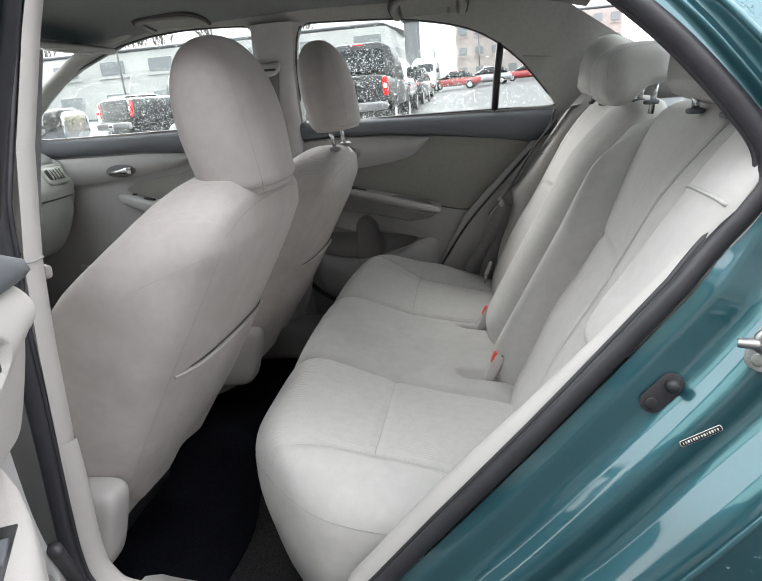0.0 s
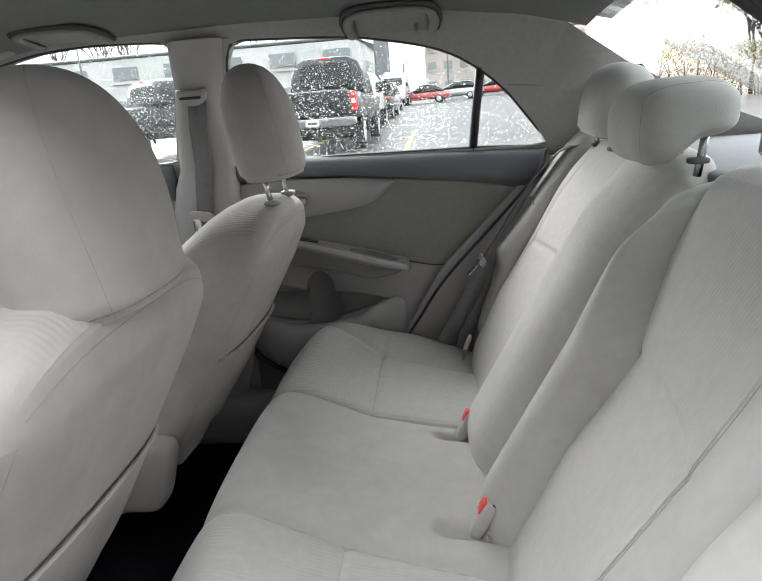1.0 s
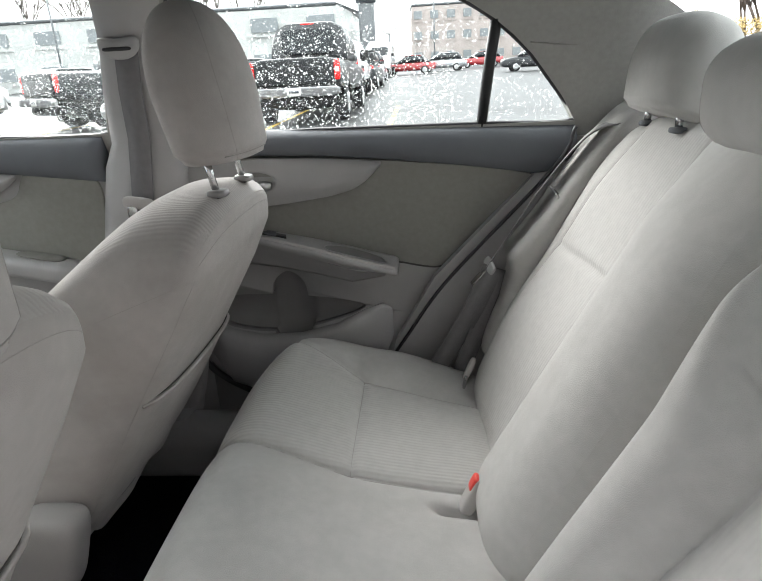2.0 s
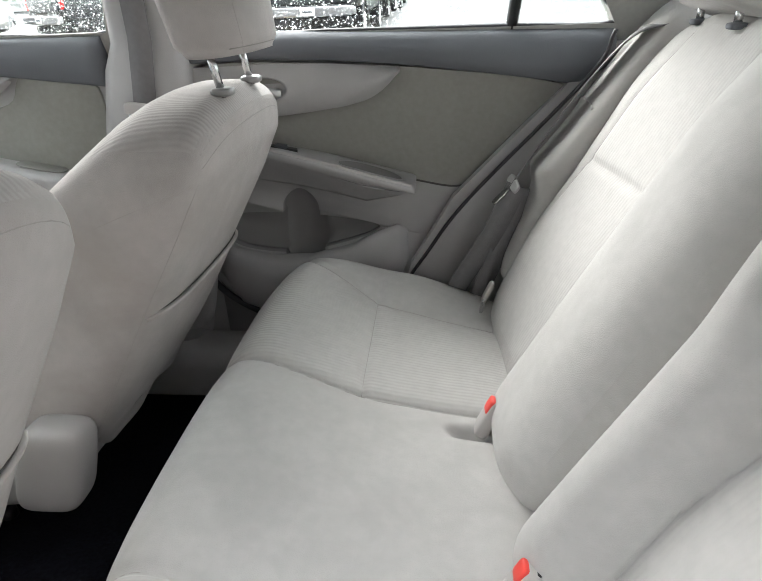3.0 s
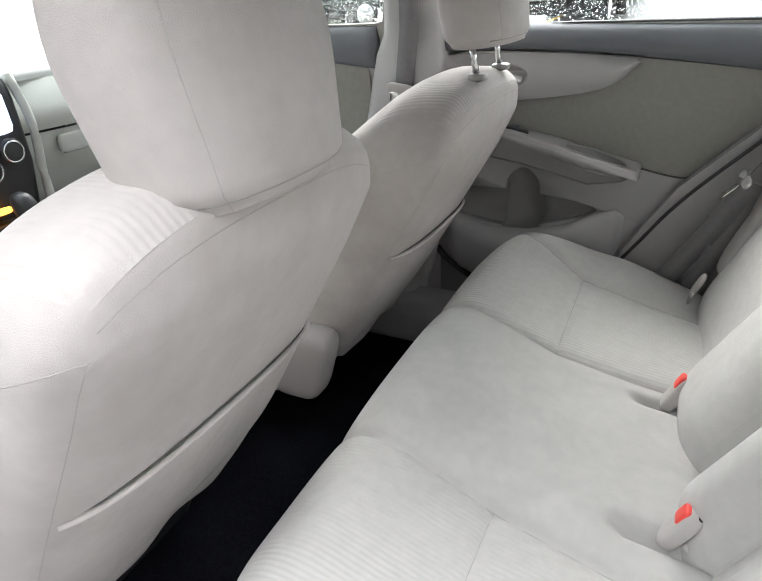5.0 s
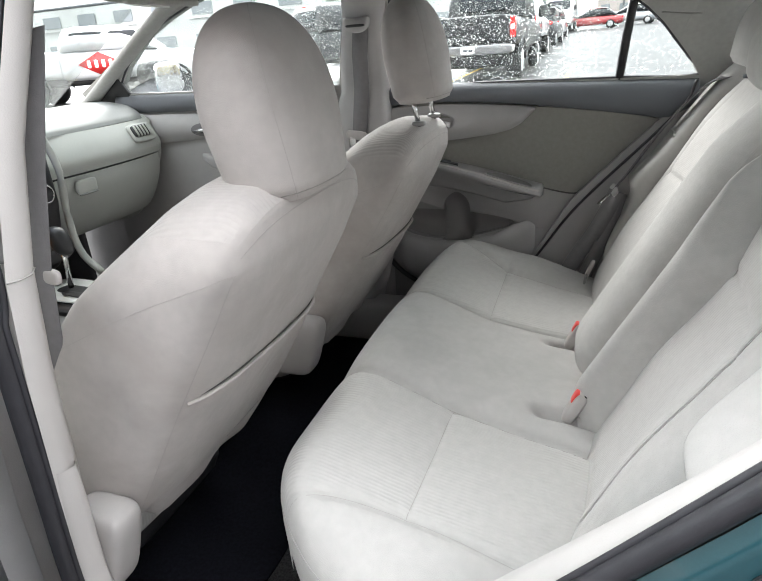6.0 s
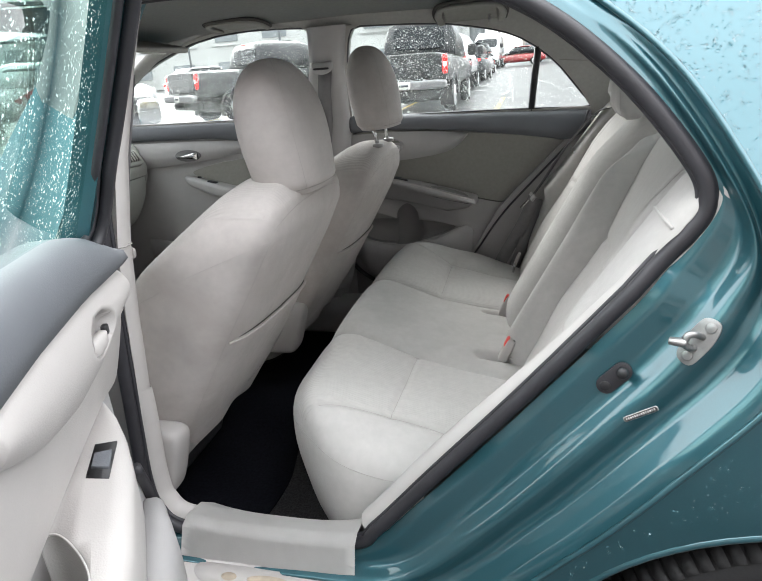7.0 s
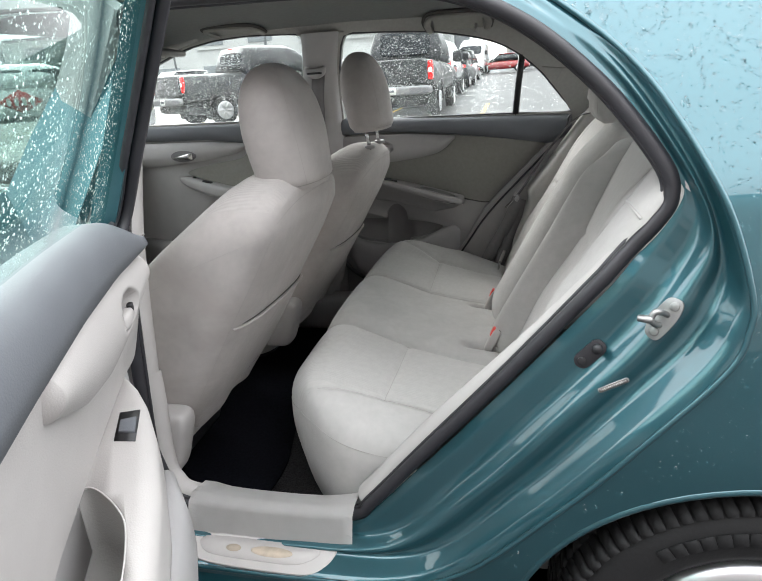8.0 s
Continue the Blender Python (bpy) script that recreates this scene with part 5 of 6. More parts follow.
    # dark gap along the bottom edge
    part("edge_seal", tube([put(x, 0.742, z) for x, z in [(p.x, p.y) for p in spline([(-0.610, 0.70, 0), (-0.645, 0.62, 0), (-0.672, 0.548, 0), (-0.640, 0.475, 0), (-0.55, 0.410, 0), (-0.40, 0.352, 0), (-0.25, 0.350, 0)], 40)]], 0.009, 8), RUBBER, owner)
    # glass, bar and channel
    inner = [(x + (0.042 * smoothstep(-0.49, -0.58, x) if near else 0.0), z) for x, z in WIN_REAR]
    glass = part("window_pane", plate(inner, lambda u, v, w: put(u, far_y(v) + 0.020 + w, v), 0.004), TINT_GLASS if near else GLASS, owner, "rain-specked door window")
    glass.visible_shadow = False
    part("divider_bar", tube([put(0.081, far_y(1.09) + 0.012, 1.09), put(0.090, far_y(1.2) + 0.012, 1.2), put(0.101, far_y(1.305) + 0.012, 1.305)], 0.012, 8, up=(0, 1, 0)), BLACK, owner, "black window divider bar")
    loop = [put(u, far_y(v) + 0.008, v) for u, v in [(p.x, p.y) for p in spline([(x, z, 0) for x, z in inner], 120, True)]]
    part("glass_channel", tube(loop, 0.006, 6, True, up=(0, 1, 0)), RUBBER, owner)
    if near:
        c = Vector((-0.15, 1.22))
        grow = []
        n = len(inner)
        for i, p in enumerate(inner):
            a, b = Vector(inner[i - 1]), Vector(inner[(i + 1) % n])
            d = (b - a).normalized()
            nn = Vector((-d.y, d.x))
            if nn.dot(Vector(p) - c) < 0:
                nn = -nn
            grow.append((p[0] + nn.x * 0.040, max(1.05, p[1] + nn.y * 0.048)))
        frame_ob = part("window_frame", plate(grow, lambda u, v, w: put(u, far_y(v) + 0.004 + w, v), 0.036, (inner,)), PAINT, owner, "teal window frame of the door", smooth=False)
        lip = [put(p.x, far_y(p.y) - 0.004, p.y) for p in spline([(lerp(x, gx, 0.4), lerp(z, gz, 0.4), 0) for (x, z), (gx, gz) in zip(inner, grow)], 120, True)]
        part("frame_seal", tube(lip, 0.009, 8, True, up=(0, 1, 0)), RUBBER, frame_ob)
    return glass


far_door = thing("rear_door_closed", "closed rear door with dark upper trim and grey armrest", "car door", "rear doors")
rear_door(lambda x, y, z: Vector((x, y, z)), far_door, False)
HINGE = Vector((-0.69, -0.875, 0))
near_door = thing("rear_door_open", "open teal rear door with pale grey trim and wet window", "car door", "rear doors", HINGE, -68.3)
rear_door(lambda x, y, z: Vector((x - HINGE.x, -y - HINGE.y, z - 0.02)), near_door, True)

# closed front passenger door
fd = thing("front_door_closed", "closed front door with dark upper trim and grey armrest", "car door")
ident = lambda x, y, z: Vector((x, y, z))
BASE = smooth_outline([(-0.80, 1.05), (-0.815, 0.95), (-0.85, 0.75), (-0.87, 0.50), (-0.90, 0.36), (-1.2, 0.33), (-1.6, 0.34), (-1.80, 0.40), (-1.82, 0.70), (-1.80, 1.03), (-1.5, 1.07), (-1.0, 1.07)], 90)
part("door_panel", moulding(BASE, ident, 0.70, 0.775, 0.01), MID_TRIM, fd, "grey moulded door panel")
INS = smooth_outline([(-0.825, 1.00), (-0.83, 0.86), (-0.86, 0.80), (-1.0, 0.82), (-1.2, 0.87), (-1.32, 0.91), (-1.20, 0.945), (-1.05, 0.97), (-1.0, 1.03), (-0.90, 1.015)], 60)
part("door_insert", moulding(INS, ident, 0.692, 0.72, 0.003), INSERT, fd, "woven grey insert")
rings = []
for k in range(25):
    x = lerp(-1.70, -0.795, k / 24)
    zl, zt = interp(x, [-1.7, -1.2, -0.8], [1.05, 1.048, 1.002]), interp(x, [-1.7, -0.795], [1.12, 1.109])
    sec = [(0.735, zl - 0.004), (0.690, zl), (0.680, zl + 0.006), (0.672, lerp(zl, zt, 0.4)), (0.680, lerp(zl, zt, 0.75)), (0.690, zt - 0.006), (0.705, zt), (0.735, zt)]
    rings.append([Vector((x, y, z)) for y, z in sec])
part("belt_trim", loft(rings, True, True), DARK_TRIM, fd, "dark blue-grey soft upper trim")
cols = []
for k in range(25):
    x = lerp(-1.62, -1.02, k / 24)
    zt, zl = interp(x, [-1.62, -1.2, -1.02], [1.042, 1.040, 1.028]), interp(x, [-1.62, -1.4, -1.2, -1.06, -1.02], [0.93, 0.945, 0.965, 0.99, 1.02])
    cols.append([Vector((x, 0.70 - 0.028 * math.sin(math.pi * (0.1 + 0.8 * j / 10)) ** 0.7, lerp(zt, zl, j / 10))) for j in range(11)])
fb = part("handle_bezel", loft(cols, False), MID_TRIM, fd, "smooth grey handle bezel")
# Flat dark oval: the handle hollow's shade is put into its colour.
ell = [(-1.315 + 0.06 * math.cos(a), 0.985 + 0.024 * math.sin(a)) for a in [2 * math.pi * k / 28 for k in range(28)]]
part("handle_bowl", plate(ell, lambda u, v, w: Vector((u, 0.673 - w, v)), 0.004, bevel=0.001), BELT, fb)
part("door_handle", rod_section(ident, [(-1.36, 0.655, 0.670, 0.985, 0.975), (-1.32, 0.652, 0.668, 0.990, 0.975), (-1.285, 0.652, 0.668, 0.998, 0.970), (-1.268, 0.656, 0.67, 0.998, 0.968)]), CHROME, fb, "chrome door handle")
rows = [(-1.36, 0.69, 0.73, 0.895, 0.87), (-1.32, 0.665, 0.73, 0.893, 0.85), (-1.22, 0.645, 0.73, 0.872, 0.815), (-1.10, 0.635, 0.73, 0.845, 0.79), (-0.95, 0.630, 0.73, 0.818, 0.765), (-0.885, 0.632, 0.73, 0.806, 0.757), (-0.875, 0.655, 0.73, 0.80, 0.765)]
fa = part("armrest", rod_section(ident, rows, 18, 4.5), MID_TRIM, fd, "padded grey door armrest")
part("window_switch", block((-1.22, 0.668, 0.874), (0.022, 0.010, 0.003), 6, 4, (0, 12, 0)), BLACK, fa)
part("window_switch", block((-1.29, 0.690, 0.892), (0.008, 0.006, 0.003), 6, 4, (0, 6, 0)), BLACK, fa)
# Flat darker plate painting the shaded pull recess; the armrest is not hollowed.
part("pull_cup", block((-1.0, 0.675, 0.829), (0.06, 0.025, 0.003), 3, 6, (0, 11, 0)), INSERT, fa)
rows = [(-1.60, 0.69, 0.72, 0.62, 0.50), (-1.45, 0.65, 0.72, 0.60, 0.42), (-1.15, 0.645, 0.72, 0.60, 0.40), (-0.95, 0.66, 0.72, 0.63, 0.42), (-0.90, 0.69, 0.72, 0.66, 0.5)]
part("door_pocket", rod_section(ident, rows, 14, 4), MID_TRIM, fd)
fg = part("window_pane", plate(WIN_FRONT, lambda u, v, w: Vector((u, far_y(v) + 0.020 + w, v)), 0.004), GLASS, fd, "rain-specked front window")
fg.visible_shadow = False
loop = [Vector((p.x, far_y(p.y) + 0.008, p.y)) for p in spline([(x, z, 0) for x, z in WIN_FRONT], 100, True)]
part("glass_channel", tube(loop, 0.006, 6, True, up=(0, 1, 0)), RUBBER, fd)
part("door_skin", plate([(-1.85, 0.30), (-0.68, 0.30), (-0.66, 1.08), (-1.85, 1.09)], lambda u, v, w: Vector((u, skin_y(v) - 0.03 + w, v)), 0.028), PAINT, fd)
part("mirror_sail", plate([(-1.86, 1.08), (-1.63, 1.08), (-1.66, 1.20)], lambda u, v, w: Vector((u, far_y(v) - 0.008 + w, v)), 0.02), BLACK, fd)

# door mirror outside
mirror = thing("door_mirror", "black door mirror outside the front window", "mirror")
part("mirror_shell", soft(lambda a, b, c: Vector((-1.695 + a * 0.045 + 0.02 * c * 0, 0.95 + b * 0.105, 1.16 + c * 0.075)), (8, 12, 10), 3.2), BLACK, mirror)
MIRROR = material("mirror_silver", (0.85, 0.86, 0.87), 0.02, metal=1.0, vary=0.0)
part("mirror_glass", soft(lambda a, b, c: Vector((-1.648 + a * 0.004, 0.95 + b * 0.088, 1.16 + c * 0.060)), (3, 10, 8), 4), MIRROR, mirror, "silver mirror glass")
part("mirror_arm", tube([(-1.70, 0.70, 1.10), (-1.70, 0.78, 1.115), (-1.70, 0.86, 1.13)], 0.022, 10), BLACK, mirror)


# rain on the panes
def on_far(rnd):
    x = rnd.uniform(-1.66, 0.28)
    z = rnd.uniform(1.09, 1.43)
    dense = 0.9 if x < 0.02 else 0.35
    if rnd.random() > dense * (1.0 if z < 1.30 else 0.55):
        return None
    inside = False
    for loop in (WIN_REAR, WIN_FRONT):
        hit = False
        for (x0, z0), (x1, z1) in zip(loop, loop[1:] + loop[:1]):
            if (z0 > z) != (z1 > z) and x < x0 + (z - z0) / (z1 - z0) * (x1 - x0):
                hit = not hit
        inside |= hit
    if not inside:
        return None
    return Vector((x, far_y(z) + 0.0245, z)), Vector((0, 1, 0.4)).normalized()


drops("raindrops_on_windows", on_far, 30000, 5, 0.0007, 0.0020, 0.75, mat=SPECK)


def on_near(rnd):
    x, z = rnd.uniform(-0.58, 0.05), rnd.uniform(1.10, 1.40)
    p = near_door.matrix_basis @ Vector((x - HINGE.x, -(far_y(z) + 0.0245) - HINGE.y, z - 0.02))
    n = near_door.matrix_basis.to_3x3() @ Vector((0, -1, 0.4))
    return p, n.normalized()


def on_rear(rnd):
    u, v = rnd.random(), rnd.random()
    p = Vector((lerp(0.36, 0.95, v), lerp(-0.1, lerp(0.50, 0.60, v), u), lerp(1.40, 1.09, v)))
    return p + Vector((0.0025, 0, 0.0047)), Vector((0.465, 0, 0.885))


drops("raindrops_on_rear_glass", on_rear, 7000, 9, 0.0010, 0.0034, 0.6, mat=SPECK)
drops("raindrops_on_open_door", on_near, 6500, 8, 0.0006, 0.0016, 0.5, mat=SPECK)

# ---- pillar trim, belts and handles ----
pillar = thing("pillar_trim_right", "grey moulded trim of the middle pillar", "pillar trim", kind="structure")
rings = []
for z, xf, xr in ((0.33, -0.93, -0.70), (0.55, -0.90, -0.655), (0.80, -0.845, -0.605), (0.95, -0.81, -0.597), (1.04, -0.788, -0.594), (1.09, -0.775, -0.595), (1.20, -0.748, -0.587), (1.30, -0.715, -0.577), (1.42, -0.695, -0.545)):
    y = 0.665 if z < 1.05 else far_y(z) - 0.016
    t = 0.012 if z < 1.05 else 0.010
    rings.append([Vector((xf, y + t + (0.16 if z < 1.05 else 0.05), z)), Vector((xf + 0.006, y, z)), Vector((xf + 0.03, y - t, z)), Vector(((xf + xr) / 2, y - t - 0.008, z)), Vector((xr - 0.03, y - t, z)), Vector((xr - 0.006, y, z)), Vector((xr, y + t + (0.16 if z < 1.05 else 0.05), z))])
part("pillar_panel", loft(rings, False), MID_TRIM, pillar, "grey moulded pillar panel")
part("front_pillar_panel", tube(spline([(-1.10, 0.545, 1.448), (-1.26, 0.575, 1.405), (-1.45, 0.615, 1.315), (-1.65, 0.655, 1.20), (-1.84, 0.68, 1.085)], 24), 0.034, 12, flat=0.6), LINER, pillar, "pale trim of the front pillar")
front_belt = thing("front_seat_belt", "dark grey belt hanging down the middle pillar", "seat belt", "front belts")
pts = [Vector(p) for p in ((-0.645, 0.585, 1.285), (-0.665, 0.612, 1.20), (-0.675, 0.632, 1.10), (-0.69, 0.636, 1.0), (-0.71, 0.634, 0.85), (-0.75, 0.63, 0.55))]
part("webbing", strap(pts, 0.050, lambda f: (1, 0, -0.15)), BELT, front_belt)
part("belt_guide", soft(lambda a, b, c: Vector((-0.655 + a * 0.042, 0.578 + b * 0.014, 1.295 + c * 0.020 - 0.012 * (1 - a * a))), (12, 6, 8), 3), MID_TRIM, front_belt, "grey plastic belt guide")
part("guide_slot", block((-0.655, 0.566, 1.283), (0.030, 0.003, 0.004), 4, 5), BLACK, front_belt)
part("tongue_plate", block((-0.70, 0.622, 0.962), (0.036, 0.006, 0.014), 4, 6, (0, 8, 0)), LIGHT_TRIM, front_belt)
part("tongue_blade", block((-0.715, 0.618, 0.938), (0.012, 0.002, 0.020), 4, 4), CHROME, front_belt)

left_pillar = thing("pillar_trim_left", "pale moulded trim of the near middle pillar", "pillar trim", kind="structure")
rings = []
for z, xr in ((0.30, -0.69), (0.44, -0.672), (0.60, -0.652), (0.87, -0.628), (1.0, -0.620), (1.15, -0.612), (1.30, -0.604), (1.41, -0.592)):
    y = near_y(z)
    rings.append([Vector((xr + 0.004, y - 0.002, z)), Vector((xr + 0.010, y + 0.010, z)), Vector((xr + 0.008, y + 0.030, z)), Vector((xr - 0.010, y + 0.050, z)), Vector((xr - 0.05, y + 0.060, z)), Vector((xr - 0.12, y + 0.055, z)), Vector((xr - 0.14, y + 0.02, z))])
part("pillar_panel", loft(rings, False), LIGHT_TRIM, left_pillar, "pale grey pillar panel")
cord(left_pillar, [p + Vector((0.0006, 0.0006, 0)) for p in [r.lerp(s, 0.0) for r, s in zip(rings[4], rings[5])]], 0.0016, SEAM)
nb = thing("driver_seat_belt", "dark grey belt hanging inside the near pillar", "seat belt", "front belts")
pts = [Vector(p) for p in ((-0.655, -0.560, 1.28), (-0.690, -0.590, 1.10), (-0.715, -0.606, 0.96), (-0.735, -0.606, 0.85), (-0.79, -0.606, 0.60), (-0.85, -0.606, 0.30))]
part("webbing", strap(pts, 0.048, lambda f: (1, 0.15, 0.15)), BELT, nb)
part("tongue_plate", block((-0.705, -0.600, 0.955), (0.024, 0.006, 0.012), 4, 6, (0, 8, 0)), LIGHT_TRIM, nb)


def grab_handle(x0, x1, low, high):
    """A flat arch let into the roof lining between two lines low and high, each y and z."""
    g = thing("grab_handle", "folding grey grab handle under the roof lining", "grab handle", "grab handles")

    def at(u, w, off=0.0):
        return Vector((lerp(x0, x1, u), lerp(low[0], high[0], w) - off * 0.5, lerp(low[1], high[1], w) - off))
    arch = [(0.03, 0.0), (0.0, 0.45), (0.06, 0.85), (0.22, 1.0), (0.5, 1.03), (0.78, 1.0), (0.94, 0.85), (1.0, 0.45), (0.97, 0.0)]
    part("grip", tube(spline([at(u, w, 0.006) for u, w in arch], 48), 0.012, 10, flat=0.55), INSERT, g)
    part("handle_gap", tube(spline([at(0.5 + (u - 0.5) * 1.13, w * 1.13, 0.0) for u, w in arch], 48), 0.006, 8), GAP, g)
    # Flat sheet in a darker tone, painting the shade of the handle's recess.
    inner = grid(lambda u, v: at(lerp(0.10, 0.90, u), lerp(0.0, 0.82, v), 0.002), 6, 4)
    part("handle_recess", inner, INSERT, g)
    return g


grab_handle(-1.01, -0.82, (0.535, 1.437), (0.415, 1.452))
grab_handle(-0.220, -0.012, (0.570, 1.398), (0.485, 1.440))
part("coat_hook", tube([(-0.055, 0.545, 1.405), (-0.055, 0.530, 1.392), (-0.055, 0.536, 1.380)], 0.005, 8), MID_TRIM, bpy.data.objects["grab_handle.001"])
visor = thing("sun_visor", "grey folded sun visor at the windscreen", "sun visor")
part("visor_pad", block((-1.20, 0.33, 1.395), (0.085, 0.19, 0.012), 5, 8, (0, 12, 0)), LINER, visor)
part("visor_mirror_cover", block((-1.19, 0.33, 1.378), (0.04, 0.07, 0.004), 6, 4, (0, 12, 0)), WHITE_LABEL, visor)

# seams of the roof lining and the rear pillar
cord(wall_right, [Vector((x, far_y(z) - 0.002, z)) for x, z in [(p.x, p.y) for p in spline([(0.17, 1.255, 0), (0.26, 1.246, 0), (0.35, 1.248, 0), (0.40, 1.29, 0), (0.42, 1.317, 0)], 30)]], 0.0022)
cord(wall_right, [Vector((x, far_y(1.418) - 0.004, 1.418)) for x in (-0.70, -0.62, -0.53)], 0.0018)

# ---- sill, mats ----
bm = rod_section(ident, [(-0.95, 0.60, 0.74, 0.36, 0.2), (-0.7, 0.60, 0.74, 0.365, 0.2), (-0.5, 0.60, 0.74, 0.365, 0.2), (-0.1, 0.60, 0.74, 0.37, 0.2)], 18, 5)
tagged(link("sill_cover", bm, MID_TRIM), "grey plastic cover along the far sill", "sill trim", kind="structure")
bm = plate(smooth_outline([(-0.95, -0.60), (-0.575, -0.60), (-0.555, -0.50), (-0.548, -0.35), (-0.58, -0.15), (-0.58, 0.2), (-0.56, 0.50), (-0.60, 0.60), (-0.95, 0.60), (-1.1, 0.3), (-1.1, -0.3)], 60), lambda u, v, w: Vector((u, v, floor_z(u, v) + 0.002 + w)), 0.008)
tagged(link("floor_mat", bm, MAT_CLOTH), "black rubber-backed mat in the rear footwell", "floor mat")

# ---- dashboard and console ----
dash = thing("dashboard", "pale grey-green dashboard with black centre stack", "dashboard", at=(-0.06, 0, 0))


def sweep(profile, y0, y1, n=24, curve=0.0):
    """A moulding of one profile in x and z across the car."""
    prof = spline([(x, 0, z) for x, z in profile], 28)
    return loft([[Vector((p.x - curve * (2 * k / n - 1) ** 2 * (1 if p.x > -1.9 else 0), lerp(y0, y1, k / n), p.z)) for p in prof] for k in range(n + 1)], False)


DASH_TOP = material("dash_top_plastic", (0.22, 0.225, 0.22), 0.6, vary=0.03, bump=0.3, bump_scale=400)
DASH = material("dash_face_plastic", (0.40, 0.41, 0.385), 0.6, vary=0.03, bump=0.25, bump_scale=400)
part("dash_top", sweep([(-2.02, 1.03), (-1.90, 1.08), (-1.70, 1.10), (-1.56, 1.085), (-1.50, 1.055), (-1.485, 1.035)], -0.70, 0.665, 24, 0.03), DASH_TOP, dash, "grey dash top")
part("dash_face", sweep([(-1.485, 1.035), (-1.455, 0.99), (-1.438, 0.95), (-1.448, 0.915)], 0.14, 0.665, 16, 0.02), DASH, dash, "pale dash face")
part("dash_face", sweep([(-1.485, 1.035), (-1.455, 0.99), (-1.438, 0.95), (-1.448, 0.915)], -0.70, -0.14, 16, 0.02), DASH, dash, "pale dash face")
glove = part("glovebox", sweep([(-1.455, 0.908), (-1.462, 0.85), (-1.50, 0.77), (-1.56, 0.70), (-1.64, 0.67)], 0.14, 0.66, 16, 0.02), DASH, dash, "pale glovebox lid")
part("glovebox_latch", block((-1.452, 0.265, 0.872), (0.008, 0.042, 0.024), 5, 5, (0, 4, 0)), DASH, glove)
part("latch_slot", block((-1.446, 0.265, 0.850), (0.006, 0.038, 0.003), 5, 4), DASH_TOP, glove)
part("lower_dash", sweep([(-1.455, 0.908), (-1.462, 0.85), (-1.50, 0.77), (-1.56, 0.70), (-1.64, 0.67)], -0.70, -0.14, 16, 0.02), DASH, dash)
part("dash_end", plate(smooth_outline([(-1.50, 1.045), (-1.47, 0.99), (-1.45, 0.93), (-1.47, 0.87), (-1.55, 0.74), (-1.68, 0.64), (-1.95, 0.66), (-1.98, 1.02), (-1.7, 1.08)], 40), lambda u, v, w: Vector((u - 0.015, 0.658 + w, v)), 0.012), DASH, dash)
vent = part("air_vent", block((-1.462, 0.575, 0.992), (0.012, 0.058, 0.034), 6, 6, (0, -28, 0)), DASH, dash, "louvred air vent in a pale surround")
part("vent_mouth", block((-1.457, 0.570, 1.000), (0.010, 0.044, 0.022), 6, 6, (0, -28, 0)), BLACK, vent)
for k in range(5):
    part("vent_slat", block((-1.451, 0.538 + 0.016 * k, 1.001), (0.009, 0.0026, 0.021), 5, 4, (0, -28, 0)), DASH, vent)
stack = part("console_face", soft(lambda a, b, c: Vector((-1.47 + a * 0.06 - 0.05 * (c < 0) * c * -1, b * 0.125, 0.86 + c * 0.215)), (8, 10, 16), 7), BLACK, dash, "black centre stack")
part("stack_edge", tube(spline([(-1.43, 0.13, 1.06), (-1.405, 0.137, 0.95), (-1.42, 0.137, 0.82), (-1.40, 0.130, 0.70), (-1.33, 0.125, 0.635)], 20), 0.011, 10), DASH, stack)
SCREEN = material("lit_screen", (0.35, 0.42, 0.6), 0.15, vary=0.05)
scr = SCREEN.node_tree.nodes["Principled BSDF"]
scr.inputs["Emission Color"].default_value = (0.45, 0.55, 0.85, 1)
scr.inputs["Emission Strength"].default_value = 0.5
part("screen", block((-1.408, 0.0, 0.985), (0.004, 0.088, 0.050), 10, 5, (0, -4, 0)), SCREEN, stack, "lit blue display")
part("screen_icon", disc((-1.402, 0.03, 0.985), (1, 0, 0), 0.014, 0.002, 20), WHITE_LABEL, stack)
for y, z in ((-0.065, 0.872), (0.0, 0.862), (0.065, 0.895)):
    k = part("climate_knob", disc((-1.415, y, z), (1, 0, 0.05), 0.030, 0.020, 28), BLACK, stack, "round climate knob")
    part("knob_ring", tube([(-1.394, y + 0.024 * math.cos(a), z + 0.024 * math.sin(a)) for a in [2 * math.pi * i / 24 for i in range(24)]], 0.0022, 6, True), CHROME, k)
AMBER = material("amber_display", (0.9, 0.35, 0.05), 0.4)
am = AMBER.node_tree.nodes["Principled BSDF"]
am.inputs["Emission Color"].default_value = (1.0, 0.4, 0.05, 1)
am.inputs["Emission Strength"].default_value = 0.6
part("display_light", block((-1.412, -0.005, 0.765), (0.004, 0.028, 0.008), 6, 4), AMBER, stack, "amber indicator")
part("stack_shelf", block((-1.42, 0.0, 0.715), (0.03, 0.10, 0.022), 5, 5), BLACK, stack)
console = thing("centre_console", "grey console with silver gear gate", "console")
part("console_body", soft(lambda a, b, c: Vector((-1.22 + a * 0.30, b * 0.115, 0.42 + c * (0.175 + 0.02 * -a))), (14, 8, 8), 6), MID_TRIM, console)
part("console_top", block((-1.22, 0.0, 0.598), (0.29, 0.105, 0.012), 6, 6, (0, 3, 0)), BLACK, console, "dark console top")
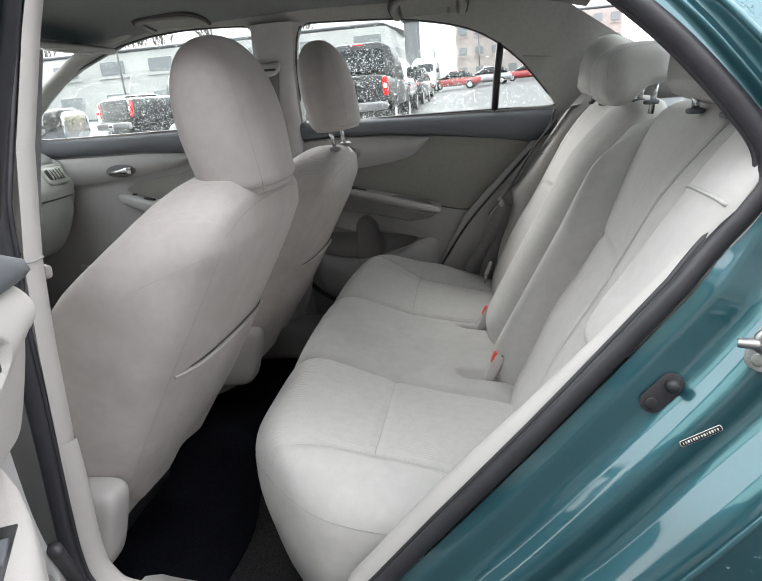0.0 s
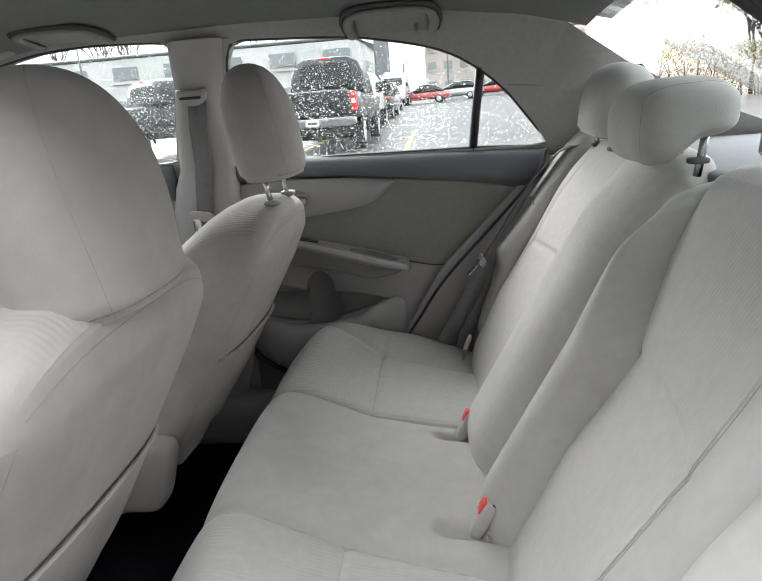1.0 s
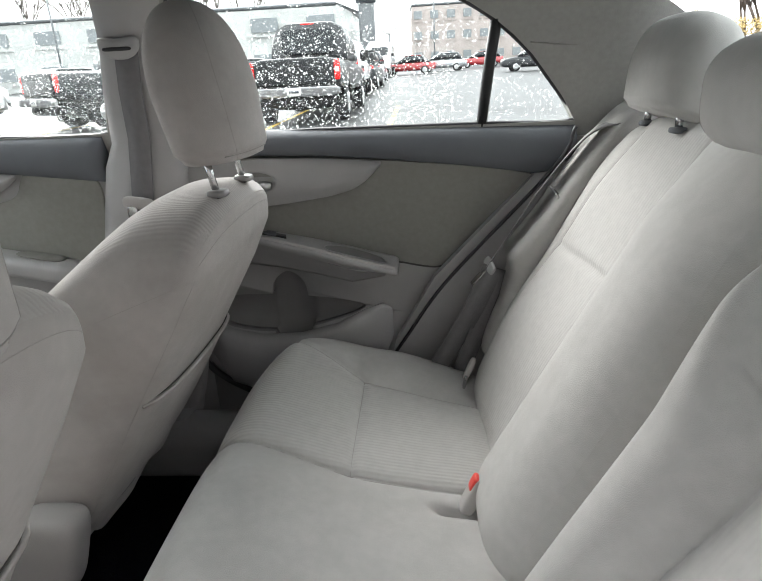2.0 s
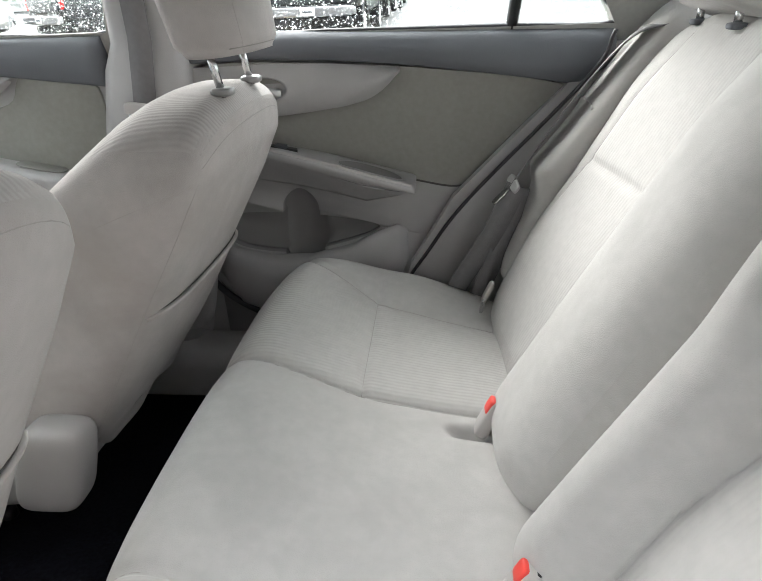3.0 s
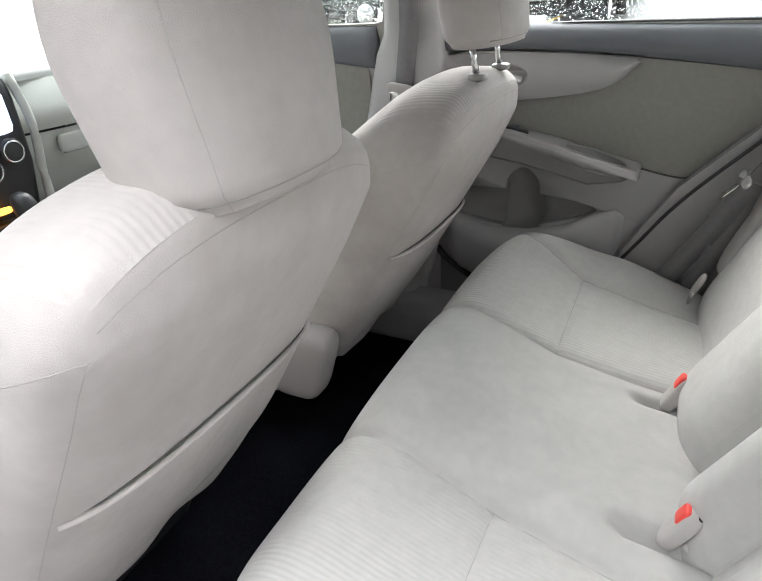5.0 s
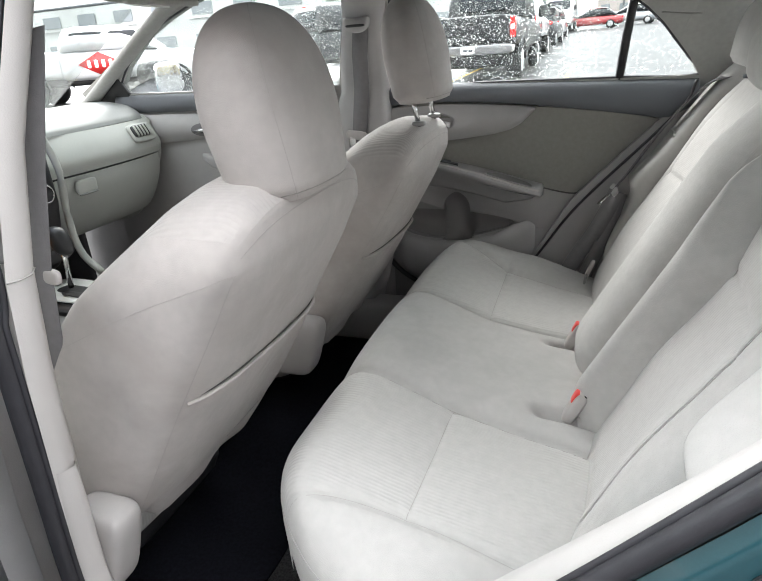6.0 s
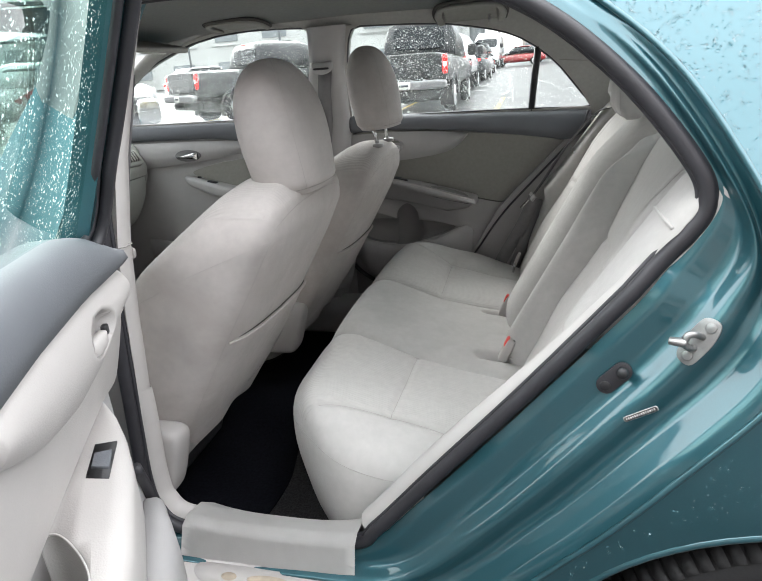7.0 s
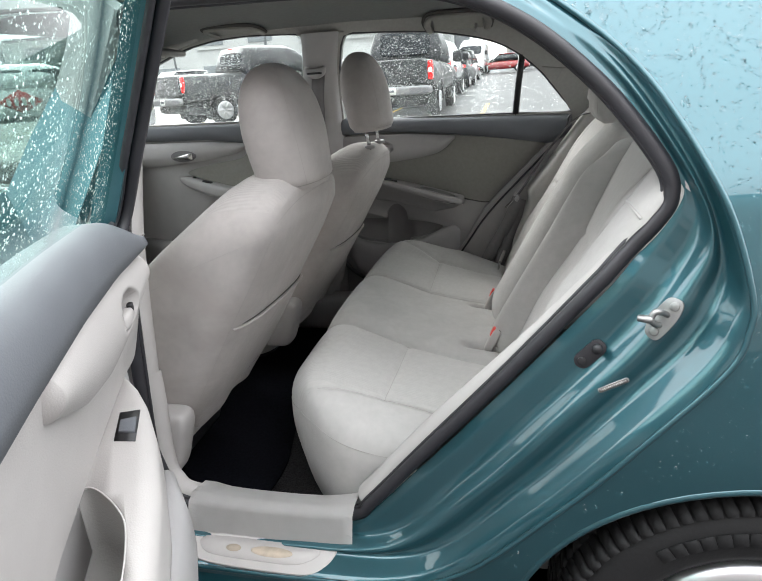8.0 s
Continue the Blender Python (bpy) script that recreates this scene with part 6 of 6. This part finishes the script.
GATE = smooth_outline([(-1.47, 0.065), (-1.30, 0.065), (-1.275, 0.045), (-1.275, -0.045), (-1.30, -0.065), (-1.47, -0.065)], 40)
GATE_SILVER = material("satin_silver_plastic", (0.72, 0.72, 0.71), 0.35, metal=0.35, vary=0.03)
gate = part("gear_gate", plate(GATE, lambda u, v, w: Vector((u, v, 0.622 - 0.06 * (u + 1.36) + w)), 0.004, bevel=0.001), GATE_SILVER, console, "silver gear gate")
part("gate_slot", block((-1.36, 0.0, 0.627), (0.07, 0.028, 0.002), 4, 5, (0, 3.5, 0)), BLACK, gate)
part("gate_slot", block((-1.33, -0.03, 0.628), (0.06, 0.014, 0.002), 4, 5, (0, 3.5, 0)), BLACK, gate)
part("gear_lever", tube([(-1.40, 0.01, 0.62), (-1.395, 0.01, 0.70), (-1.39, 0.01, 0.74)], 0.008, 10), CHROME, console)
part("gear_knob", soft(lambda a, b, c: Vector((-1.39 + a * 0.030 - 0.012 * c, 0.01 + b * 0.024, 0.775 + c * 0.042)), (8, 8, 8), 2.6), BLACK, console, "black gear knob")
brake = thing("parking_brake", "grey parking brake lever between the seats", "hand brake")
part("brake_lever", tube(spline([(-1.05, 0.03, 0.58), (-0.95, 0.03, 0.62), (-0.80, 0.03, 0.66)], 12), 0.016, 10), DARK_TRIM, brake)


# ---- the parking lot outside ----
def ground_z(y):
    return -0.03 + 0.019 * (y + 0.84)


ASPHALT = material("wet_asphalt", (0.066, 0.066, 0.068), 0.42, vary=0.2, scale=3, bump=0.7, bump_scale=40, stain=0.4, stain_scale=0.4, spec=0.13)
YELLOW = material("yellow_road_paint", (0.62, 0.42, 0.05), 0.5, vary=0.15, scale=8, stain=0.4, stain_scale=3)
bm = grid(lambda u, v: Vector((lerp(-400, 400, u), lerp(-300, 500, v), ground_z(lerp(-300, 500, v)))), 16, 16)
tagged(link("ground", bm, ASPHALT), "wet grey asphalt of a parking lot", "asphalt", kind="structure")


def road_line(x0, y0, x1, y1, w=0.11):
    a, b = Vector((x0, y0, 0)), Vector((x1, y1, 0))
    d = (b - a).normalized()
    s = Vector((-d.y, d.x, 0)) * w / 2
    bm = loft([[a - s, a + s], [b - s, b + s]], False)
    for v in bm.verts:
        v.co.z = ground_z(v.co.y) + 0.006
    return tagged(link("parking_line", bm, YELLOW), "worn yellow parking line on asphalt", "road marking", "parking lines", kind="structure")


CAR_BLACK = material("black_car_paint", (0.034, 0.036, 0.039), 0.35, vary=0.05, spec=0.3)
CAR_GREY = material("grey_car_paint", (0.10, 0.11, 0.13), 0.3, metal=0.5, coat=1.0, vary=0.05)
CAR_WHITE = material("white_car_paint", (0.75, 0.76, 0.77), 0.3, coat=1.0, vary=0.03)
CAR_RED = material("red_car_paint", (0.35, 0.02, 0.025), 0.3, coat=1.0, vary=0.04)
CAR_SILVER = material("silver_car_paint", (0.45, 0.46, 0.48), 0.3, metal=0.6, coat=1.0, vary=0.04)
DARK_GLASS = material("dark_car_glass", (0.014, 0.017, 0.02), 0.08, vary=0.05, spec=0.4)
LAMP_RED = material("red_lamp_lens", (0.6, 0.015, 0.015), 0.2, vary=0.1, coat=1.0)
LAMP_RED.node_tree.nodes["Principled BSDF"].inputs["Emission Color"].default_value = (0.8, 0.02, 0.02, 1)
LAMP_RED.node_tree.nodes["Principled BSDF"].inputs["Emission Strength"].default_value = 0.25
AMBER_LENS = material("amber_lens", (0.8, 0.35, 0.03), 0.3)


BUMPER_STEEL = material("dull_bumper_steel", (0.30, 0.30, 0.31), 0.35, metal=0.8, vary=0.08)


def shell(rows, e=4.5, n=20):
    """A vehicle body from sections: rows of x, half width, bottom z, top z, top width ratio."""
    rings = []
    for x, hw, z0, z1, tr in rows:
        r = []
        for k in range(n):
            a = 2 * math.pi * k / n
            c, s = math.cos(a), math.sin(a)
            q = (abs(c) ** e + abs(s) ** e) ** (1 / e)
            z = lerp(z0, z1, (s / q + 1) / 2)
            r.append(Vector((x, hw * c / q * lerp(1.0, tr, max(0.0, s / q)), z)))
        rings.append(r)
    return loft(rings, True, True)


def car_wheel(parent, x, y, r=0.36, w=0.12):
    s = 1 if y > 0 else -1
    wh = part("wheel", disc((x, y - s * w, r), (0, s, 0), r, w * 2, 32, 0.12), TYRE, parent)
    part("rim", disc((x, y + s * (w - 0.02), r), (0, s, 0), r * 0.62, 0.03, 20), ALLOY, wh, "silver alloy rim")
    for k in range(6):
        a = k * math.pi / 3
        part("rim_spoke", block((x + r * 0.36 * math.cos(a), y + s * (w + 0.012), r + r * 0.36 * math.sin(a)), (r * 0.24, 0.012, 0.03), 5, 2, (0, -math.degrees(a), 0)), ALLOY, wh)
    return wh


def pickup(name, label, paint, at, rz, roof=1.98):
    """A crew-cab pickup, tail at x = 0, nose towards +x."""
    t = thing(name, label, "pickup truck", "parked vehicles", at, rz)
    part("chassis", block((2.9, 0, 0.62), (2.75, 0.80, 0.12), 8, 5), BLACK, t)
    part("bed", shell([(0.02, 0.98, 0.72, 1.36, 0.98), (0.06, 1.0, 0.66, 1.38, 0.98), (0.8, 1.01, 0.70, 1.38, 0.98), (1.98, 1.01, 0.66, 1.38, 0.98)], 8), paint, t, "truck bed")
    part("cab", shell([(2.0, 0.99, 0.62, 1.36, 0.97), (2.1, 1.0, 0.6, 1.38, 0.97), (4.0, 1.0, 0.6, 1.36, 0.97), (4.3, 1.0, 0.6, 1.30, 0.97), (5.6, 0.98, 0.6, 1.22, 0.95), (5.8, 0.92, 0.62, 1.12, 0.92)], 8), paint, t, "cab and bonnet")
    part("cab_roof", shell([(2.03, 0.93, 1.30, 1.60, 0.93), (2.16, 0.93, 1.30, roof - 0.05, 0.80), (2.5, 0.93, 1.30, roof, 0.80), (3.6, 0.93, 1.30, roof - 0.02, 0.80), (3.9, 0.93, 1.30, roof - 0.12, 0.82), (4.45, 0.93, 1.28, 1.38, 0.93)], 7), paint, t)
    part("rear_window", block((2.075, 0, (roof + 1.32) / 2), (0.02, 0.66, (roof - 1.66) / 2), 7, 5, (0, 12, 0)), DARK_GLASS, t)
    for s in (-1, 1):
        part("side_window", block((2.75, s * 0.865, 1.64), (0.42, 0.03, 0.15), 7, 5, (s * 16, 0, 0)), DARK_GLASS, t)
        part("side_window", block((3.65, s * 0.865, 1.63), (0.38, 0.03, 0.15), 6, 5, (s * 16, 0, 0)), DARK_GLASS, t)
        lamp = part("tail_lamp", block((0.03, s * 0.93, 1.12), (0.05, 0.065, 0.21), 5, 6), LAMP_RED, t, "red tail lamp")
        part("lamp_insert", block((-0.015, s * 0.93, 1.12), (0.012, 0.045, 0.05), 5, 4), WHITE_LABEL, lamp)
        car_wheel(t, 1.15, s * 0.88, 0.40)
        car_wheel(t, 4.75, s * 0.88, 0.40)
        part("wheel_arch", tube([(1.15 + 0.50 * math.cos(a), s * 1.0, 0.42 + 0.48 * math.sin(a)) for a in [math.pi * k / 12 for k in range(13)]], 0.035, 8), BLACK, t)
        part("wheel_arch", tube([(4.75 + 0.50 * math.cos(a), s * 1.0, 0.42 + 0.48 * math.sin(a)) for a in [math.pi * k / 12 for k in range(13)]], 0.035, 8), BLACK, t)
        mir = part("side_mirror", block((4.0, s * 1.17, 1.46), (0.06, 0.12, 0.15), 4, 5), BLACK, t)
        part("mud_flap", block((0.72, s * 0.86, 0.38), (0.01, 0.16, 0.20), 8, 3), BLACK, t)
    part("tailgate", block((-0.005, 0, 1.10), (0.025, 0.84, 0.26), 9, 6), paint, t, "tailgate with a pressed panel")
    part("tailgate_panel", block((-0.026, 0, 1.10), (0.012, 0.62, 0.10), 7, 5), paint, t)
    part("tailgate_handle", block((-0.042, 0, 1.24), (0.012, 0.11, 0.03), 5, 4), BLACK, t)
    bump = part("rear_bumper", block((-0.10, 0, 0.70), (0.09, 0.98, 0.10), 6, 8), BUMPER_STEEL, t, "steel rear bumper")
    part("rear_axle", block((1.0, 0, 0.42), (0.30, 0.78, 0.14), 4, 5), BLACK, t)
    part("under_shield", block((0.12, 0, 0.50), (0.10, 0.86, 0.12), 5, 5), BLACK, t)
    part("bumper_pad", block((-0.10, 0, 0.805), (0.08, 0.80, 0.012), 6, 4), BLACK, bump)
    part("plate", block((-0.196, 0.0, 0.70), (0.006, 0.155, 0.078), 9, 3), WHITE_LABEL, bump, "white plate with bars")
    part("plate_bar", block((-0.203, 0.0, 0.70), (0.002, 0.11, 0.025), 9, 2), CAR_GREY, bump)
    part("hitch", block((-0.12, 0, 0.52), (0.10, 0.05, 0.05), 6, 3), BLACK, t)
    part("roof_lamp", block((2.10, 0, roof - 0.07), (0.02, 0.16, 0.018), 5, 3), LAMP_RED, t)
    return t


def saloon(name, label, paint, at, rz, length=4.6, roof=1.45, boxy=0.0, category="car"):
    """A parked car or, with boxy near 1, an upright vehicle; nose towards +x, tail at x = 0."""
    t = thing(name, label, category, "parked vehicles", at, rz)
    L = length
    belt = 0.93 + 0.25 * boxy
    part("body", shell([(0.0, 0.78, 0.42, belt - 0.10, 0.95), (0.12, 0.88, 0.32, belt, 0.95), (0.5 * L, 0.91, 0.26, belt, 0.96), (0.80 * L, 0.90, 0.28, belt - 0.08, 0.95), (0.96 * L, 0.82, 0.32, belt - 0.20, 0.92), (L, 0.70, 0.40, belt - 0.30, 0.9)], 6), paint, t)
    a, b = lerp(0.10, 0.02, boxy), lerp(0.72, 0.80, boxy)
    part("cabin", shell([(a * L, 0.80, belt - 0.06, belt + 0.02, 0.9), ((a + lerp(0.14, 0.03, boxy)) * L, 0.80, belt - 0.06, roof - 0.03, 0.82), (0.42 * L, 0.80, belt - 0.06, roof, 0.82), (0.55 * L, 0.80, belt - 0.06, roof - 0.04, 0.82), (b * L, 0.80, belt - 0.06, belt + 0.01, 0.9)], 5), DARK_GLASS, t, "dark windows")
    part("roof", shell([((a + lerp(0.16, 0.03, boxy)) * L, 0.64, roof - 0.06, roof - 0.005, 0.95), (0.42 * L, 0.66, roof - 0.05, roof + 0.02, 0.95), (0.55 * L, 0.64, roof - 0.08, roof - 0.015, 0.95)], 5), paint, t)
    for s in (-1, 1):
        car_wheel(t, 0.19 * L, s * 0.80, 0.33, 0.10)
        car_wheel(t, 0.80 * L, s * 0.80, 0.33, 0.10)
        part("tail_lamp", block((0.03, s * 0.68, belt - 0.13), (0.05, 0.14, 0.07), 4, 4), LAMP_RED, t)
        part("headlamp", block((0.965 * L, s * 0.62, belt - 0.26), (0.06, 0.14, 0.06), 4, 4), WHITE_LABEL, t)
    part("grille", block((L - 0.01, 0, 0.62), (0.02, 0.42, 0.10), 5, 4), BLACK, t)
    return t


def van(name, label, at, rz):
    """A tall white panel van, seen from its nose; nose towards +x."""
    t = thing(name, label, "van", "parked vehicles", at, rz)
    part("body", shell([(0, 0.98, 0.40, 2.45, 0.9), (0.1, 1.0, 0.35, 2.55, 0.9), (3.6, 1.0, 0.35, 2.55, 0.9), (4.2, 1.0, 0.35, 2.25, 0.88), (4.9, 1.0, 0.35, 1.40, 0.92), (5.5, 0.95, 0.38, 1.15, 0.92), (5.7, 0.88, 0.45, 0.95, 0.92)], 7), CAR_WHITE, t)
    part("windscreen", block((4.60, 0, 1.78), (0.03, 0.80, 0.40), 6, 6, (0, -40, 0)), DARK_GLASS, t)
    part("grille", block((5.66, 0, 0.80), (0.03, 0.55, 0.16), 5, 5), BLACK, t)
    part("bumper", block((5.66, 0, 0.50), (0.06, 0.90, 0.10), 5, 5), BLACK, t)
    for s in (-1, 1):
        car_wheel(t, 1.1, s * 0.88, 0.34, 0.10)
        car_wheel(t, 4.7, s * 0.88, 0.34, 0.10)
        part("headlamp", block((5.58, s * 0.72, 1.0), (0.05, 0.12, 0.10), 4, 4), WHITE_LABEL, t)
        part("side_mirror", block((4.75, s * 1.15, 1.55), (0.05, 0.10, 0.16), 4, 4), BLACK, t)
    return t


def gz(x, y):
    return (x, y, ground_z(y))


# the row that faces away behind the lane
first_truck = pickup("pickup_truck", "black pickup with red tail lamps and steel bumper", CAR_BLACK, gz(-2.75, 12.5), 90, 2.25)
pickup("pickup_truck_dark", "dark grey pickup parked beside yellow lines", CAR_BLACK, gz(-9.3, 13.8), 55, 2.1)
PICK_WHITE = pickup("pickup_truck_white", "white pickup with a red panel on its side", CAR_WHITE, gz(-15.4, 11.2), 30, 1.95)
RED_SIGN = material("red_sign_paint", (0.65, 0.03, 0.03), 0.4)
sg = plate([(-0.55, 0.0), (0.0, 0.34), (0.55, 0.0), (0.0, -0.34)], lambda u, v, w: Vector((3.0 + u, -1.015 - w, 1.02 + v * 0.85)), 0.006)
panel_sign = part("side_panel", sg, RED_SIGN, PICK_WHITE, "red diamond panel with white bars")
for k in range(4):
    part("panel_bar", block((2.72 + 0.18 * k, -1.026, 1.02), (0.05, 0.003, 0.10), 6, 2), WHITE_LABEL, panel_sign)
pickup("pickup_truck", "white pickup with black mirrors beside the lane", CAR_WHITE, gz(-3.05, 19.4), 90, 2.05)
saloon("parked_car", "dark parked car in the row", CAR_BLACK, gz(-3.0, 27.5), 88, 4.7, 1.75, 0.7)
saloon("parked_car", "silver parked car in the row", CAR_SILVER, gz(-3.2, 35.0), 88, 4.7, 1.75, 0.7)
saloon("parked_car", "white parked car in the row", CAR_WHITE, gz(-7.4, 22.5), 80, 4.7, 1.6, 0.4)
saloon("parked_car", "grey parked car in the row", CAR_GREY, gz(-5.0, 24.5), 86, 4.7, 1.7, 0.6)
saloon("parked_car", "silver parked car behind the trucks", CAR_SILVER, gz(-11.0, 24.5), 75, 4.7, 1.65, 0.5)
saloon("parked_car", "white parked car behind the trucks", CAR_WHITE, gz(-16.5, 25.0), 70, 4.7, 1.65, 0.5)
van("panel_van", "tall white panel van facing the camera", gz(-3.15, 51.7), -92)
saloon("parked_car", "red parked car across the lot", CAR_RED, gz(1.2, 52.0), 175, 4.6, 1.5)
saloon("parked_car", "silver parked car across the lot", CAR_SILVER, gz(4.2, 58.0), 170, 4.6, 1.6, 0.4)
saloon("parked_car", "red parked car across the lot", CAR_RED, gz(8.5, 66.0), 175, 4.6, 1.6, 0.5)
saloon("parked_car", "dark parked car across the lot", CAR_BLACK, gz(10.5, 45.0), 178, 4.8, 1.75, 0.6)
saloon("parked_car", "grey parked car across the lot", CAR_GREY, gz(15.5, 46.0), 178, 4.8, 1.75, 0.6)
for k in range(5):
    road_line(-3.35 - 2.9 * k, 11.0 + 0.5 * k, -3.35 - 2.9 * k, 17.5 + 0.5 * k)
road_line(-0.72, 11.0, -0.72, 17.0)
road_line(-16.0, 10.9, -3.35, 9.4)

# buildings along the back
WALL_PALE = material("pale_render_wall", (0.52, 0.53, 0.515), 0.85, vary=0.05, scale=1.5, stain=0.12, stain_scale=0.3, bump=0.2, bump_scale=20)
BRICK = material("brown_brick_wall", (0.46, 0.40, 0.375), 0.85, vary=0.12, scale=4, stain=0.15, stain_scale=0.5, bump=0.2, bump_scale=20)
STEEL = material("dark_steel_post", (0.18, 0.19, 0.20), 0.5, vary=0.08)
WIN_DARK = material("dark_building_glass", (0.22, 0.24, 0.25), 0.2, vary=0.1)


def building(name, label, x0, x1, y, depth, h, mat, rows, cols, band=None, rz=0):
    b = thing(name, label, "building", at=gz((x0 + x1) / 2, y), rz=rz)
    w = (x1 - x0) / 2
    wall = part("wall", block((0, depth / 2, h / 2), (w, depth / 2, h / 2), 40, 3), mat, b, smooth=False)
    part("parapet", block((0, depth / 2, h + 0.15), (w + 0.15, depth / 2 + 0.15, 0.18), 20, 2), band or STEEL, b)
    for r in range(rows):
        for c in range(cols):
            x = lerp(-w, w, (c + 0.5) / cols)
            z = h * (r + 0.55) / rows
            win = part("window", block((x, -0.03, z), (w / cols * 0.50, 0.06, h / rows * 0.20), 20, 2), WIN_DARK, b, smooth=False)
            part("sill", block((x, -0.08, z - h / rows * 0.30), (w / cols * 0.68, 0.08, 0.05), 20, 1), mat, win, smooth=False)
    return b


building("warehouse", "long pale low building across the lot", -75, -6.5, 58, 20, 6.2, WALL_PALE, 2, 13)
# Unseen brick block, added and darkened to cut sky light on the near side.
DARK_BRICK = material("sky_block_brick", (0.22, 0.195, 0.185), 0.85, vary=0.15, scale=4, stain=0.2, stain_scale=0.5, bump=0.2, bump_scale=20)
building("workshop", "unseen long dark brick block added to cut the near sky", -32, 30, -9.5, 12, 8.6, DARK_BRICK, 2, 12, rz=180)
building("brick_building", "brown brick building with rows of windows", -1.5, 22, 92, 15, 8.2, BRICK, 3, 10)
tower = thing("sign_tower", "grey sign pylon beside the building", "sign", at=gz(-5.2, 62))
part("pylon", block((0, 0, 4.2), (0.75, 0.5, 4.2), 12, 4), STEEL, tower)
part("pylon_top", block((0, -0.1, 7.4), (1.0, 0.6, 1.0), 12, 4), CAR_GREY, tower)
disc_sign = thing("round_sign", "round white sign on a pole", "sign", at=gz(-3.0, 60))
part("pole", disc((0, 0, 0), (0, 0, 1), 0.08, 5.0, 12), STEEL, disc_sign)
part("sign_face", disc((0, -0.1, 4.3), (0, -1, 0), 0.8, 0.1, 24), WHITE_LABEL, disc_sign)
for x, y, h in ((-17.0, 40, 9.5), (1.5, 70, 9.0), (-30.0, 50, 10.0)):
    lamp = thing("lamp_post", "thin grey lamp post in the lot", "lamp post", "lamp posts", gz(x, y))
    part("post", tube([(0, 0, 0), (0, 0, h)], lambda f: 0.10 - 0.04 * f, 10), STEEL, lamp)
    part("lamp_head", block((0.4, 0, h), (0.45, 0.15, 0.07), 6, 4), STEEL, lamp)

BARK = material("wet_bark", (0.07, 0.055, 0.045), 0.9, vary=0.2, bump=0.6, bump_scale=40)
LEAF = material("autumn_leaves", (0.36, 0.28, 0.11), 0.8, vary=0.35, scale=2)
BARE = material("bare_twigs", (0.16, 0.14, 0.13), 0.9, vary=0.2)


def tree(at, h, spread, seed, leafy):
    """A trunk with forking limbs and a crown of small leaves or bare twigs."""
    rnd = random.Random(seed)
    t = thing("tree", "leafy autumn tree beyond the lot" if leafy else "bare winter tree beyond the buildings", "tree", "trees", at)
    bm = bmesh.new()
    tips = []

    def limb(p, d, length, r, depth):
        q = p + d * length
        tube([p, p.lerp(q, 0.5) + Vector((rnd.uniform(-1, 1), rnd.uniform(-1, 1), 0)) * length * 0.06, q], lambda f: r * (1 - 0.35 * f), 5, bm=bm)
        if depth == 0:
            tips.append(q)
            return
        for _ in range(3):
            nd = (d + Vector((rnd.uniform(-1, 1), rnd.uniform(-1, 1), rnd.uniform(-0.15, 0.6))) * spread).normalized()
            limb(q, nd, length * rnd.uniform(0.62, 0.8), r * 0.62, depth - 1)

    limb(Vector((0, 0, 0)), Vector((0, 0, 1)), h * 0.32, h * 0.022, 4)
    part("trunk", bm, BARK if leafy else BARE, t)
    if leafy:
        bm = bmesh.new()
        for q in tips:
            for _ in range(14):
                c = q + Vector((rnd.gauss(0, 1), rnd.gauss(0, 1), rnd.gauss(0, 0.8))) * h * 0.045
                a, b = Vector((rnd.gauss(0, 1), rnd.gauss(0, 1), rnd.gauss(0, 1))).normalized() * h * 0.014, Vector((rnd.gauss(0, 1), rnd.gauss(0, 1), rnd.gauss(0, 1))).normalized() * h * 0.012
                bm.faces.new([bm.verts.new(v) for v in (c - a, c - b, c + a, c + b)])
        tagged(part("crown", bm, LEAF, t, smooth=False), kind="stuff")
    return t


for k in range(7):
    tree(gz(-62 + 6.5 * k, 84 + 3 * (k % 3)), 13 + 1.5 * (k % 3), 0.55, 20 + k, False)
for k, (x, y) in enumerate(((13.0, 26), (14.5, 28), (16.5, 25), (19, 29), (24, 16), (28, 9))):
    tree(gz(x, y), 4.4 + 0.7 * (k % 3), 0.6, 40 + k, True)
rnd = random.Random(77)
hedge = thing("hedge", "tangled yellow autumn hedge at the edge of the lot", "hedge", at=gz(8.9, 25.0))
bm = bmesh.new()
for _ in range(70):
    x, y = rnd.uniform(0, 13), rnd.uniform(-0.5, 0.5)
    tube([(x, y, 0), (x + rnd.uniform(-0.2, 0.2), y, 1.0), (x + rnd.uniform(-0.4, 0.4), y, 1.9)], lambda f: 0.025 - 0.015 * f, 5, bm=bm)
part("stems", bm, BARK, hedge)
bm = bmesh.new()
for _ in range(18000):
    x = rnd.uniform(0, 13)
    top = 2.1 + 0.25 * math.sin(x * 1.7) + 0.2 * math.sin(x * 4.1 + 1)
    c = Vector((x, rnd.gauss(0, 0.35), top * rnd.random() ** 0.7))
    a, b = (Vector((rnd.gauss(0, 1), rnd.gauss(0, 1), rnd.gauss(0, 1))).normalized() * r for r in (0.042, 0.034))
    bm.faces.new([bm.verts.new(v) for v in (c - a, c - b, c + a, c + b)])
tagged(part("foliage", bm, LEAF, hedge, smooth=False), kind="stuff")
